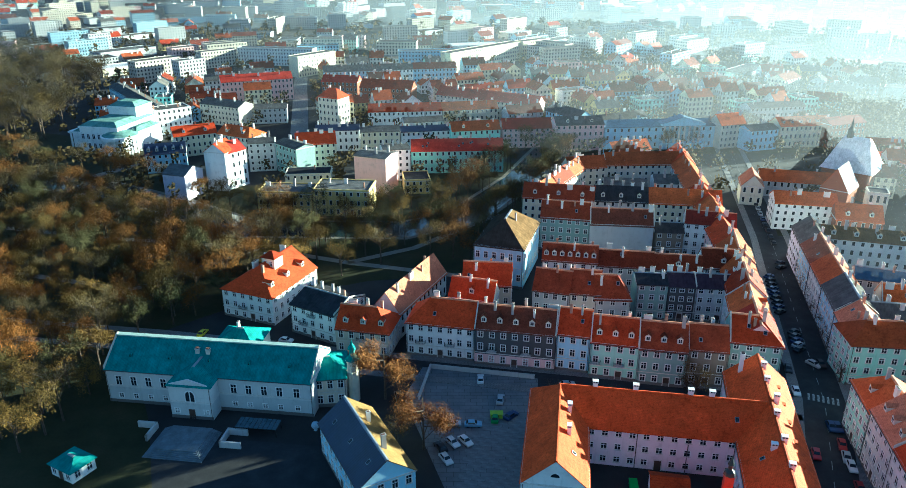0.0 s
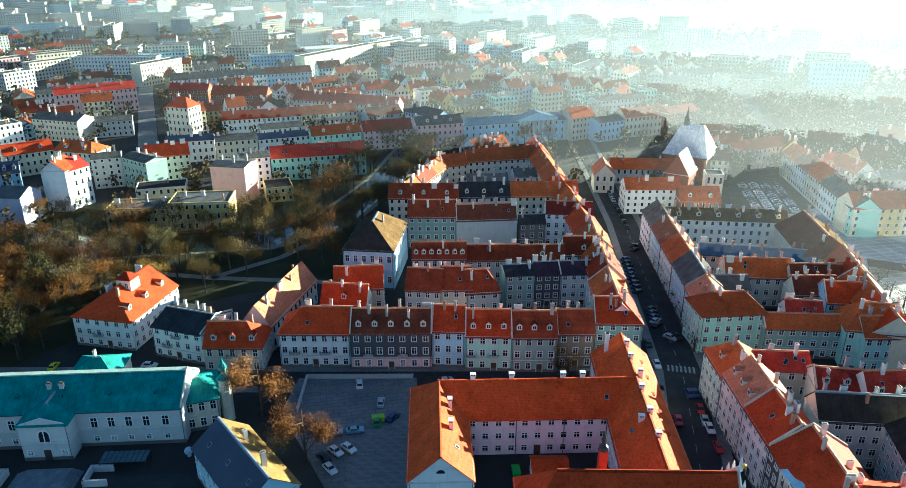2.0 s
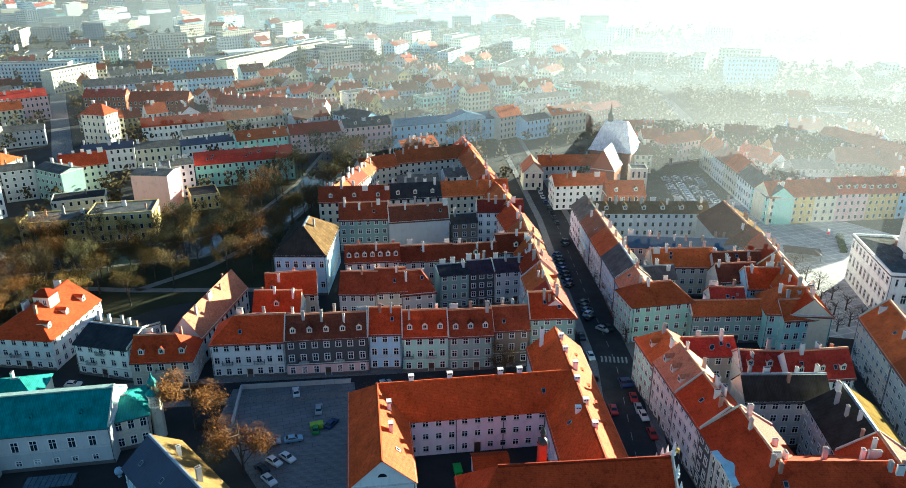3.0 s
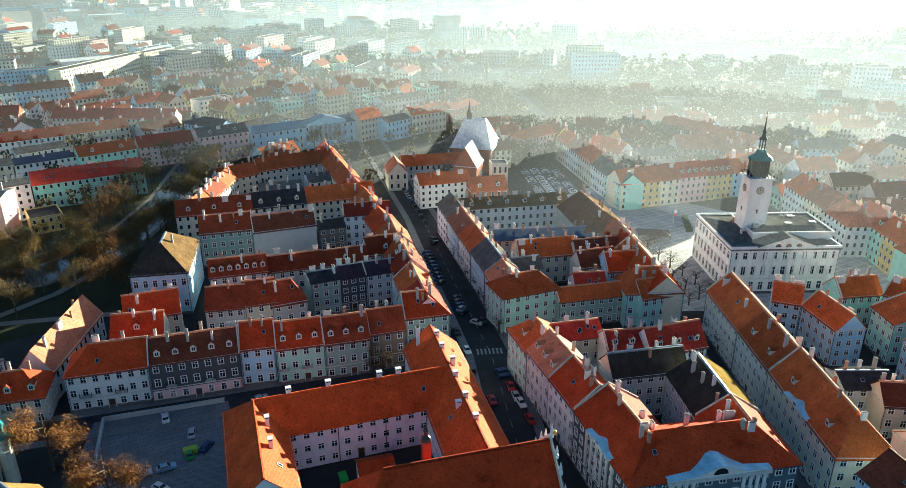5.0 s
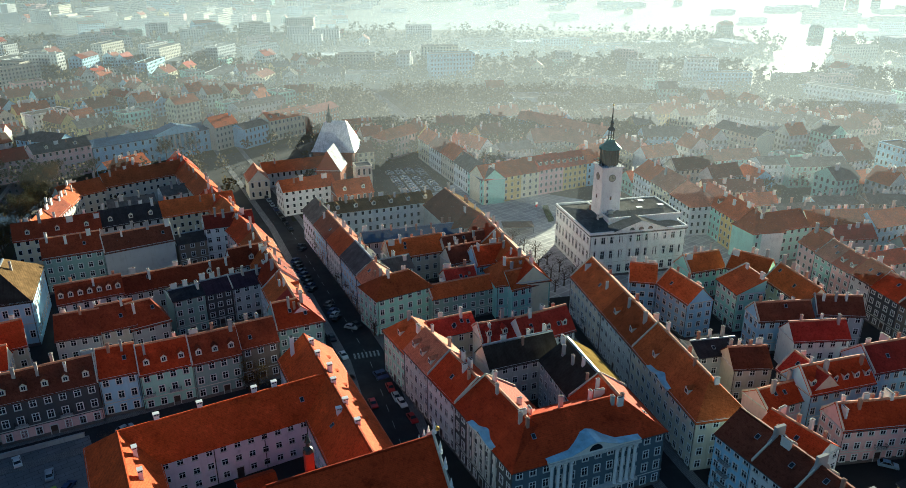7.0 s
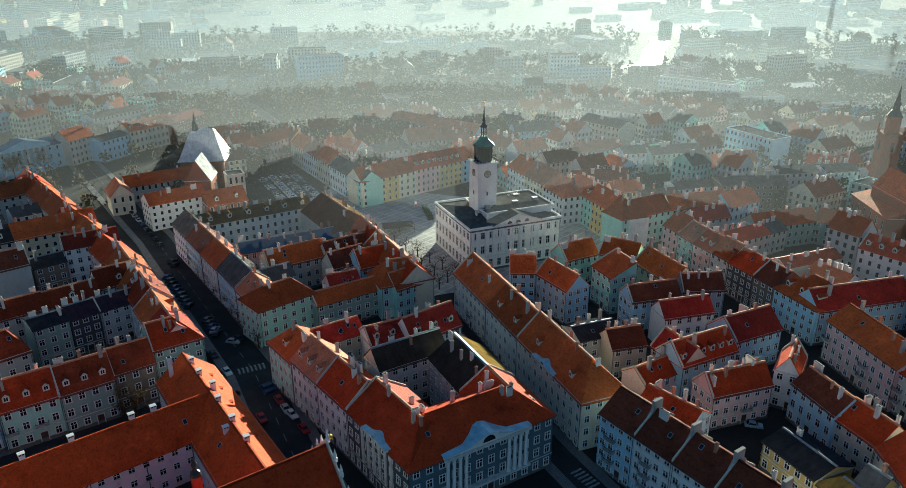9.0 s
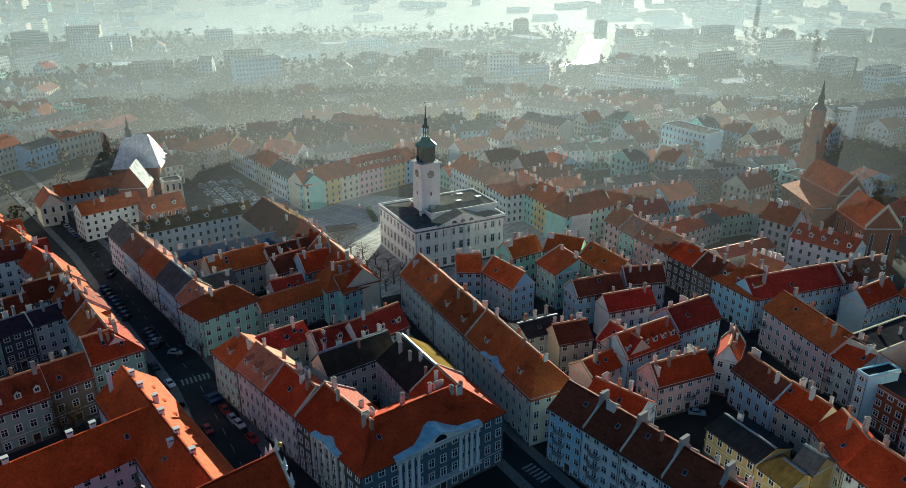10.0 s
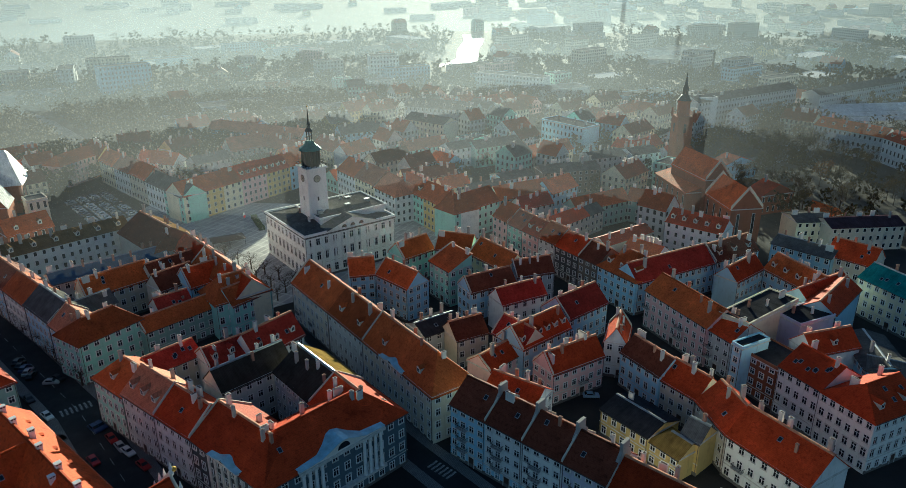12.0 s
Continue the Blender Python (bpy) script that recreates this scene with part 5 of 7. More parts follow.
house(378.1, 154.8, -21.4, 16.8, 10, 10, rise=4, wall='white', roof='brown', n=3, ch=3, near=False)
house(357.6, 85.1, -38.6, 16.4, 12, 14, rise=2, wall='white', roof='slate', n=4, ch=5, near=False)
house(262.4, 85.3, -19.1, 23.0, 8, 9, rise=2.5, wall='sand', roof='slate', n=3, ch=5, near=False)
house(269.4, 108.0, -29.8, 16.5, 9, 9, rise=4, wall='grey', roof='crimson', n=3, ch=4, near=False)
house(301.3, 219.6, -16.4, 19.6, 11, 11, rise=4.5, wall='white', roof='orange', n=3, ch=4, near=False)
house(321.0, 196.6, -26.6, 29.1, 10, 11, rise=4, wall='mint', roof='pinkish', n=3, ch=5, near=False)
house(337.6, 249.3, -35.3, 25.0, 11, 11, rise=4, wall='blue', roof='slate', n=3, ch=4, near=False)
house(296.2, 277.2, -90.4, 31.8, 11, 11, rise=4.5, wall='cream', roof='pinkish', n=3, ch=5, near=False)
house(313.6, 328.4, -86.0, 65.6, 11, 11, rise=4.5, wall='blue', roof='pinkish', n=3, ch=7, near=False)
house(265.4, 305.2, -4.0, 17.2, 12, 11, rise=5, wall='yellow', roof='brown', n=3, ch=4, near=False)
house(243.6, 308.0, -81.8, 23.0, 11, 11, rise=4.5, wall='white', roof='orange', n=3, ch=4, near=False)
house(265.0, 346.9, -35.6, 17.1, 11, 10, rise=4.5, wall='cream', roof='brown', n=3, ch=4, near=False)
house(252.1, 275.0, -15.9, 19.2, 11, 11, rise=3, wall='grey', roof='greyfelt', n=3, ch=4, near=False)
house(279.3, 278.0, -23.4, 23.1, 12, 11, rise=6, wall='sand', roof='pinkish', n=3, ch=4, near=False)
# yards left of the town hall street
house(140.7, 176.3, -10.8, 13.4, 9, 11, rise=4.5, wall='sand', roof='brown', n=3, ch=4, win='f')
house(143.0, 149.1, -10.7, 11.1, 9, 11, rise=4.5, wall='mint', roof='orange', n=3, ch=3, win='f')

# ---------------------------------------------------------------- town hall tower and attics
COPPER = plain("green_copper", (0.05, 0.2, 0.16), 0.5, 0.2, 0.35, 0.8)
DARKTIN = plain("dark_tin", (0.03, 0.045, 0.045), 0.45, 0.3, 0.3, 1.0)
WHITE = plaster(WALLS["white"])
GILT = plain("gilt", (0.7, 0.45, 0.1), 0.3, 0.9, 0.1)
SLATE = roof_mat("slate")
TX, TY, TW = 12.1, 15.4, 3.9

bm = bmesh.new()
box(bm, TX - TW, TY - TW, 15.0, TX + TW, TY + TW, 36.6, 0, 0.15)
box(bm, TX - TW - 0.4, TY - TW - 0.4, 36.6, TX + TW + 0.4, TY + TW + 0.4, 37.2)
tower = part("tower", bm, WHITE, town_hall, "tall white plaster clock tower")
for turn in (0, 90, 180, 270):
    bm = bmesh.new()
    tube(bm, (0, 0, 0), (0, -0.12, 0), 1.35, 1.35, 20, 0)
    tube(bm, (0, -0.12, 0), (0, -0.16, 0), 1.15, 1.15, 20, 1)
    box(bm, -0.07, -0.2, -0.1, 0.07, -0.17, 1.0)
    box(bm, -0.1, -0.2, -0.09, 0.75, -0.17, 0.05)
    c = part("clock", bm, [IRON, plain("clock_face", (0.35, 0.33, 0.25), 0.5)], tower, "round tower clock with dark rim")
    c.matrix_basis = pose(TX, TY, 33.0) @ pose(0, 0, 0, 0, 0, turn) @ pose(0, -TW + 0.12, 0)
    bm = bmesh.new()
    box(bm, -0.3, -0.05, -0.7, 0.3, 0.0, 0.7)
    c = part("slit_window", bm, GLASS, tower)
    c.matrix_basis = pose(TX, TY, 25.5) @ pose(0, 0, 0, 0, 0, turn) @ pose(0, -TW + 0.06, 0)
bm = bmesh.new()
for k in range(8):
    a = 2 * math.pi * (k + 0.5) / 8
    tube(bm, (TX + 3.0 * math.cos(a), TY + 3.0 * math.sin(a), 37.2), (TX + 3.0 * math.cos(a), TY + 3.0 * math.sin(a), 43.0), 0.45, 0.4, 6)
lathe(bm, [(2.3, 37.2), (2.3, 42.6), (3.5, 42.8), (3.5, 43.3)], 8, TX, TY)
part("lantern", bm, DARKTIN, tower, "dark open lantern of eight posts")
bm = bmesh.new()
for k in range(9):
    for s, ax in ((-1, 0), (1, 0), (-1, 1), (1, 1)):
        d, e = -4.0 + k, s * 4.05
        x, y = (d, e) if ax == 0 else (e, d)
        box(bm, TX + x - 0.06, TY + y - 0.06, 37.2, TX + x + 0.06, TY + y + 0.06, 38.2)
for s in (-1, 1):
    box(bm, TX - 4.1, TY + s * 4.05 - 0.08, 38.2, TX + 4.1, TY + s * 4.05 + 0.08, 38.35)
    box(bm, TX + s * 4.05 - 0.08, TY - 4.1, 38.2, TX + s * 4.05 + 0.08, TY + 4.1, 38.35)
part("gallery_rail", bm, IRON, tower, "iron railing of the tower gallery")
bm = bmesh.new()
lathe(bm, [(4.3, 43.2), (3.6, 43.9), (2.6, 44.6), (1.9, 45.3), (1.4, 46.4)], 8, TX, TY)
part("copper_cap", bm, COPPER, tower, "bell-shaped green copper cap")
bm = bmesh.new()
for k in range(6):
    a = 2 * math.pi * k / 6
    tube(bm, (TX + 0.95 * math.cos(a), TY + 0.95 * math.sin(a), 46.2), (TX + 0.95 * math.cos(a), TY + 0.95 * math.sin(a), 49.8), 0.16, 0.16, 5)
lathe(bm, [(1.5, 49.7), (1.3, 50.2), (0.7, 51.0), (0.5, 51.8), (0.7, 52.3), (0.35, 53.2), (0.15, 56.5), (0.05, 58.6)], 8, TX, TY)
spire = part("spire", bm, DARKTIN, tower, "thin dark spire over a small lantern")
bm = bmesh.new()
bmesh.ops.create_icosphere(bm, subdivisions=2, radius=0.35, matrix=Matrix.Translation((TX, TY, 58.6)))
part("spire_ball", bm, GILT, spire)
# raised middle of the roof, front pediment with lunettes, parapet
bm = bmesh.new()
box(bm, 9.5, 6.0, 16.0, 36.5, 24.0, 19.6)
part("attic", bm, WHITE, town_hall)
bm = bmesh.new()
box(bm, 9.0, 5.5, 19.6, 37.0, 24.5, 19.9)
box(bm, 13.5, 9.0, 19.9, 33.0, 21.0, 20.8, 0, 1.2)
part("attic_roof", bm, SLATE, town_hall)
bm = bmesh.new()
prof = [(9.0, 16.6), (29.0, 16.6), (29.0, 17.2), (19.0, 20.6), (9.0, 17.2)]
for y in (-0.5, 5.6):
    face(bm, [(x, y, z) for x, z in (prof if y < 0 else prof[::-1])])
for (x0, z0), (x1, z1) in zip(prof, prof[1:] + prof[:1]):
    face(bm, ((x0, -0.5, z0), (x0, 5.6, z0), (x1, 5.6, z1), (x1, -0.5, z1)))
part("pediment", bm, WHITE, town_hall, "broad white triangular pediment")
bm = bmesh.new()
for s in (-1, 1):
    a, b = (19.0, 20.75), (19.0 + s * 10.4, 17.2)
    face(bm, ((a[0], -0.8, a[1]), (b[0], -0.8, b[1]), (b[0], 5.8, b[1]), (a[0], 5.8, a[1])))
part("pediment_roof", bm, SLATE, town_hall)
for k in range(3):
    bm = bmesh.new()
    pts = [(1.0 * math.cos(math.pi * i / 8), -0.56, 1.1 * math.sin(math.pi * i / 8)) for i in range(9)]
    face(bm, pts)
    part("lunette", bm, GLASS, town_hall).matrix_basis = pose(15.5 + 3.5 * k, 0, 17.3)
bm = bmesh.new()
for a in ((-0.3, -0.3, 37.3, 0.25), (-0.3, 32.75, 37.3, 33.3), (-0.3, 0.25, 0.25, 32.75), (36.75, 0.25, 37.3, 32.75)):
    box(bm, a[0], a[1], 16.3, a[2], a[3], 17.3)
part("parapet", bm, WHITE, town_hall, "white roof parapet")
bm = bmesh.new()
for a in ((8.8, 5.2, 37.2, 5.6), (8.8, 24.4, 37.2, 24.8), (8.8, 5.6, 9.2, 24.4), (36.8, 5.6, 37.2, 24.4)):
    box(bm, a[0], a[1], 19.7, a[2], a[3], 20.3)
part("attic_parapet", bm, WHITE, town_hall, "white attic parapet")
for x, y in ((12.0, 11.0), (16.0, 20.0), (24.0, 12.0), (28.0, 19.0), (33.0, 13.0)):
    bm = bmesh.new()
    box(bm, -1.0, -0.7, 0, 1.0, 0.7, 1.1)
    box(bm, -1.1, -0.8, 1.1, 1.1, 0.8, 1.25)
    part("roof_box", bm, ZINC, town_hall).matrix_basis = pose(x, y, 19.9)
for k in range(14):
    piece("pilaster", CACHE.setdefault("pilaster", (lambda b: (box(b, -0.35, -0.28, 0, 0.35, 0, 11.0), mesh_of("pilaster", b, WHITE))[1])(bmesh.new())), town_hall, pose(1.2 + k * 2.66, 0, 4.4))

# ---------------------------------------------------------------- attic gables of the bank house
TIN = plain("pale_blue_tin", (0.36, 0.56, 0.66), 0.35, 0.2, 0.25, 0.6)


def attic_gable(top, mid, half, wing, z, slope, rise, tall, name="attic_gable"):
    """A low curved gable with sloping wings before the eaves, and its tin saddle roof running back into the tiles."""
    crest = [(-half, z + tall), (-half * 0.6, z + tall + rise * 0.4), (-half * 0.25, z + tall + rise * 0.88), (0, z + tall + rise), (half * 0.25, z + tall + rise * 0.88), (half * 0.6, z + tall + rise * 0.4), (half, z + tall)]
    outline = [(-wing, z - 0.2), (wing, z - 0.2), (wing, z + tall * 0.45)] + crest[::-1] + [(-wing, z + tall * 0.45)]
    bm = bmesh.new()
    face(bm, [(mid + x, -0.75, zz) for x, zz in outline])
    face(bm, [(mid + x, -0.15, zz) for x, zz in outline[::-1]])
    for (x0, z0), (x1, z1) in zip(outline, outline[1:] + outline[:1]):
        face(bm, ((mid + x0, -0.75, z0), (mid + x0, -0.15, z0), (mid + x1, -0.15, z1), (mid + x1, -0.75, z1)))
    front = part(name, bm, plaster((0.8, 0.79, 0.72)), top, "cream plastered attic gable")
    bm = bmesh.new()
    line = [(-wing, z + tall * 0.45)] + crest + [(wing, z + tall * 0.45)]
    for (x0, z0), (x1, z1) in zip(line, line[1:]):
        y0, y1 = (z0 - z) / slope, (z1 - z) / slope
        face(bm, ((mid + x0, -0.95, z0 + 0.12), (mid + x1, -0.95, z1 + 0.12), (mid + x1, y1 + 0.3, z1 + 0.22), (mid + x0, y0 + 0.3, z0 + 0.22)))
    bmesh.ops.remove_doubles(bm, verts=bm.verts, dist=0.001)
    bmesh.ops.solidify(bm, geom=bm.faces[:], thickness=0.08)
    part("tin_cover", bm, TIN, top, "pale blue tin cover")
    bm = bmesh.new()
    face(bm, [(mid + half * 0.28 * math.cos(math.pi * i / 10), -0.77, z + 0.35 + half * 0.26 * math.sin(math.pi * i / 10)) for i in range(11)])
    part("lunette", bm, GLASS, top)
    return front


attic_gable(pediment_house, 18.6, 5.6, 11.0, 14.0, 0.62, 1.8, 0.45)
bm = bmesh.new()
lathe(bm, [(0.5, 0.0), (0.42, 0.4), (0.36, 8.3), (0.5, 8.6), (0.5, 9.0)], 10)
col = mesh_of("column", bm, FRAME)
for k in (8.6, 10.1, 11.6, 13.1, 24.0, 25.5, 27.0, 28.5):
    piece("column", col, pediment_house, pose(k, -0.55, 4.2))
bm = bmesh.new()
box(bm, 7.6, -1.1, 13.3, 29.6, 0.0, 13.95)
box(bm, 7.6, -1.1, 3.6, 29.6, 0.0, 4.2)
part("entablature", bm, STONE, pediment_house)

bm = bmesh.new()
box(bm, -0.4, -0.3, 0, 0.4, 0.0, 8.6)
box(bm, -0.5, -0.4, 8.6, 0.5, 0.0, 9.1)
flatcol = mesh_of("pilaster", bm, STONE)
BS = 25.8
attic_gable(bank_side, BS * 0.5, 2.6, 5.2, 14.0, 0.7, 0.6, 0.25)
for k in range(6):
    piece("pilaster", flatcol, bank_side, pose(BS * 0.5 - 6.0 + k * 2.4, 0, 4.2))

attic_gable(corner_block, 15.0, 2.4, 5.4, 13.5, 1.0, 0.7, 0.35)

# ---------------------------------------------------------------- college chimneys and vents
bm = bmesh.new()
box(bm, -0.55, -0.42, -1.0, 0.55, 0.42, 1.5)
box(bm, -0.62, -0.5, 1.5, 0.62, 0.5, 1.62)
box(bm, -0.5, -0.38, 1.62, 0.5, 0.38, 2.0, 1)
for x in (-0.56, 0.0, 0.56):
    for y in (-0.44, 0.44):
        box(bm, x - 0.06, y - 0.05, 1.62, x + 0.06, y + 0.05, 2.0)
box(bm, -0.68, -0.55, 2.0, 0.68, 0.55, 2.14)
white_stack = mesh_of("chimney", bm, plaster((0.88, 0.87, 0.86)), IRON)
bm = bmesh.new()
box(bm, -0.45, -0.45, -2.5, 0.45, 0.45, 5.2)
box(bm, -0.55, -0.55, 5.2, 0.55, 0.55, 5.4)
box(bm, -0.35, -0.35, 5.4, 0.35, 0.35, 5.8, 1)
tall_stack = mesh_of("chimney", bm, plaster((0.88, 0.87, 0.86)), IRON)
bm = bmesh.new()
v = [(-0.55, 0, 0), (0.55, 0, 0), (0.55, 0, 0.75), (-0.55, 0, 0.75), (0.6, 1.9, 1.2), (-0.6, 1.9, 1.2)]
face(bm, [v[0], v[1], v[2], v[3]], 1)
face(bm, [(-0.65, -0.15, 0.72), (0.65, -0.15, 0.72), v[4], v[5]])
face(bm, [v[1], v[4], v[2]])
face(bm, [v[0], v[3], v[5]])
hatch = mesh_of("roof_hatch", bm, tiles(ROOFS["vermilion"]), DARKWOOD)
for u in (8.0, 17.0, 29.0, 33.6):
    piece("chimney", white_stack, college, pose(u, 6.9, 15.6, 0, 0, 0), "white chimney with dark flues")
for u, w in ((5.5, 7.6), (12.0, 7.4), (19.0, 8.4), (25.5, 7.4), (34.5, 7.4), (43.0, 7.4)):
    piece("chimney", white_stack, college_right, pose(u, w, 15.2, 0, 0, 90), "white chimney with dark flues")
piece("chimney", tall_stack, college_right, pose(3.4, 3.0, 12.4), "tall white chimney")
piece("chimney", white_stack, college_right, pose(36.0, 5.4, 14.2, 0, 0, 90), "white chimney with dark flues")
for u in (9.0, 16.0, 23.0, 30.0, 38.0):
    piece("roof_hatch", hatch, college_right, pose(u, 11.2, 12.3, 0, 0, 180), "small tiled roof hatch")
for u, w in ((12.0, 6.6), (20.0, 6.6)):
    piece("chimney", white_stack, college_left, pose(13.2 - w + 2.4, u, 14.2, 0, 0, 90), "white chimney with dark flues")
bm = bmesh.new()
face(bm, [(0.9 * math.cos(math.pi * i / 10), 0, 0.9 * math.sin(math.pi * i / 10)) for i in range(11)])
part("lunette", bm, GLASS, college_left).matrix_basis = pose(6.6, -0.03, 12.0)
for u in (6.75, 17.6, 28.6, 38.4):
    bm = bmesh.new()
    tube(bm, (u, -0.12, 0.1), (u, -0.12, 10.0), 0.1, 0.1, 6)
    part("downpipe", bm, PIPE, college)

# ---------------------------------------------------------------- attic room on the villa roof
attic_room = tagged(empty("roof_room", 0, 0, 0), "attic room with hipped red roof on the villa", "attic")
attic_room.parent = None
attic_room.matrix_basis = villa.matrix_basis @ pose(10.5, 13.0, 13.4)
bm = bmesh.new()
box(bm, -2.4, -2.2, -0.5, 2.4, 2.2, 3.6)
part("wall", bm, plaster(WALLS["cream"]), attic_room)
bm = bmesh.new()
box(bm, -2.8, -2.6, 3.6, 2.8, 2.6, 3.75)
box(bm, -2.7, -2.5, 3.75, 2.7, 2.5, 5.4, 0, 2.2)
part("roof", bm, tiles(ROOFS["red"]), attic_room)
for x in (-1.0, 1.0):
    piece("window", window_mesh(0.9, 1.4), attic_room, pose(x, -2.2, 1.9))

# ---------------------------------------------------------------- palace details
for k in range(5):
    bm = bmesh.new()
    box(bm, -0.35, -0.5, -0.4, 0.35, 0.8, 0.6, 0, 0.15)
    face(bm, ((-0.2, -0.51, -0.1), (0.2, -0.51, -0.1), (0.0, -0.42, 0.5)), 1)
    part("roof_vent", bm, [roof_mat("teal"), GLASS], palace).matrix_basis = pose(6 + 10.5 * k, 3.0, 12.3)
bm = bmesh.new()
face(bm, [(1.1 * math.cos(math.pi * i / 10), -0.06, 1.1 * math.sin(math.pi * i / 10)) for i in range(11)], 1)
face(bm, ((-1.1, -0.06, -2.0), (1.1, -0.06, -2.0), (1.1, -0.06, 0), (-1.1, -0.06, 0)), 1)
for i in range(10):
    a, b = math.pi * i / 10, math.pi * (i + 1) / 10
    face(bm, ((1.1 * math.cos(a), -0.12, 1.1 * math.sin(a)), (1.45 * math.cos(a), -0.12, 1.45 * math.sin(a)), (1.45 * math.cos(b), -0.12, 1.45 * math.sin(b)), (1.1 * math.cos(b), -0.12, 1.1 * math.sin(b))))
for x in (-1.28, 0.0, 1.28):
    box(bm, x - 0.12, -0.14, -2.0, x + 0.12, 0.0, 0.0 if x else 1.1)
part("arched_window", bm, [FRAME, GLASS], risalit, "tall arched window with white frame").matrix_basis = pose(5.4, 0, 6.9)
bm = bmesh.new()
box(bm, -0.8, -0.08, 0, 0.8, 0, 2.8)
part("door", bm, DARKWOOD, risalit).matrix_basis = pose(5.4, 0, 0)
for x in (4.0, 6.8):
    bm = bmesh.new()
    box(bm, -0.5, -0.4, -1.0, 0.5, 0.4, 2.4)
    box(bm, -0.6, -0.5, 2.4, 0.6, 0.5, 2.55)
    box(bm, -0.4, -0.3, 2.55, 0.4, 0.3, 2.9, 1)
    part("chimney", bm, [plaster((0.66, 0.62, 0.54)), POT_FLUE], risalit).matrix_basis = pose(x, 9.5, 12.0)
for u in (3.4, 7.4, 11.4, 15.4, 34.0, 37.9, 41.9, 45.9, 50.3):
    piece("window", window_mesh(1.4, 2.5), palace, pose(u, 0, 6.6))
    piece("window", window_mesh(1.1, 1.2), palace, pose(u, 0, 2.2))
for x in (1.6, 9.2):
    piece("window", window_mesh(1.1, 1.2), risalit, pose(x, 0, 2.2))
bm = bmesh.new()
for y in (-0.25, 0.15):
    face(bm, ((0.4, y, 9.9), (10.4, y, 9.9), (5.4, y, 11.5)) if y < 0 else ((10.4, y, 9.9), (0.4, y, 9.9), (5.4, y, 11.5)))
for (x0, z0), (x1, z1) in (((0.4, 9.9), (10.4, 9.9)), ((10.4, 9.9), (5.4, 11.5)), ((5.4, 11.5), (0.4, 9.9))):
    face(bm, ((x0, -0.25, z0), (x0, 0.15, z0), (x1, 0.15, z1), (x1, -0.25, z1)))
bmesh.ops.remove_doubles(bm, verts=bm.verts, dist=0.001)
part("pediment", bm, plaster(WALLS["lightstone"]), risalit, "low triangular stone pediment")
# added pale strip: the sunlit band of the ridge, put into colour
bm = bmesh.new()
box(bm, -0.1, 7.3, 15.3, 54.4, 8.7, 15.62)
part("ridge_cover", bm, plain("sunlit_copper", (0.42, 0.55, 0.48), 0.5, 0.1, 0.25, 0.8), palace, "pale strip painting the sunlit band along the ridge")
# open terrace with steps before the palace
terrace = tagged(empty("terrace_steps", -64.0, 141.5, 0, -7.4), "broad grey stone terrace with steps before the palace", "terrace")
for k in range(6):
    bm = bmesh.new()
    box(bm, -5.0 - 0.45 * k, -3.0 - 0.45 * k, 0, 5.0 + 0.45 * k, 6.0, 1.08 - 0.18 * k)
    part("step", bm, plain("wet_stone", (0.13, 0.15, 0.17), 0.5, 0, 0.4, 0.6), terrace)
for s in (-1, 1):
    bm = bmesh.new()
    box(bm, s * 9.2 - 0.25, 0.5, 0, s * 9.2 + 0.25, 6, 1.7)
    box(bm, s * 9.2 - 0.25, 0.5, 0, s * 14.0 + 0.25 if s > 0 else s * 9.2 + 0.25, 1.0, 1.7)
    box(bm, min(s * 9.2, s * 14.0), 5.5, 0, max(s * 9.2, s * 14.0), 6.0, 1.7)
    part("parapet", bm, plaster((0.5, 0.5, 0.5)), terrace, "low pale stone parapet")
# corner turret
turret = tagged(empty("palace_turret", -25.6, 160.5, 0), "small plaster turret with green copper onion cap", "turret")
bm = bmesh.new()
lathe(bm, [(1.5, 0), (1.5, 8.6), (1.7, 8.8), (1.5, 9.0), (1.4, 11.5), (1.8, 11.7), (1.8, 12.1)], 8)
part("shaft", bm, plaster(WALLS["sand"]), turret)
bm = bmesh.new()
lathe(bm, [(1.9, 12.1), (1.2, 13.0), (0.7, 13.4), (0.7, 14.8), (1.1, 15.0), (0.9, 15.7), (0.35, 16.4), (0.06, 17.8)], 8)
part("cap", bm, roof_mat("teal"), turret)
# ball tank in the yard, blue barrel, canopy with glass roof
bm = bmesh.new()
bmesh.ops.create_icosphere(bm, subdivisions=2, radius=1.0, matrix=Matrix.Translation((0, 0, 1.4)))
lathe(bm, [(0.5, 0.0), (0.35, 0.5)], 8)
tagged(new("round_sculpture", mesh_of("round_sculpture", bm, plain("pale_ball", (0.35, 0.45, 0.55), 0.5))), "pale stone ball on a plinth in the yard", "sculpture").matrix_basis = pose(-33.5, 147.5, 0.045)
canopy = tagged(empty("glass_canopy", -47.0, 149.0, 0.0, -7.4), "low slatted glass canopy beside the palace wall", "canopy")
for k in range(9):
    bm = bmesh.new()
    box(bm, -5.0 + k * 1.15, -4.0, 2.3, -4.0 + k * 1.15, 0, 2.4)
    part("roof_pane", bm, plain("dull_glass", (0.06, 0.1, 0.13), 0.2), canopy)
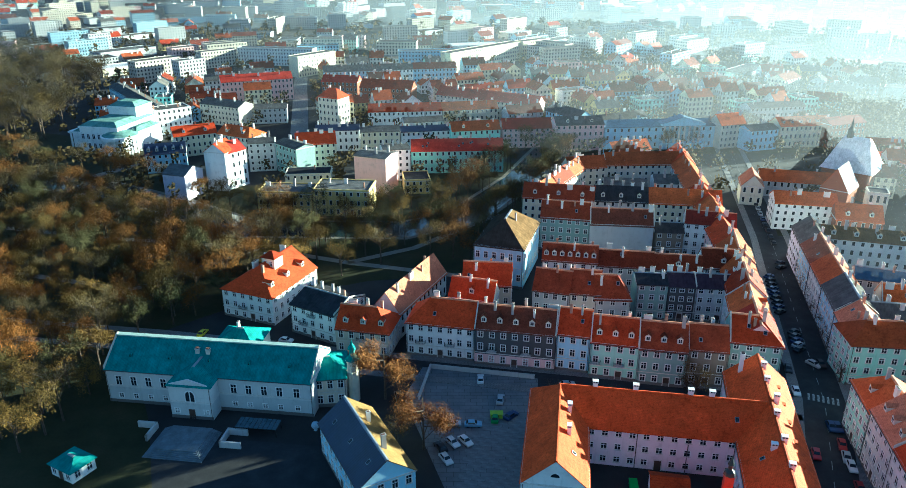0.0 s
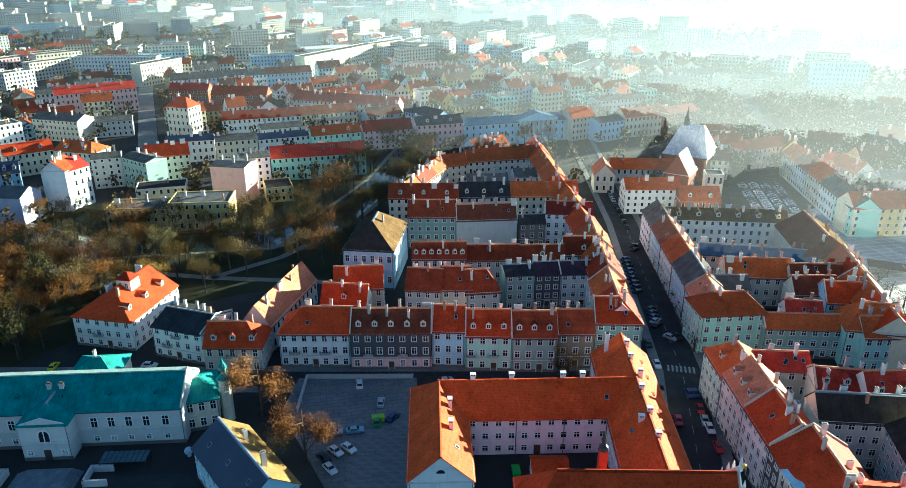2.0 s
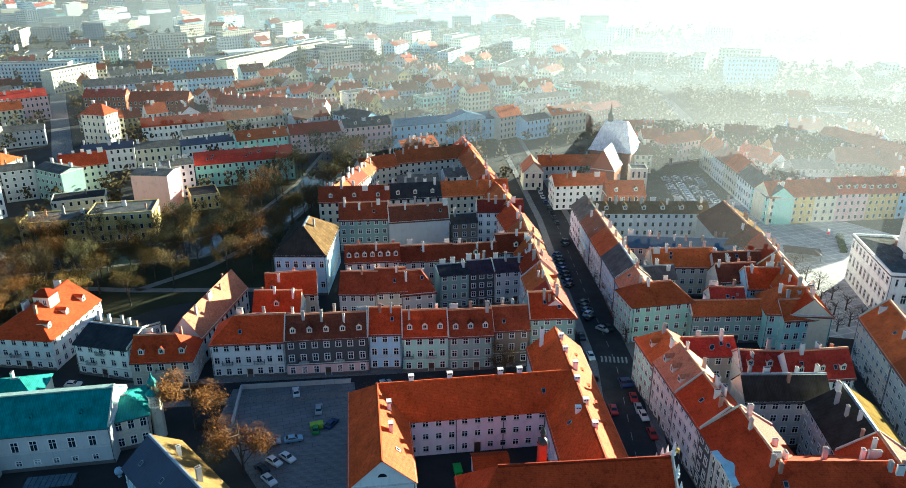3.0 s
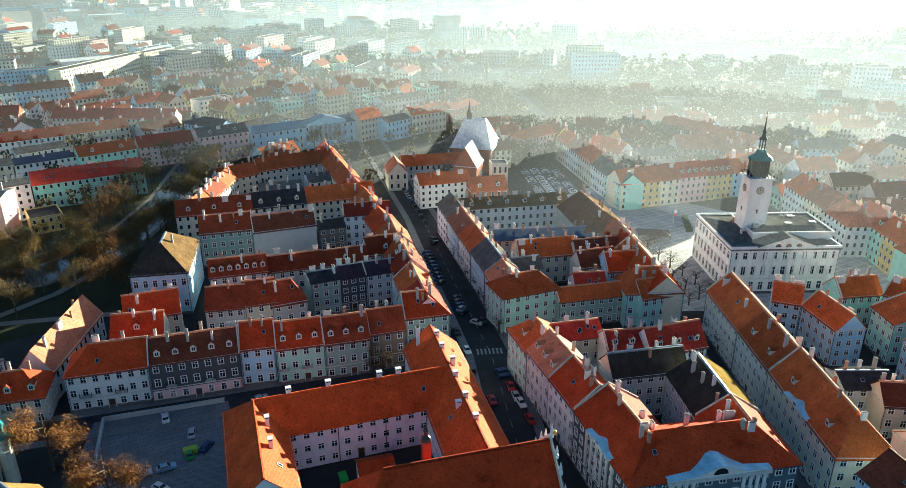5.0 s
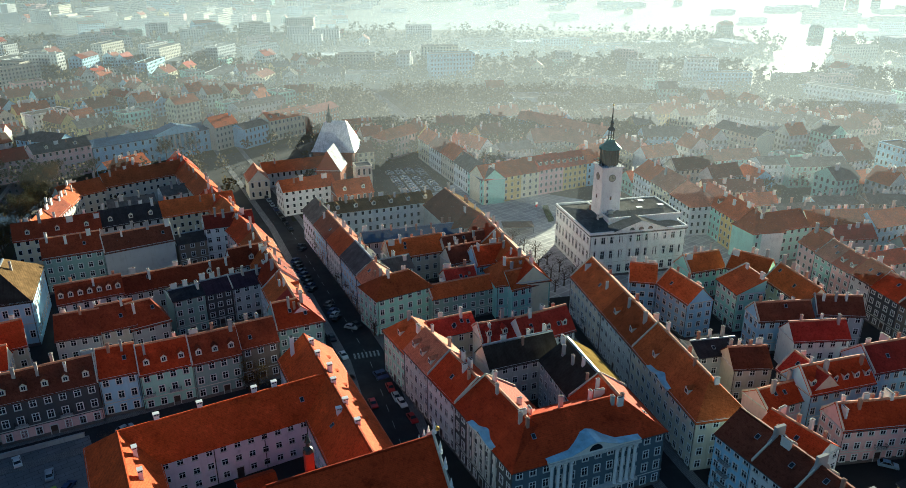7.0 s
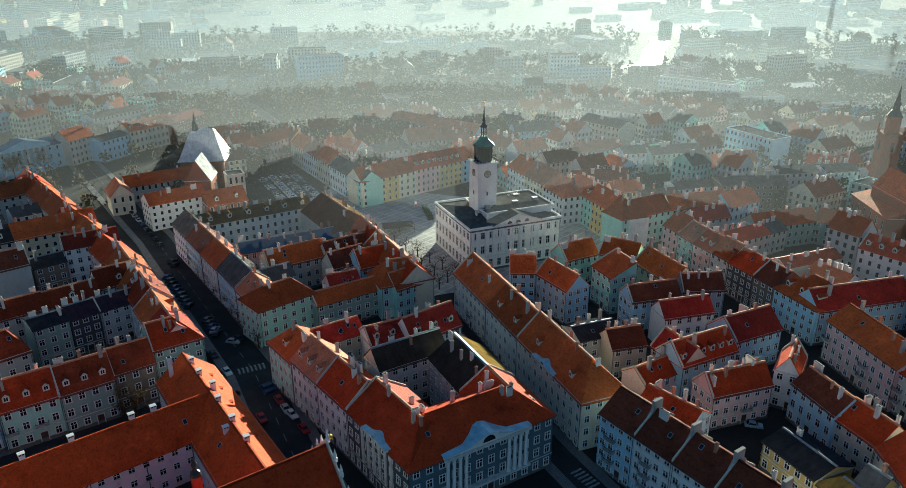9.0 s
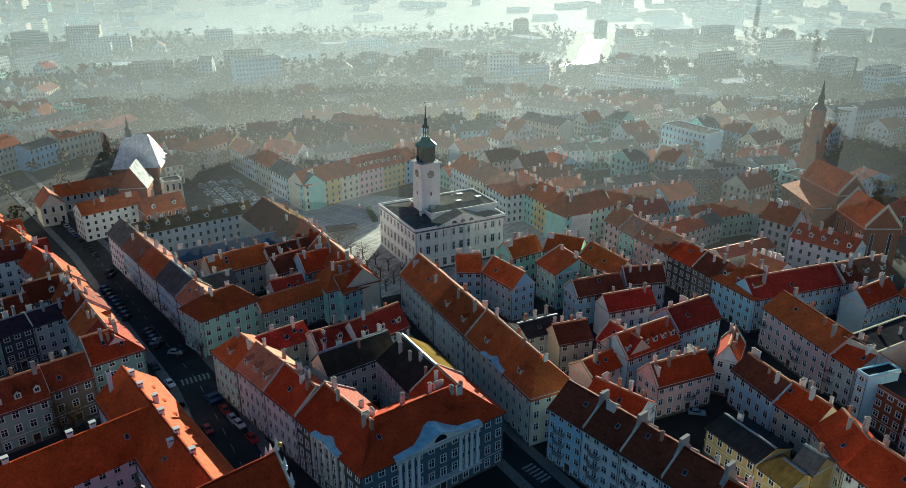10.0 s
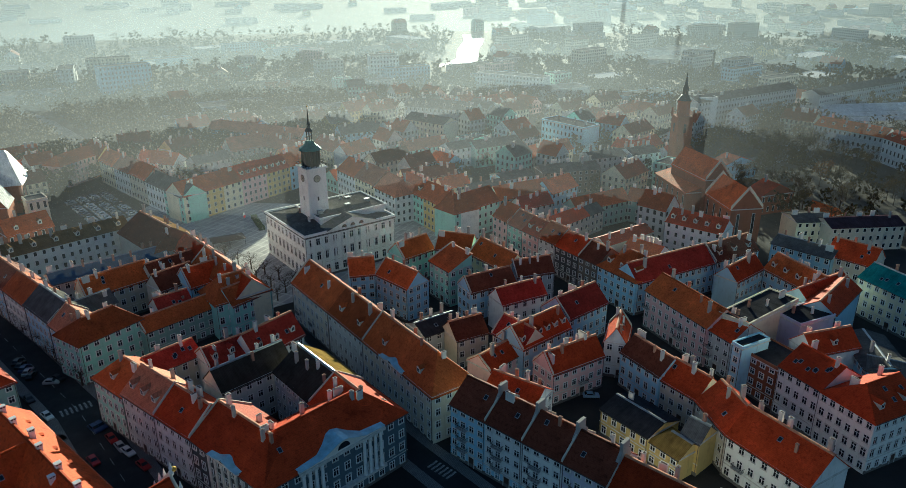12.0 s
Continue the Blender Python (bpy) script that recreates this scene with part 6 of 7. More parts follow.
for x in (-4.9, 5.1):
    for y in (-3.8, -0.2):
        bm = bmesh.new()
        box(bm, x - 0.08, y - 0.08, 0, x + 0.08, y + 0.08, 2.3)
        part("post", bm, IRON, canopy)

# ---------------------------------------------------------------- church towers
BRICK = plaster(WALLS["brick"])
ch = tagged(empty("church_tower", 384.0, 68.0, 0, 35), "dark red brick church tower with slender spire", "tower")
bm = bmesh.new()
box(bm, -4.2, -4.2, 0, 4.2, 4.2, 30, 0, 0.2)
box(bm, -4.4, -4.4, 29.5, 4.4, 4.4, 30.4)
for x in (-4.0, 4.0):
    for y in (-4.0, 4.0):
        box(bm, x - 0.5, y - 0.5, 30.4, x + 0.5, y + 0.5, 34.0, 0, 0.3)
part("shaft", bm, BRICK, ch)
bm = bmesh.new()
lathe(bm, [(3.4, 30.4), (3.3, 37.5), (3.7, 37.7), (3.7, 38.2)], 8)
part("octagon", bm, BRICK, ch)
bm = bmesh.new()
lathe(bm, [(3.5, 38.2), (2.2, 40.5), (1.5, 41.2), (1.5, 43.5), (1.8, 43.7), (0.9, 46.0), (0.12, 52.0)], 8)
part("spire", bm, DARKTIN, ch)
for turn in range(4):
    bm = bmesh.new()
    box(bm, -0.7, -0.06, -2.2, 0.7, 0, 2.2)
    part("louvre", bm, IRON, ch).matrix_basis = pose(0, 0, 24.5) @ pose(0, 0, 0, 0, 0, 90 * turn) @ pose(0, -4.07, 0)
friary = tagged(empty("friary_church", 186.0, 329.0, 0, -42), "brick friary church under a steep white tin roof with flared eaves", "church")
bm = bmesh.new()
box(bm, -10.4, -9.8, 0, 10.4, 9.8, 13.2)
part("wall", bm, BRICK, friary)
bm = bmesh.new()
rings = [[bm.verts.new((sx * x, sy * y, z)) for sx, sy in ((-1, -1), (1, -1), (1, 1), (-1, 1))] for x, y, z in ((11.4, 10.8, 12.8), (10.3, 9.4, 14.6), (8.8, 7.0, 18.4), (7.2, 4.2, 22.4), (6.0, 1.6, 25.6), (5.2, 0.05, 26.8))]
for lo, hi in zip(rings, rings[1:]):
    for k in range(4):
        j = (k + 1) % 4
        bm.faces.new((lo[k], lo[j], hi[j], hi[k]))
bm.faces.new(rings[-1])
part("roof", bm, sheet_metal((0.86, 0.86, 0.86), 0.4), friary)
for y in (-6.0, 0.0, 6.0):
    bm = bmesh.new()
    box(bm, -0.7, -0.04, -2.5, 0.7, 0.04, 2.5)
    part("tall_window", bm, GLASS, friary).matrix_basis = pose(10.43, y, 7.5, 0, 0, 90)
tu = tagged(empty("ridge_turret", 183.5, 331.2, 0), "small dark ridge turret on the white church roof", "turret")
bm = bmesh.new()
lathe(bm, [(1.6, 26.0), (1.3, 29.2), (1.7, 29.4), (0.9, 30.6), (0.5, 31.5), (0.5, 32.6), (0.06, 35.5)], 8)
part("lantern", bm, DARKTIN, tu)
# roof turret and gable finials of the college church
tu = tagged(empty("roof_turret", 49.5, 105.5, 0, -12), "small red tin ridge turret with dark onion cap", "turret")
bm = bmesh.new()
box(bm, -0.8, -0.8, 15, 0.8, 0.8, 21.6)
part("shaft", bm, plain("red_tin", (0.3, 0.03, 0.02), 0.5), tu)
bm = bmesh.new()
lathe(bm, [(1.1, 21.6), (0.9, 22.3), (0.4, 22.8), (0.4, 23.6), (0.6, 23.8), (0.05, 25.4)], 8)
part("cap", bm, DARKTIN, tu)
for v, z in ((0.4, 12.6), (3.0, 15.8), (5.2, 18.0), (8.0, 20.9), (10.8, 18.0), (13.0, 15.8), (15.6, 12.6)):
    bm = bmesh.new()
    lathe(bm, [(0.5, 0), (0.5, 0.7), (0.25, 0.9), (0.35, 1.4), (0.22, 2.0), (0.05, 2.9)], 8)
    part("finial", bm, FRAME, college_church, "white stone gable finial").matrix_basis = pose(40.3, v, z)
bm = bmesh.new()
bmesh.ops.create_icosphere(bm, subdivisions=2, radius=0.55, matrix=Matrix.Translation((40.9, 8.0, 21.8)))
part("gilt_ball", bm, GILT, college_church)
# a cylinder chimney mast far off
mast = tagged(empty("factory_chimney", 1150.0, 330.0, 0), "tall thin factory chimney in the haze", "chimney")
bm = bmesh.new()
lathe(bm, [(3.5, 0), (2.6, 60), (2.0, 120), (2.2, 120.2), (2.2, 122)], 12)
part("stack", bm, plaster(WALLS["grey"]), mast)

# ---------------------------------------------------------------- theatre across the river
th = tagged(empty("theatre", -212.0, 398.0, 0, -12), "white theatre with columned porches and green copper roofs", "theatre")
TAKEN.append((-203.0, 422.0, 0.978, -0.208, 26.0, 32.0))
TEAL = sheet_metal((0.2, 0.34, 0.3), 0.6)
for nm, a in (("hall", (0, 8, 24, 44, 14)), ("stage_house", (4, 30, 22, 46, 21)), ("foyer", (-10, 14, 0, 34, 9)), ("side_wing", (24, 16, 30, 40, 10))):
    bm = bmesh.new()
    box(bm, a[0], a[1], 0, a[2], a[3], a[4])
    box(bm, a[0] - 0.4, a[1] - 0.4, a[4] - 0.5, a[2] + 0.4, a[3] + 0.4, a[4] + 0.3)
    part(nm, bm, WHITE, th)
    bm = bmesh.new()
    box(bm, a[0], a[1], a[4] + 0.3, a[2], a[3], a[4] + 2.6, 0, 4.0)
    part("roof", bm, TEAL, th)
bm = bmesh.new()
lathe(bm, [(10.5, 8.6), (10.5, 10.0), (9.5, 10.3)], 24, 24, 10)
lathe(bm, [(8.0, 0), (8.0, 8.8)], 24, 24, 10)
part("rotunda", bm, WHITE, th, "round white columned porch")
bm = bmesh.new()
lathe(bm, [(9.8, 10.2), (6.0, 11.6), (0.5, 12.4)], 24, 24, 10)
part("rotunda_roof", bm, TEAL, th)
bm = bmesh.new()
lathe(bm, [(0.6, 0.0), (0.5, 8.7)], 8)
col = mesh_of("column", bm, WHITE)
for k in range(11):
    a = math.pi * (1.0 + k / 7)
    piece("column", col, th, pose(24 + 9.7 * math.cos(a), 10 + 9.7 * math.sin(a), 0))
for k in range(5):
    piece("column", col, th, pose(-12.0, 15 + k * 4.5, 0))
bm = bmesh.new()
box(bm, -13, 14, 8.2, -10, 34, 9.3)
part("porch_beam", bm, WHITE, th)
for k in range(4):
    for i in range(2):
        piece("window", window_mesh(1.6, 2.6), th, pose(1.6 + k * 3.4, 7.95, 3.4 + 5.2 * i))
for k in range(8):
    piece("window", window_mesh(1.6, 2.6), th, pose(-0.05, 36 - k * 3.4 + 6, 5.5, 0, 0, -90))
# courthouse portico
bm = bmesh.new()
lathe(bm, [(0.75, 0.0), (0.6, 9.2), (0.8, 9.4), (0.8, 9.8)], 8)
col = mesh_of("column", bm, STONE)
for k in range(8):
    piece("column", col, courthouse, pose(34.0 + k * 2.9, -2.0, 3.6))
bm = bmesh.new()
box(bm, 32.0, -3.0, 13.4, 57.0, 0.0, 14.6)
box(bm, 32.0, -3.0, 0.0, 57.0, 0.0, 3.6)
face(bm, ((32, -3.0, 14.6), (57, -3.0, 14.6), (44.5, -3.0, 18.4)))
part("portico", bm, plaster(WALLS["blue"]), courthouse)
bm = bmesh.new()
for s in (-1, 1):
    face(bm, ((44.5, -3.2, 18.5), (44.5 + s * 13, -3.2, 14.6), (44.5 + s * 13, 5, 14.6), (44.5, 5, 18.5)))
part("portico_roof", bm, roof_mat("blue"), courthouse)

# ---------------------------------------------------------------- walls, kiosks and small things
wall_t = tagged(empty("retaining_wall", 0, 0, 0), "low pale concrete wall round the car park", "wall")
for (ax, ay), (bx, by) in (((-9.0, 160.0), (-6.3, 175.4)), ((-6.3, 175.4), (22.1, 170.0))):
    bm = bmesh.new()
    ln = math.hypot(bx - ax, by - ay)
    box(bm, 0, -0.2, 0, ln, 0.2, 1.1)
    box(bm, -0.1, -0.28, 1.1, ln + 0.1, 0.28, 1.25)
    part("wall_run", bm, plaster((0.45, 0.45, 0.44)), wall_t).matrix_basis = pose(ax, ay, 0, 0, 0, math.degrees(math.atan2(by - ay, bx - ax)))
bm = bmesh.new()
box(bm, -1.5, -0.8, 0.2, 1.5, 0.8, 1.5, 0, 0.1)
box(bm, -1.6, -0.9, 1.5, 1.6, 0.9, 1.65)
for x in (-1.2, 1.2):
    box(bm, x - 0.1, -0.7, 0, x + 0.1, 0.7, 0.2)
green = mesh_of("container", bm, plain("green_plastic", (0.03, 0.35, 0.04), 0.5, 0, 0.2))
bm = bmesh.new()
box(bm, -1.5, -0.8, 0.2, 1.5, 0.8, 1.3, 0, 0.1)
box(bm, -1.6, -0.9, 1.3, 1.6, 0.9, 1.42)
lime = mesh_of("container", bm, plain("lime_plastic", (0.35, 0.5, 0.02), 0.5, 0, 0.2))
for me, x, y, rz, lab in ((green, 39.0, 126.5, 84, "bright green waste container in the college yard"), (lime, 10.8, 152.5, 0, "lime yellow waste container on the car park")):
    tagged(new("waste_container", me), lab, "container").matrix_basis = pose(x, y, 0.04, 0, 0, rz)
flag = tagged(empty("flagpole", 214.5, 211.0, 0.05), "red and white flag on a thin pole in the square", "flagpole")
bm = bmesh.new()
tube(bm, (0, 0, 0), (0, 0, 9.0), 0.09, 0.06, 8)
part("pole", bm, ZINC, flag)
for z, c, nm in ((6.6, (0.75, 0.75, 0.75), "flag_white"), (5.4, (0.6, 0.02, 0.04), "flag_red")):
    bm = bmesh.new()
    for k in range(6):
        x0, x1 = 0.1 + k * 0.22, 0.32 + k * 0.22
        y0, y1 = 0.12 * math.sin(k * 1.3), 0.12 * math.sin((k + 1) * 1.3)
        face(bm, ((x0, y0, z), (x1, y1, z), (x1, y1, z + 1.2), (x0, y0, z + 1.2)))
    part(nm, bm, plain(nm, c, 0.8, 0, 0.1), flag)
for k in range(5):
    hd = tagged(empty("hedge_block", 218.5 + k * 2.2, 205.5 + k * 2.9, 0.05, 53), "clipped green hedge on the square", "hedge", "hedges on the square")
    bm = bmesh.new()
    rng = random.Random(k)
    for i in range(220):
        c = Vector((rng.uniform(-1.5, 1.5), rng.uniform(-1.2, 1.2), rng.uniform(0.1, 1.6)))
        d = Vector((rng.gauss(0, 1), rng.gauss(0, 1), rng.gauss(0, 1))).normalized() * 0.3
        e = d.orthogonal().normalized() * 0.25
        face(bm, (c - d, c + e, c + d, c - e))
    part("leaves", bm, leafy((0.05, 0.1, 0.03)), hd)

# ---------------------------------------------------------------- cars
def car_parts(colour):
    paint = plain("car_paint", colour, 0.3, 0.1, 0.08)
    rubber = plain("tyre", (0.02, 0.02, 0.02), 0.9)
    body = bmesh.new()
    side = [(-2.15, 0.3), (2.1, 0.3), (2.15, 0.65), (1.9, 0.82), (0.9, 0.95), (-1.6, 1.0), (-2.1, 0.85)]
    cabin = [(-1.75, 0.97), (1.0, 0.94), (0.3, 1.45), (-1.2, 1.48)]
    for prof, w0, w1 in ((side, 0.88, 0.88), (cabin, 0.8, 0.62)):
        lo = min(z for _, z in prof)
        hi = max(z for _, z in prof)
        rows = [[body.verts.new((x, s * (w0 + (w1 - w0) * (z - lo) / (hi - lo)), z)) for x, z in prof] for s in (-1, 1)]
        body.faces.new(rows[0])
        body.faces.new(rows[1][::-1])
        for k in range(len(prof)):
            j = (k + 1) % len(prof)
            f = body.faces.new((rows[0][j], rows[0][k], rows[1][k], rows[1][j]))
    glass = bmesh.new()
    face(glass, ((0.97, -0.72, 0.99), (0.97, 0.72, 0.99), (0.36, 0.6, 1.43), (0.36, -0.6, 1.43)))
    face(glass, ((-1.72, 0.7, 1.02), (-1.72, -0.7, 1.02), (-1.26, -0.6, 1.45), (-1.26, 0.6, 1.45)))
    for s in (-1, 1):
        face(glass, ((-1.45, s * 0.805, 1.04), (0.75, s * 0.805, 1.02), (0.22, s * 0.66, 1.4), (-1.1, s * 0.66, 1.42)))
    wheel = bmesh.new()
    tube(wheel, (0, -0.11, 0), (0, 0.11, 0), 0.32, 0.32, 12)
    return mesh_of("body", body, paint), mesh_of("car_glass", glass, GLASS), mesh_of("wheel", wheel, rubber)


CAR_COLOURS = {"white": (0.7, 0.7, 0.7), "silver": (0.4, 0.42, 0.44), "black": (0.015, 0.015, 0.018), "dark blue": (0.02, 0.04, 0.12), "red": (0.35, 0.02, 0.02), "green": (0.05, 0.25, 0.05), "pale blue": (0.25, 0.4, 0.55), "yellow": (0.6, 0.55, 0.02)}
CARS = {}


def car(colour, x, y, rz, z=0.05, where="on the street", wheels=True):
    m = pose(x, y, z, 0, 0, rz)
    key = (colour, wheels)
    if key not in CARS:
        body, glass, wheel = car_parts(CAR_COLOURS[colour])
        top = empty("car", x, y, z, rz)
        piece("body", body, top, pose(0, 0, 0 if wheels else -0.25))
        piece("window_glass", glass, top, pose(0, 0, 0.01 if wheels else -0.24))
        for wx in (-1.35, 1.35):
            for wy in (-0.8, 0.8):
                if wheels:
                    piece("wheel", wheel, top, pose(wx, wy, 0.32))
        CARS[key] = top
    else:
        top = copy_thing(CARS[key], m)
    return tagged(top, f"{colour} passenger car parked {where}", "car", "parked cars")


rng = random.Random(11)
car("white", 7.4, 169.0, 88)
car("silver", 12.2, 159.5, 80)
car("green", 10.4, 151.6, 84)
car("dark blue", 14.4, 152.5, 48)
car("silver", -0.2, 149.2, -0)
car("pale blue", 4.9, 149.0, -0)
car("white", -0.2, 142.0, -55)
car("white", 2.9, 142.5, -55)
car("white", -1.7, 136.0, -62)
car("black", -3.0, 140.3, 119)
car("silver", 30.5, 166.4, 8)
car("white", -49.6, 190.0, -14)
car("yellow", -75.8, 194.5, 80)
car("black", -14.2, 160.9, -77)
car("white", 90.1, 163.0, -102)
car("white", 89.7, 133.2, -102)
car("dark blue", 93.5, 147.6, -97)
car("black", 92.7, 174.0, -106)
car("silver", 100.8, 176.3, -59)
car("red", 83.7, 137.5, -107)
car("silver", 90.1, 136.2, -109)
car("dark blue", 92.1, 147.8, -100)
car("red", 91.3, 140.8, -109)
car("red", 87.9, 126.0, -103)
car("black", 102.8, 176.4, -90)
car("pale blue", 162.2, 43.8, -63)
car("white", 77.3, 117.5, -111)
car("dark blue", 82.7, 110.0, -95)
# rows of parked cars along the main street and on the car park by the friary
for (ax, ay), (bx, by), n, off in (((104.0, 206.0), (112.0, 236.0), 9, 0.0), ((100.0, 183.0), (103.5, 196.0), 5, 0.0), ((129.0, 262.0), (143.0, 322.0), 9, 4.2), ((118.0, 240.0), (121.0, 248.0), 2, 0)):
    for k in range(n):
        f = (k + 0.5) / n
        car(rng.choice(["black", "black", "black", "black", "dark blue", "silver"]), ax + (bx - ax) * f - off, ay + (by - ay) * f, 35 if n != 9 or off == 0 else 76)
for row in range(4):
    for k in range(15):
        if rng.random() < 0.92:
            x, y = 190.0 + row * 5.6 + k * 1.05, 270.5 + k * 2.75 - row * 0.5
            car(rng.choice(["white", "silver", "white", "black", "dark blue", "silver"]), x, y, -15, 0.06, "on the crowded car park", False)

for k in range(26):
    f, side = rng.random(), rng.choice((-1, 1))
    car(rng.choice(["white", "silver", "black", "red", "dark blue"]), 400 + 150 * f + side * 3.6, 46 - 73 * f + side * 7.6, -26, 0.08, "along the far street", False)

# ---------------------------------------------------------------- trees
def tree_meshes(seed, height, spread, colour, leaves, size, clear=0.35):
    """A tapered trunk with limbs and boughs, and a loose crown of small clumps round their ends."""
    r = random.Random(seed)
    wood, crown = bmesh.new(), bmesh.new()
    tips = []
    base = Vector((0, 0, 0))
    th = height * clear
    tube(wood, base, (0, 0, th), 0.28, 0.2, 6, 0, False)
    tube(wood, (0, 0, th), (r.uniform(-0.4, 0.4), r.uniform(-0.4, 0.4), height * 0.8), 0.2, 0.05, 5, 0, False)
    for k in range(8):
        z = th * r.uniform(0.75, 1.0) + height * (0.7 - clear) * r.random()
        a = 2 * math.pi * (k + r.random() * 0.7) / 8
        d = Vector((math.cos(a), math.sin(a), r.uniform(0.5, 1.3) if clear > 0.2 else r.uniform(0.1, 0.8))).normalized()
        p0 = Vector((0, 0, z))
        p1 = p0 + d * spread * r.uniform(0.5, 0.75)
        tube(wood, p0, p1, 0.12, 0.06, 4, 0, False)
        for i in range(4):
            e = (d + Vector((r.gauss(0, 0.6), r.gauss(0, 0.6), r.gauss(0.25, 0.4)))).normalized()
            p2 = p1 + e * spread * r.uniform(0.3, 0.55)
            tube(wood, p1, p2, 0.05, 0.015, 3, 0, False)
            tips += [p1.lerp(p2, 0.4), p2]
            for j in range(3):
                g = (e + Vector((r.gauss(0, 0.7), r.gauss(0, 0.7), r.gauss(0.2, 0.5)))).normalized()
                p3 = p2 + g * spread * r.uniform(0.12, 0.28)
                tube(wood, p2, p3, 0.025, 0.01, 3, 0, False)
                tips.append(p3)
    verts = []
    for k in range(leaves):
        c = r.choice(tips) + Vector((r.gauss(0, 0.6), r.gauss(0, 0.6), r.gauss(0.1, 0.6)))
        d = Vector((r.gauss(0, 1), r.gauss(0, 1), r.gauss(0.5, 1))).normalized() * size * r.uniform(0.6, 1.4)
        e = d.orthogonal().normalized() * size * r.uniform(0.2, 0.55)
        verts += [c - d, c + e, c + d]
    for k in range(0, len(verts), 3):
        face(crown, verts[k : k + 3])
    return mesh_of("trunk", wood, bark((0.07, 0.05, 0.035))), mesh_of("crown", crown, leafy(colour))


TREE_KINDS = [
    (14, 5.0, (0.19, 0.085, 0.016), 3000, 0.3, "rusty brown autumn tree with thinning leaves"),
    (12, 4.4, (0.13, 0.085, 0.02), 2600, 0.29, "olive brown autumn tree with sparse crown"),
    (15, 5.4, (0.1, 0.075, 0.03), 1700, 0.3, "nearly bare dark brown tree"),
    (10, 4.0, (0.22, 0.135, 0.03), 2200, 0.3, "ochre leaved young park tree"),
    (13, 4.8, (0.085, 0.08, 0.03), 2300, 0.32, "dull green tree with thin crown"),
    (6, 2.2, (0.1, 0.075, 0.05), 260, 0.22, "small bare street tree"),
    (13, 4.0, (0.26, 0.12, 0.032), 12000, 0.27, "tall orange leaved autumn tree beside the car park"),
]
TREES = []
for k, (hgt, spread, colour, leaves, size, label) in enumerate(TREE_KINDS):
    TREES.append((*tree_meshes(k + 3, hgt, spread, colour, leaves, size, 0.15 if k == 6 else 0.35), label))


def tree(kind, x, y, s=1.0, turn=0.0, where=""):
    top = empty("tree", x, y, 0.04)
    top.matrix_basis = pose(x, y, 0.04, 0, 0, turn) @ Matrix.Scale(s, 4)
    piece("trunk", TREES[kind][0], top, Matrix())
    piece("crown", TREES[kind][1], top, Matrix())
    return tagged(top, TREES[kind][2] + where, "tree", "trees of the park")


def inside(x, y, poly):
    odd = False
    for (ax, ay), (bx, by) in zip(poly, poly[1:] + poly[:1]):
        if (ay > y) != (by > y) and x < (bx - ax) * (y - ay) / (by - ay) + ax:
            odd = not odd
    return odd


def near_line(x, y, pts, d):
    p = Vector((x, y))
    for a, b in zip(pts, pts[1:]):
        a, b = Vector(a), Vector(b)
        t = max(0.0, min(1.0, (p - a).dot(b - a) / (b - a).length_squared))
        if (p - a.lerp(b, t)).length < d:
            return True
    return False


def built(x, y, gap):
    for cx, cy, ca, sa, hl, hd in TAKEN:
        dx, dy = x - cx, y - cy
        if abs(dx * ca + dy * sa) < hl + gap and abs(-dx * sa + dy * ca) < hd + gap:
            return True
    return False


PARK = [(-118.0, 118.0), (-92.0, 150.0), (-100.0, 185.0), (-72.0, 214.0), (-30.0, 240.0), (6.0, 246.0), (18.0, 292.0), (45.0, 372.0), (20.0, 372.0), (-5.0, 312.0), (-60.0, 300.0), (-100.0, 315.0), (-150.0, 350.0), (-230.0, 385.0), (-330.0, 470.0), (-330.0, 200.0)]
spots = []
rng = random.Random(5)
for k in range(6000):
    x, y = rng.uniform(-330, 50), rng.uniform(118, 470)
    gap = 5.2 if y < 330 else 6.5
    if inside(x, y, PARK) and not near_line(x, y, RIVER, 11.0) and not built(x, y, 3.0) and all((x - a) ** 2 + (y - b) ** 2 > gap * gap for a, b in spots) and math.degrees(math.atan2(x, y)) > -38:
        if inside(x, y, [(-75.0, 214.0), (5.0, 240.0), (10.0, 275.0), (-60.0, 262.0)]) and rng.random() < 0.55:
            continue
        spots.append((x, y))
spots.sort(key=lambda p: p[0] ** 2 + p[1] ** 2)
WOOD = []
for i, (x, y) in enumerate(spots):
    k, s, turn = rng.choice([0, 0, 1, 1, 2, 3, 4]), rng.uniform(0.75, 1.2), rng.uniform(0, 360)
    if i < 150:
        tree(k, x, y, s, turn)
    else:
        for me in TREES[k][:2]:
            WOOD.append((me, pose(x, y, 0.04, 0, 0, turn) @ Matrix.Scale(s, 4)))
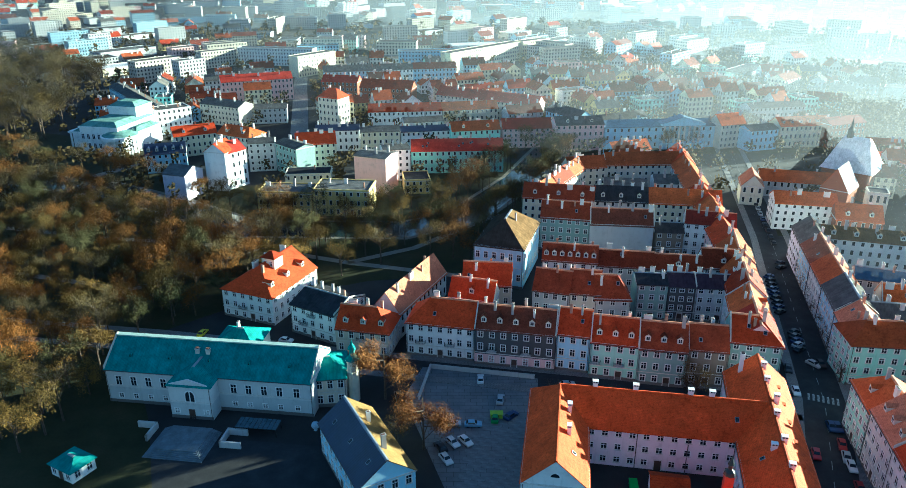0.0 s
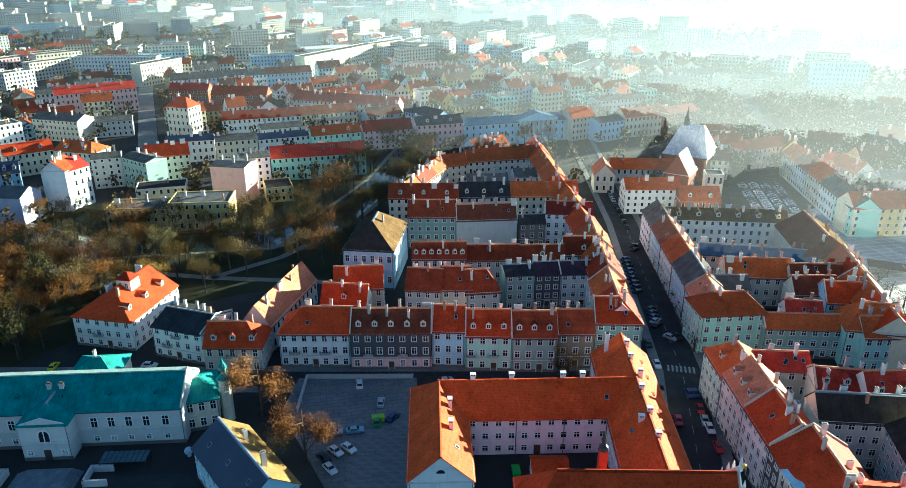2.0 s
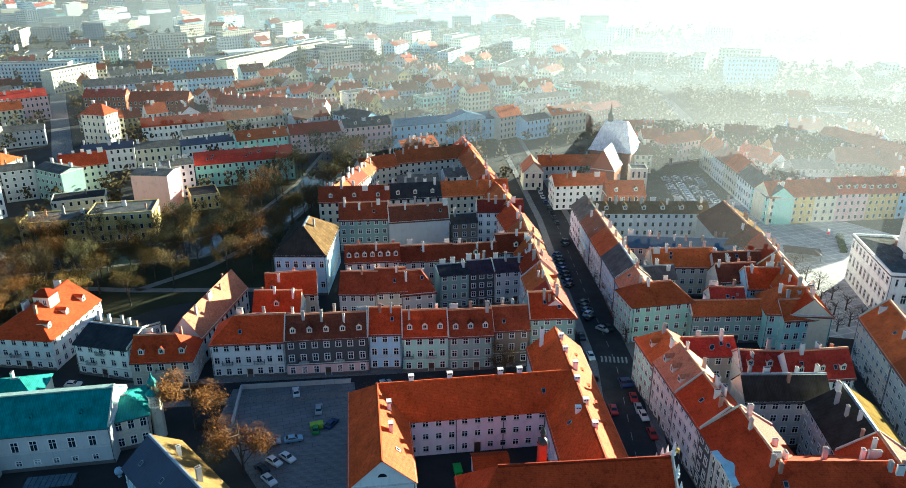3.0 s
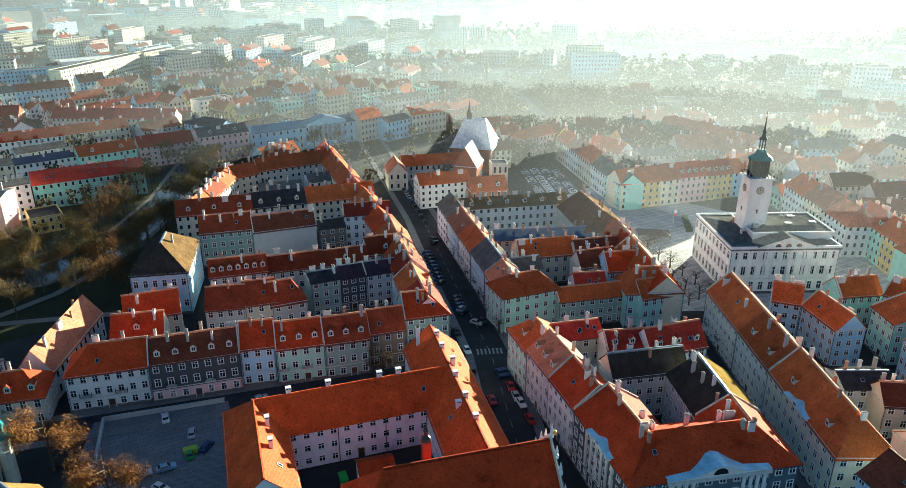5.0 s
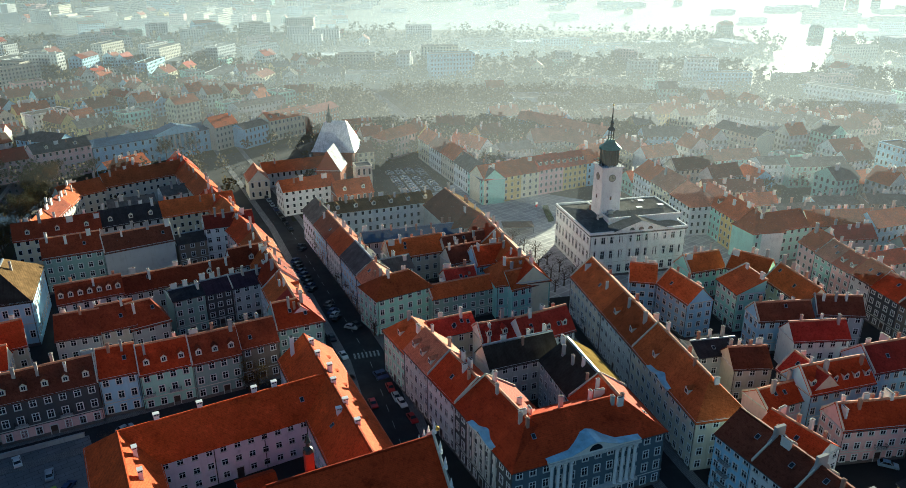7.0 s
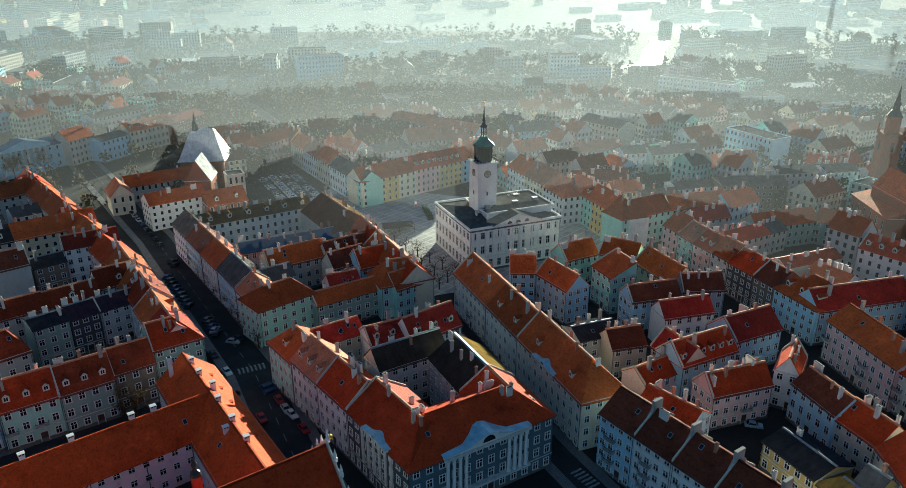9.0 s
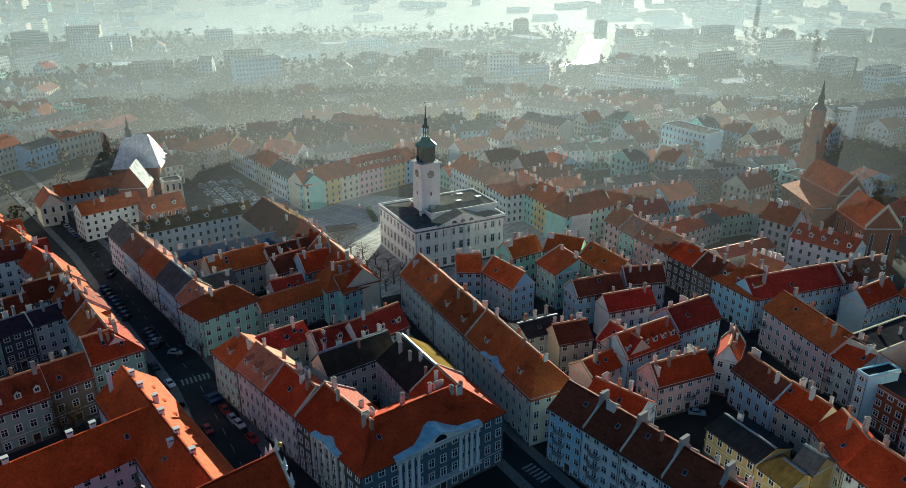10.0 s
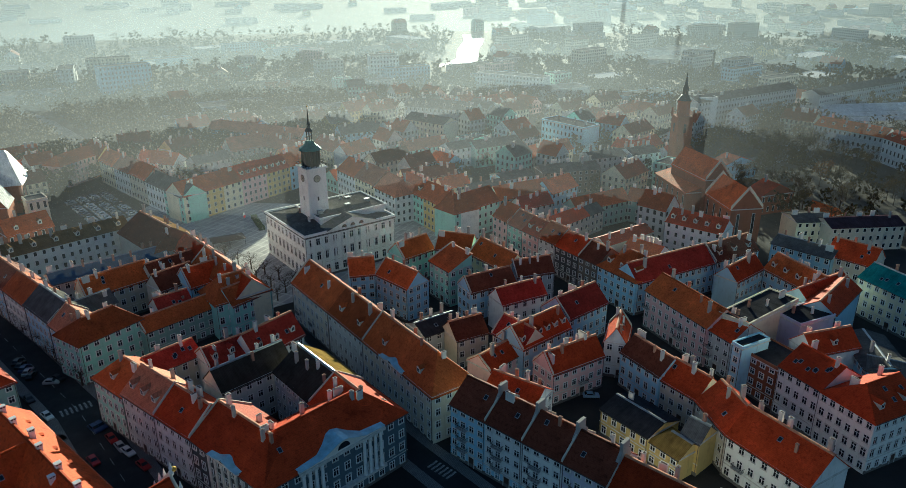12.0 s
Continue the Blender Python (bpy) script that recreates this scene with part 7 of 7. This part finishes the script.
# single trees by the car park, streets, square and greens
for k, x, y, s in ((6, -17.6, 160.5, 1.5), (6, -6.9, 140.0, 1.4), (2, -13.0, 139.0, 0.6), (3, 62.5, 159.5, 1.0), (5, 26.0, 160.5, 1.0), (5, 40.0, 158.0, 1.0), (2, 60.0, 160.0, 0.5), (2, 140.0, 205.0, 0.7), (2, 143.0, 199.0, 0.6), (4, 137.0, 290.0, 0.6), (4, 139.5, 297.0, 0.7), (2, 366.0, 20.0, 0.9), (0, 392.0, 0.0, 1.0), (2, 405.0, 22.0, 0.9), (1, 372.0, -12.0, 0.8), (2, 420.0, -8.0, 1.0), (2, 440.0, 12.0, 1.0), (1, 350.0, 5.0, 0.8), (2, 455.0, 35.0, 0.9), (4, 330.0, 62.0, 0.8)):
    tree(k, x, y, s, 40 * k + x, "")
for k in range(9):
    tree(5, 104.0 + k * 2.6, 168.0 + k * 9.2, 1.1, 70 * k, " beside the street")
for k in range(34):
    x, y = rng.uniform(330, 500), rng.uniform(-50, 60)
    if inside(x, y, [(330.0, 40.0), (305.0, 8.0), (400.0, -60.0), (520.0, -60.0), (480.0, 60.0)]) and not built(x, y, 3):
        tree(rng.choice([1, 2, 2, 4]), x, y, rng.uniform(0.7, 1.1), rng.uniform(0, 360), " behind the brick church")
for k in range(18):
    row, i = k % 3, k // 3
    tree(5, 181.0 + i * 1.3 - row * 6.0, 158.0 + i * 7.6 - row * 1.5, 1.0 + 0.1 * (k % 2), 50 * k, " on the paved square")
# canopy of a pavement cafe on the square
cafe = tagged(empty("cafe_canopy", 199.5, 206.0, 0.05, -35), "brown fabric canopy of a pavement cafe on posts", "canopy")
bm = bmesh.new()
box(bm, -6.5, -3.5, 2.5, 6.5, 3.5, 2.75)
box(bm, -6.3, -3.3, 2.75, 6.3, 3.3, 3.6, 0, 2.6)
part("fabric", bm, plain("brown_canvas", (0.1, 0.075, 0.06), 0.9, 0, 0.25), cafe)
for x in (-6.2, 0, 6.2):
    for y in (-3.2, 3.2):
        bm = bmesh.new()
        tube(bm, (x, y, 0), (x, y, 2.6), 0.07, 0.07, 6)
        part("post", bm, IRON, cafe)
for k in range(40):
    x, y = rng.uniform(70, 250), rng.uniform(402, 466)
    if not built(x, y, 2):
        tree(rng.choice([2, 4, 1]), x, y, rng.uniform(0.7, 1.1), rng.uniform(0, 360))

# ---------------------------------------------------------------- loose concrete slabs of the car park
bm = bmesh.new()
box(bm, -1.44, -0.72, -0.05, 1.44, 0.72, 0.035, 0, 0.02)
slab = mesh_of("slab", bm, plain("slab_concrete", (0.17, 0.175, 0.18), 0.85, 0, 0.35, 0.5))
lot = tagged(empty("slab_paving", 4.0, 127.0, 0.05, -9.5), "uneven grey concrete slabs laid over the car park", "paving", "", "structure")
rng = random.Random(77)
for i in range(5):
    for j in range(18):
        x, y = (i - 2) * 3.0 + 1.5 * (j % 2) + 4.0, j * 1.52
        if rng.random() < 0.9:
            piece("slab", slab, lot, pose(x, y, rng.uniform(0, 0.03), rng.uniform(-0.8, 0.8), rng.uniform(-0.6, 0.6), rng.uniform(-1, 1)))

# ---------------------------------------------------------------- the town further off
def far_house_mesh(L, D, h, rise, wall, roof, n, ch, seed):
    """A distant house in one mesh: walls, roof, windows and chimneys."""
    r = random.Random(seed)
    bm = bmesh.new()
    box(bm, 0, 0, 0, L, D, h)
    if rise > 0.6:
        m = D / 2
        for s, y in ((-0.4, m), (D + 0.4, m)):
            face(bm, ((-0.3, s, h - 0.2), (L + 0.3, s, h - 0.2), (L + 0.3, y, h + rise), (-0.3, y, h + rise)), 1)
        for x in (0, L):
            face(bm, ((x, 0, h), (x, D, h), (x, m, h + rise)))
    else:
        box(bm, 0.3, 0.3, h, L - 0.3, D - 0.3, h + 0.1, 1)
        for a in ((0, 0, L, 0.3), (0, D - 0.3, L, D), (0, 0.3, 0.3, D - 0.3), (L - 0.3, 0.3, L, D - 0.3)):
            box(bm, a[0], a[1], h, a[2], a[3], h + 0.5)
    fh = h / max(n, 1)
    for (ox, oy), (dx, dy), ln in (((0, 0), (1, 0), L), ((L, 0), (0, 1), D), ((L, D), (-1, 0), L), ((0, D), (0, -1), D)):
        cols = max(1, round(ln / 3.0))
        for i in range(n):
            for c in range(cols):
                s, zc = (c + 0.5) / cols * ln, fh * (i + 0.55)
                px, py = ox + dx * s + dy * 0.06, oy + dy * s - dx * 0.06
                face(bm, [(px + dx * a, py + dy * a, zc + b) for a, b in ((-0.6, -fh * 0.27), (0.6, -fh * 0.27), (0.6, fh * 0.27), (-0.6, fh * 0.27))], 2)
    for k in range(ch):
        x, y = r.uniform(0.1, 0.9) * L, D * r.uniform(0.35, 0.65)
        box(bm, x - 0.6, y - 0.35, h, x + 0.6, y + 0.35, h + rise + 1.6, 3)
    return mesh_of("house", bm, plaster(WALLS[wall]), roof_mat(roof), GLASS, CHIMNEY)


FAR = []
rng = random.Random(21)
for k in range(44):
    old = k < 26
    wall = rng.choice(["white", "cream", "grey", "pink", "sand", "mint", "blue", "white", "yellow"] if old else ["grey", "cream", "sand", "blue", "pink", "grey"])
    if old:
        roof = rng.choice(["red", "orange", "orange", "oldred", "oldred", "brown", "slate", "red", "orange", "greyfelt"])
        n = rng.choice([2, 3, 3, 4])
        dims = (rng.uniform(12, 24), rng.uniform(10, 14), n * 3.3, rng.uniform(3.5, 6) if roof != "greyfelt" else 0.5)
    else:
        roof = rng.choice(["greyfelt", "greyfelt", "slate", "oldred", "slate", "greyfelt"])
        n = rng.choice([4, 5, 5, 6]) if k < 40 else 2
        dims = (rng.uniform(20, 44), rng.uniform(11, 14) if k < 40 else 26, n * 3.0, 0.5 if roof in ("greyfelt", "slate", "whitetin") else 3.5)
    words = f"{NUMBER_WORDS[n]}-storey {WALL_WORDS.get(wall, wall)} {'old house' if old else 'apartment block'} with {ROOF_WORDS[roof]} roof"
    FAR.append((far_house_mesh(*dims, wall, roof, n, rng.randint(2, 6) if old else rng.randint(0, 2), k), dims, words, old))
# low sheds and halls of the outskirts
for k in range(10):
    wall, roof = rng.choice(["white", "grey", "cream", "blue"]), rng.choice(["whitetin", "greyfelt", "slate", "greyfelt"])
    dims = (rng.uniform(34, 90), rng.uniform(16, 30), rng.uniform(5, 9), 0.5)
    FAR.append((far_house_mesh(*dims, wall, roof, 0, 0, k), dims, f"long low {WALL_WORDS.get(wall, wall)} hall with {ROOF_WORDS[roof]} roof", False))

THEATRE_WOOD = [(-277.0, 404.0), (-459.0, 700.0), (-428.0, 766.0), (-288.0, 626.0), (-252.0, 535.0), (-252.0, 500.0), (-235.0, 439.0)]
OPEN = [PARK, THEATRE_WOOD, [(150.0, 160.0), (139.0, 226.0), (170.0, 262.0), (226.0, 274.0), (262.0, 190.0), (262.0, 140.0), (222.0, 118.0), (186.0, 142.0)], [(180.0, 268.0), (212.0, 268.0), (236.0, 322.0), (196.0, 316.0)],
        [(330.0, 40.0), (300.0, 8.0), (400.0, -60.0), (520.0, -60.0), (480.0, 60.0)], [(60.0, 395.0), (260.0, 400.0), (250.0, 470.0), (70.0, 470.0)]]


def put_far(x, y, rz, k):
    me, (L, D, h, rise), words, old = FAR[k]
    ca, sa = math.cos(radians(rz)), math.sin(radians(rz))
    cx, cy = x + ca * L / 2 - sa * D / 2, y + sa * L / 2 + ca * D / 2
    for sx, sy in ((0, 0), (-0.5, -0.5), (0.5, -0.5), (0.5, 0.5), (-0.5, 0.5), (0, -0.5), (0, 0.5)):
        px, py = cx + ca * L * sx - sa * D * sy, cy + sa * L * sx + ca * D * sy
        if built(px, py, 1.0) or any(inside(px, py, o) for o in OPEN) or near_line(px, py, RIVER, 12) or near_line(px, py, MAIN, 9) or near_line(px, py, SIDE, 6) or near_line(px, py, CROSS, 6) or near_line(px, py, BOULEVARD, 13) or near_line(px, py, NORTH_STREET, 9) or near_line(px, py, MARKET_STREET, 8) or near_line(px, py, FAR_RIVER, 18):
            return False
    TAKEN.append((cx, cy, ca, sa, L / 2, D / 2))
    if math.hypot(x, y) < 430 and len(NEAREST) < 90:
        ob = new("house", me)
        ob.matrix_basis = pose(x, y, 0, 0, 0, rz)
        NEAREST.append(tagged(ob, words, "house" if old else "block", "houses of the far town"))
    else:
        REST.append((me, pose(x, y, 0, 0, 0, rz)))
    return True


NEAREST, REST = [], []


def join_all(name, items, label, category):
    """Many placed meshes joined into one object."""
    mats, verts, loops, starts, ids, base = [], [], [], [], [], 0
    for me, mat in items:
        co = np.empty(len(me.vertices) * 3)
        me.vertices.foreach_get("co", co)
        m4 = np.array(mat)
        verts.append(co.reshape(-1, 3) @ m4[:3, :3].T + m4[:3, 3])
        slots = []
        for s in me.materials:
            if s not in mats:
                mats.append(s)
            slots.append(mats.index(s))
        sizes = np.empty(len(me.polygons), dtype=int)
        me.polygons.foreach_get("loop_total", sizes)
        idx = np.empty(len(me.loops), dtype=int)
        me.loops.foreach_get("vertex_index", idx)
        mi = np.empty(len(me.polygons), dtype=int)
        me.polygons.foreach_get("material_index", mi)
        loops.append(idx + base)
        starts.append(sizes)
        ids.append(np.array(slots)[mi])
        base += len(me.vertices)
    verts, loops, sizes, ids = (np.concatenate(v) for v in (verts, loops, starts, ids))
    out = bpy.data.meshes.new(name)
    out.vertices.add(len(verts))
    out.vertices.foreach_set("co", verts.ravel())
    out.loops.add(len(loops))
    out.loops.foreach_set("vertex_index", loops)
    out.polygons.add(len(sizes))
    out.polygons.foreach_set("loop_start", np.concatenate(([0], np.cumsum(sizes)[:-1])))
    for s in mats:
        out.materials.append(s)
    out.polygons.foreach_set("material_index", ids)
    out.polygons.foreach_set("use_smooth", np.zeros(len(sizes), dtype=bool))
    out.update(calc_edges=True)
    return tagged(new(name, out), label, category, "", "stuff")


rng = random.Random(33)
count = 0
# old town: closed blocks, with houses side by side round their yards
def row(ax, ay, bx, by, flip=False):
    global count
    ln, rz = math.hypot(bx - ax, by - ay), math.degrees(math.atan2(by - ay, bx - ax))
    s = 0.0
    while s < ln - 9:
        k = rng.randrange(0, 26)
        L = FAR[k][1][0]
        if s + L > ln + 4:
            k = min(range(26), key=lambda i: abs(FAR[i][1][0] - (ln - s)))
            L = FAR[k][1][0]
        if rng.random() > 0.04:
            count += put_far(ax + (bx - ax) * s / ln, ay + (by - ay) * s / ln, rz, k)
        s += L + 0.05


for iy in range(-6, 20):
    for ix in range(-12, 20):
        w, d = 74 + 10 * math.sin(ix * 2.1), 54 + 8 * math.cos(iy * 1.7)
        x0, y0 = ix * 88.0 + 18 * math.sin(iy * 1.3), iy * 66.0 + 14 * math.cos(ix * 0.9)
        dist, az = math.hypot(x0, y0), math.degrees(math.atan2(x0, y0))
        if not (160 < dist < (420 if 28 < az < 50 else 530 if az >= 50 else 640) and -36 < az < 99) or (dist < 440 and az < 12):
            continue
        rz = radians(-24 + 7 * math.sin(x0 * 0.005 + y0 * 0.004) if az > 24 else 6 + 14 * math.sin(x0 * 0.005 + y0 * 0.004))
        c, s = math.cos(rz), math.sin(rz)
        corner = [(x0 + c * u - s * v, y0 + s * u + c * v) for u, v in ((0, 0), (w, 0), (w, d), (0, d))]
        for a, b in zip(corner, corner[1:] + corner[:1]):
            row(*a, *b)
        if d > 50:
            m = [(x0 + c * u - s * v, y0 + s * u + c * v) for u, v in ((14, d * 0.45), (w - 14, d * 0.45))]
            row(*m[0], *m[1])
# then looser blocks of flats
for ring, (r0, r1, sx, sy) in enumerate(((460, 900, 40.0, 34.0), (900, 1750, 60.0, 50.0))):
    for iy in range(-20, int(1750 / sy)):
        for ix in range(int(-1200 / sx), int(1750 / sx)):
            gx, gy = ix * sx, iy * sy
            x, y = gx * 0.97 - gy * 0.05, gy + gx * 0.12
            dist, az = math.hypot(x, y), math.degrees(math.atan2(x, y))
            if not (r0 <= dist < r1 and -37 < az < 99):
                continue
            meadow = 30 < az < 63
            if rng.random() < ((0.55 if dist < 950 else 0.85) if meadow else 0.22 if az < 30 else 0.42):
                continue
            if rng.random() < (0.5 if meadow else 0.15 if az < 30 else 0.35):
                k = rng.randrange(44, 54)
            else:
                k = rng.randrange(26, 44) if rng.random() < 0.55 else rng.randrange(0, 26)
            rot = -30 + 8 * math.sin(gx * 0.01) if az > 26 else 24 + 26 * math.sin(gx * 0.013 + gy * 0.007)
            count += put_far(x + rng.uniform(-4, 4), y + rng.uniform(-4, 4), rot + (90 if rng.random() < 0.14 else 0) + rng.uniform(-3, 3), k)
join_all("far_town", REST, "dense far town of old houses and apartment blocks", "houses")
k = 0
while k < 150:
    x, y = rng.uniform(-620, -150), rng.uniform(400, 760)
    if inside(x, y, THEATRE_WOOD) and not built(x, y, 2):
        k += 1
        for me in TREES[rng.choice([1, 2, 2])][:2]:
            WOOD.append((me, pose(x, y, 0, 0, 0, rng.uniform(0, 360)) @ Matrix.Scale(rng.uniform(1.2, 1.7), 4)))
for (ax, ay), (bx, by) in zip(RIVER[4:], RIVER[5:]):
    ln = math.hypot(bx - ax, by - ay)
    for k in range(int(ln / 3.2)):
        f, o = (k + rng.random()) / (ln / 3.2), rng.choice((-1, 1, 1)) * rng.uniform(8.5, 14)
        x, y = ax + (bx - ax) * f + (by - ay) / ln * o, ay + (by - ay) * f - (bx - ax) / ln * o
        if not built(x, y, 2):
            for me in TREES[rng.choice([0, 1, 3, 4])][:2]:
                WOOD.append((me, pose(x, y, 0, 0, 0, rng.uniform(0, 360)) @ Matrix.Scale(rng.uniform(0.8, 1.25), 4)))
for k in range(50):
    x, y = rng.uniform(300, 500), rng.uniform(-60, 60)
    if inside(x, y, OPEN[4]) and not built(x, y, 3):
        for me in TREES[2][:2]:
            WOOD.append((me, pose(x, y, 0, 0, 0, rng.uniform(0, 360)) @ Matrix.Scale(rng.uniform(0.7, 1.1), 4)))
join_all("far_wood", WOOD, "brown autumn wood at the far side of the park", "trees")
# far trees between the houses, as one mass
bm_pts, bm_faces = [], []
rng = random.Random(8)
n = 0
while n < 7000:
    d = 330 + 760 * rng.random() ** 0.9
    a = radians(rng.uniform(-38, 100))
    if 2600 <= n < 4400:
        d, a = rng.uniform(410, 560) + 40 * math.sin(n), radians(rng.uniform(30, 54))
    elif n >= 4400:
        grove = rng.randrange(60)
        d = 520 + grove * 8 + rng.gauss(0, 22)
        a = radians(12 + (grove * 37) % 84 + rng.gauss(0, 2.2))
    x, y = d * math.sin(a), d * math.cos(a)
    if built(x, y, 2.0) or near_line(x, y, MAIN, 8) or near_line(x, y, FAR_RIVER, 26) or near_line(x, y, BOULEVARD, 10) or near_line(x, y, NORTH_STREET, 9) or any(inside(x, y, o) for o in OPEN[2:4]):
        continue
    n += 1
    hgt, spread = rng.uniform(7, 13), rng.uniform(2.5, 4.5)
    wide = 1.0 if d < 600 else 1.8
    for k in range(34 if d < 600 else 14):
        c = Vector((x + rng.gauss(0, spread * 0.45), y + rng.gauss(0, spread * 0.45), hgt * rng.uniform(0.35, 1.0)))
        d1 = Vector((rng.gauss(0, 1), rng.gauss(0, 1), rng.gauss(0, 1))).normalized() * rng.uniform(0.6, 1.2) * wide
        e1 = d1.orthogonal().normalized() * rng.uniform(0.4, 0.9) * wide
        i = len(bm_pts)
        bm_pts += [c - d1, c + e1, c + d1, c - e1]
        bm_faces.append((i, i + 1, i + 2, i + 3))
me = bpy.data.meshes.new("far_trees")
me.from_pydata(bm_pts, [], bm_faces)
me.materials.append(leafy((0.1, 0.075, 0.03)))
me.polygons.foreach_set("use_smooth", np.zeros(len(bm_faces), dtype=bool))
tagged(new("far_trees", me), "brown autumn trees between the far houses", "trees", "", "stuff")

# ---------------------------------------------------------------- see-through shells standing in for haze over the far town
a_sun = radians(SUN_AZ)


def haze_shell_mat(dense, r):
    """Mostly clear haze shell, denser low down; sunward glow painted as density and colour."""
    m = bpy.data.materials.new("mist")
    m.use_nodes = True
    nt = m.node_tree
    nt.nodes.remove(nt.nodes["Principled BSDF"])
    tr, di, tl, ad, mx = (nt.nodes.new("ShaderNode" + s) for s in ("BsdfTransparent", "BsdfDiffuse", "BsdfTranslucent", "MixShader", "MixShader"))
    # haze tint painted by distance: paler near, bluer far
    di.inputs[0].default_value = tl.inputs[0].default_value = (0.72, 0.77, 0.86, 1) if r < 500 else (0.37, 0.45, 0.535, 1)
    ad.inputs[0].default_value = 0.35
    # fixed normal lights every shell alike, whichever way it faces
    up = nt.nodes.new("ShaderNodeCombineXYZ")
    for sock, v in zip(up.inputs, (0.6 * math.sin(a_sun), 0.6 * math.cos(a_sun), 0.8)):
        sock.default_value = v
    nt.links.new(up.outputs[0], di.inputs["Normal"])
    nt.links.new(di.outputs[0], ad.inputs[1])
    nt.links.new(tl.outputs[0], ad.inputs[2])
    co = nt.nodes.new("ShaderNodeTexCoord").outputs["Object"]
    sep = nt.nodes.new("ShaderNodeSeparateXYZ")
    nt.links.new(co, sep.inputs[0])

    def span(sock, lo, hi, a, b):
        f = nt.nodes.new("ShaderNodeMapRange")
        for k, v in (("From Min", lo), ("From Max", hi), ("To Min", a), ("To Max", b)):
            f.inputs[k].default_value = v
        nt.links.new(sock, f.inputs["Value"])
        return f.outputs[0]

    def times(a, b):
        p = nt.nodes.new("ShaderNodeMath")
        p.operation = "MULTIPLY"
        nt.links.new(a, p.inputs[0])
        nt.links.new(b, p.inputs[1])
        return p.outputs[0]

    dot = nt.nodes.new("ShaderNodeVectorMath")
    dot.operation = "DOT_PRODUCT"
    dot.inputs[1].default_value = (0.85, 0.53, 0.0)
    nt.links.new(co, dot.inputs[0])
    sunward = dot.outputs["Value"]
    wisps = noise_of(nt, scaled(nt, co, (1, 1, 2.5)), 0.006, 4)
    # denser towards the sun, to imitate its glow in the haze
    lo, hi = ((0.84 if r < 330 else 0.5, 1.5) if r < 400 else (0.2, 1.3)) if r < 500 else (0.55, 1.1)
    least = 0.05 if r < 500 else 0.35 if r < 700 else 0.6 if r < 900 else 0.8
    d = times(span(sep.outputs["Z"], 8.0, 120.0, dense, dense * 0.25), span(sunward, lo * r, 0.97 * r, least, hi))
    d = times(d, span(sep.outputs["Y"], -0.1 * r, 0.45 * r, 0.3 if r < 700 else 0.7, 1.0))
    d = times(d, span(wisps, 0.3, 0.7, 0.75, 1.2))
    nt.links.new(d, mx.inputs[0])
    nt.links.new(tr.outputs[0], mx.inputs[1])
    nt.links.new(ad.outputs[0], mx.inputs[2])
    nt.links.new(mx.outputs[0], nt.nodes["Material Output"].inputs[0])
    return m


# shells ringed round the camera imitate haze thickening with distance
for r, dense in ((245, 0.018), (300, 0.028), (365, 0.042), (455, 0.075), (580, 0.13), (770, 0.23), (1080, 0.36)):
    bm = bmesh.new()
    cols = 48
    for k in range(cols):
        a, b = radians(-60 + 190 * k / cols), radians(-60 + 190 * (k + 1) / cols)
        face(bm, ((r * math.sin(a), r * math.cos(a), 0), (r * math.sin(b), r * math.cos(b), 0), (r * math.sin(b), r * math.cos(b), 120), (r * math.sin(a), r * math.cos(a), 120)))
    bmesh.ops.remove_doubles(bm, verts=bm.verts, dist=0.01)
    ob = structure("mist", bm, haze_shell_mat(dense, r), "see-through shell that imitates bright haze over the far roofs", "mist")
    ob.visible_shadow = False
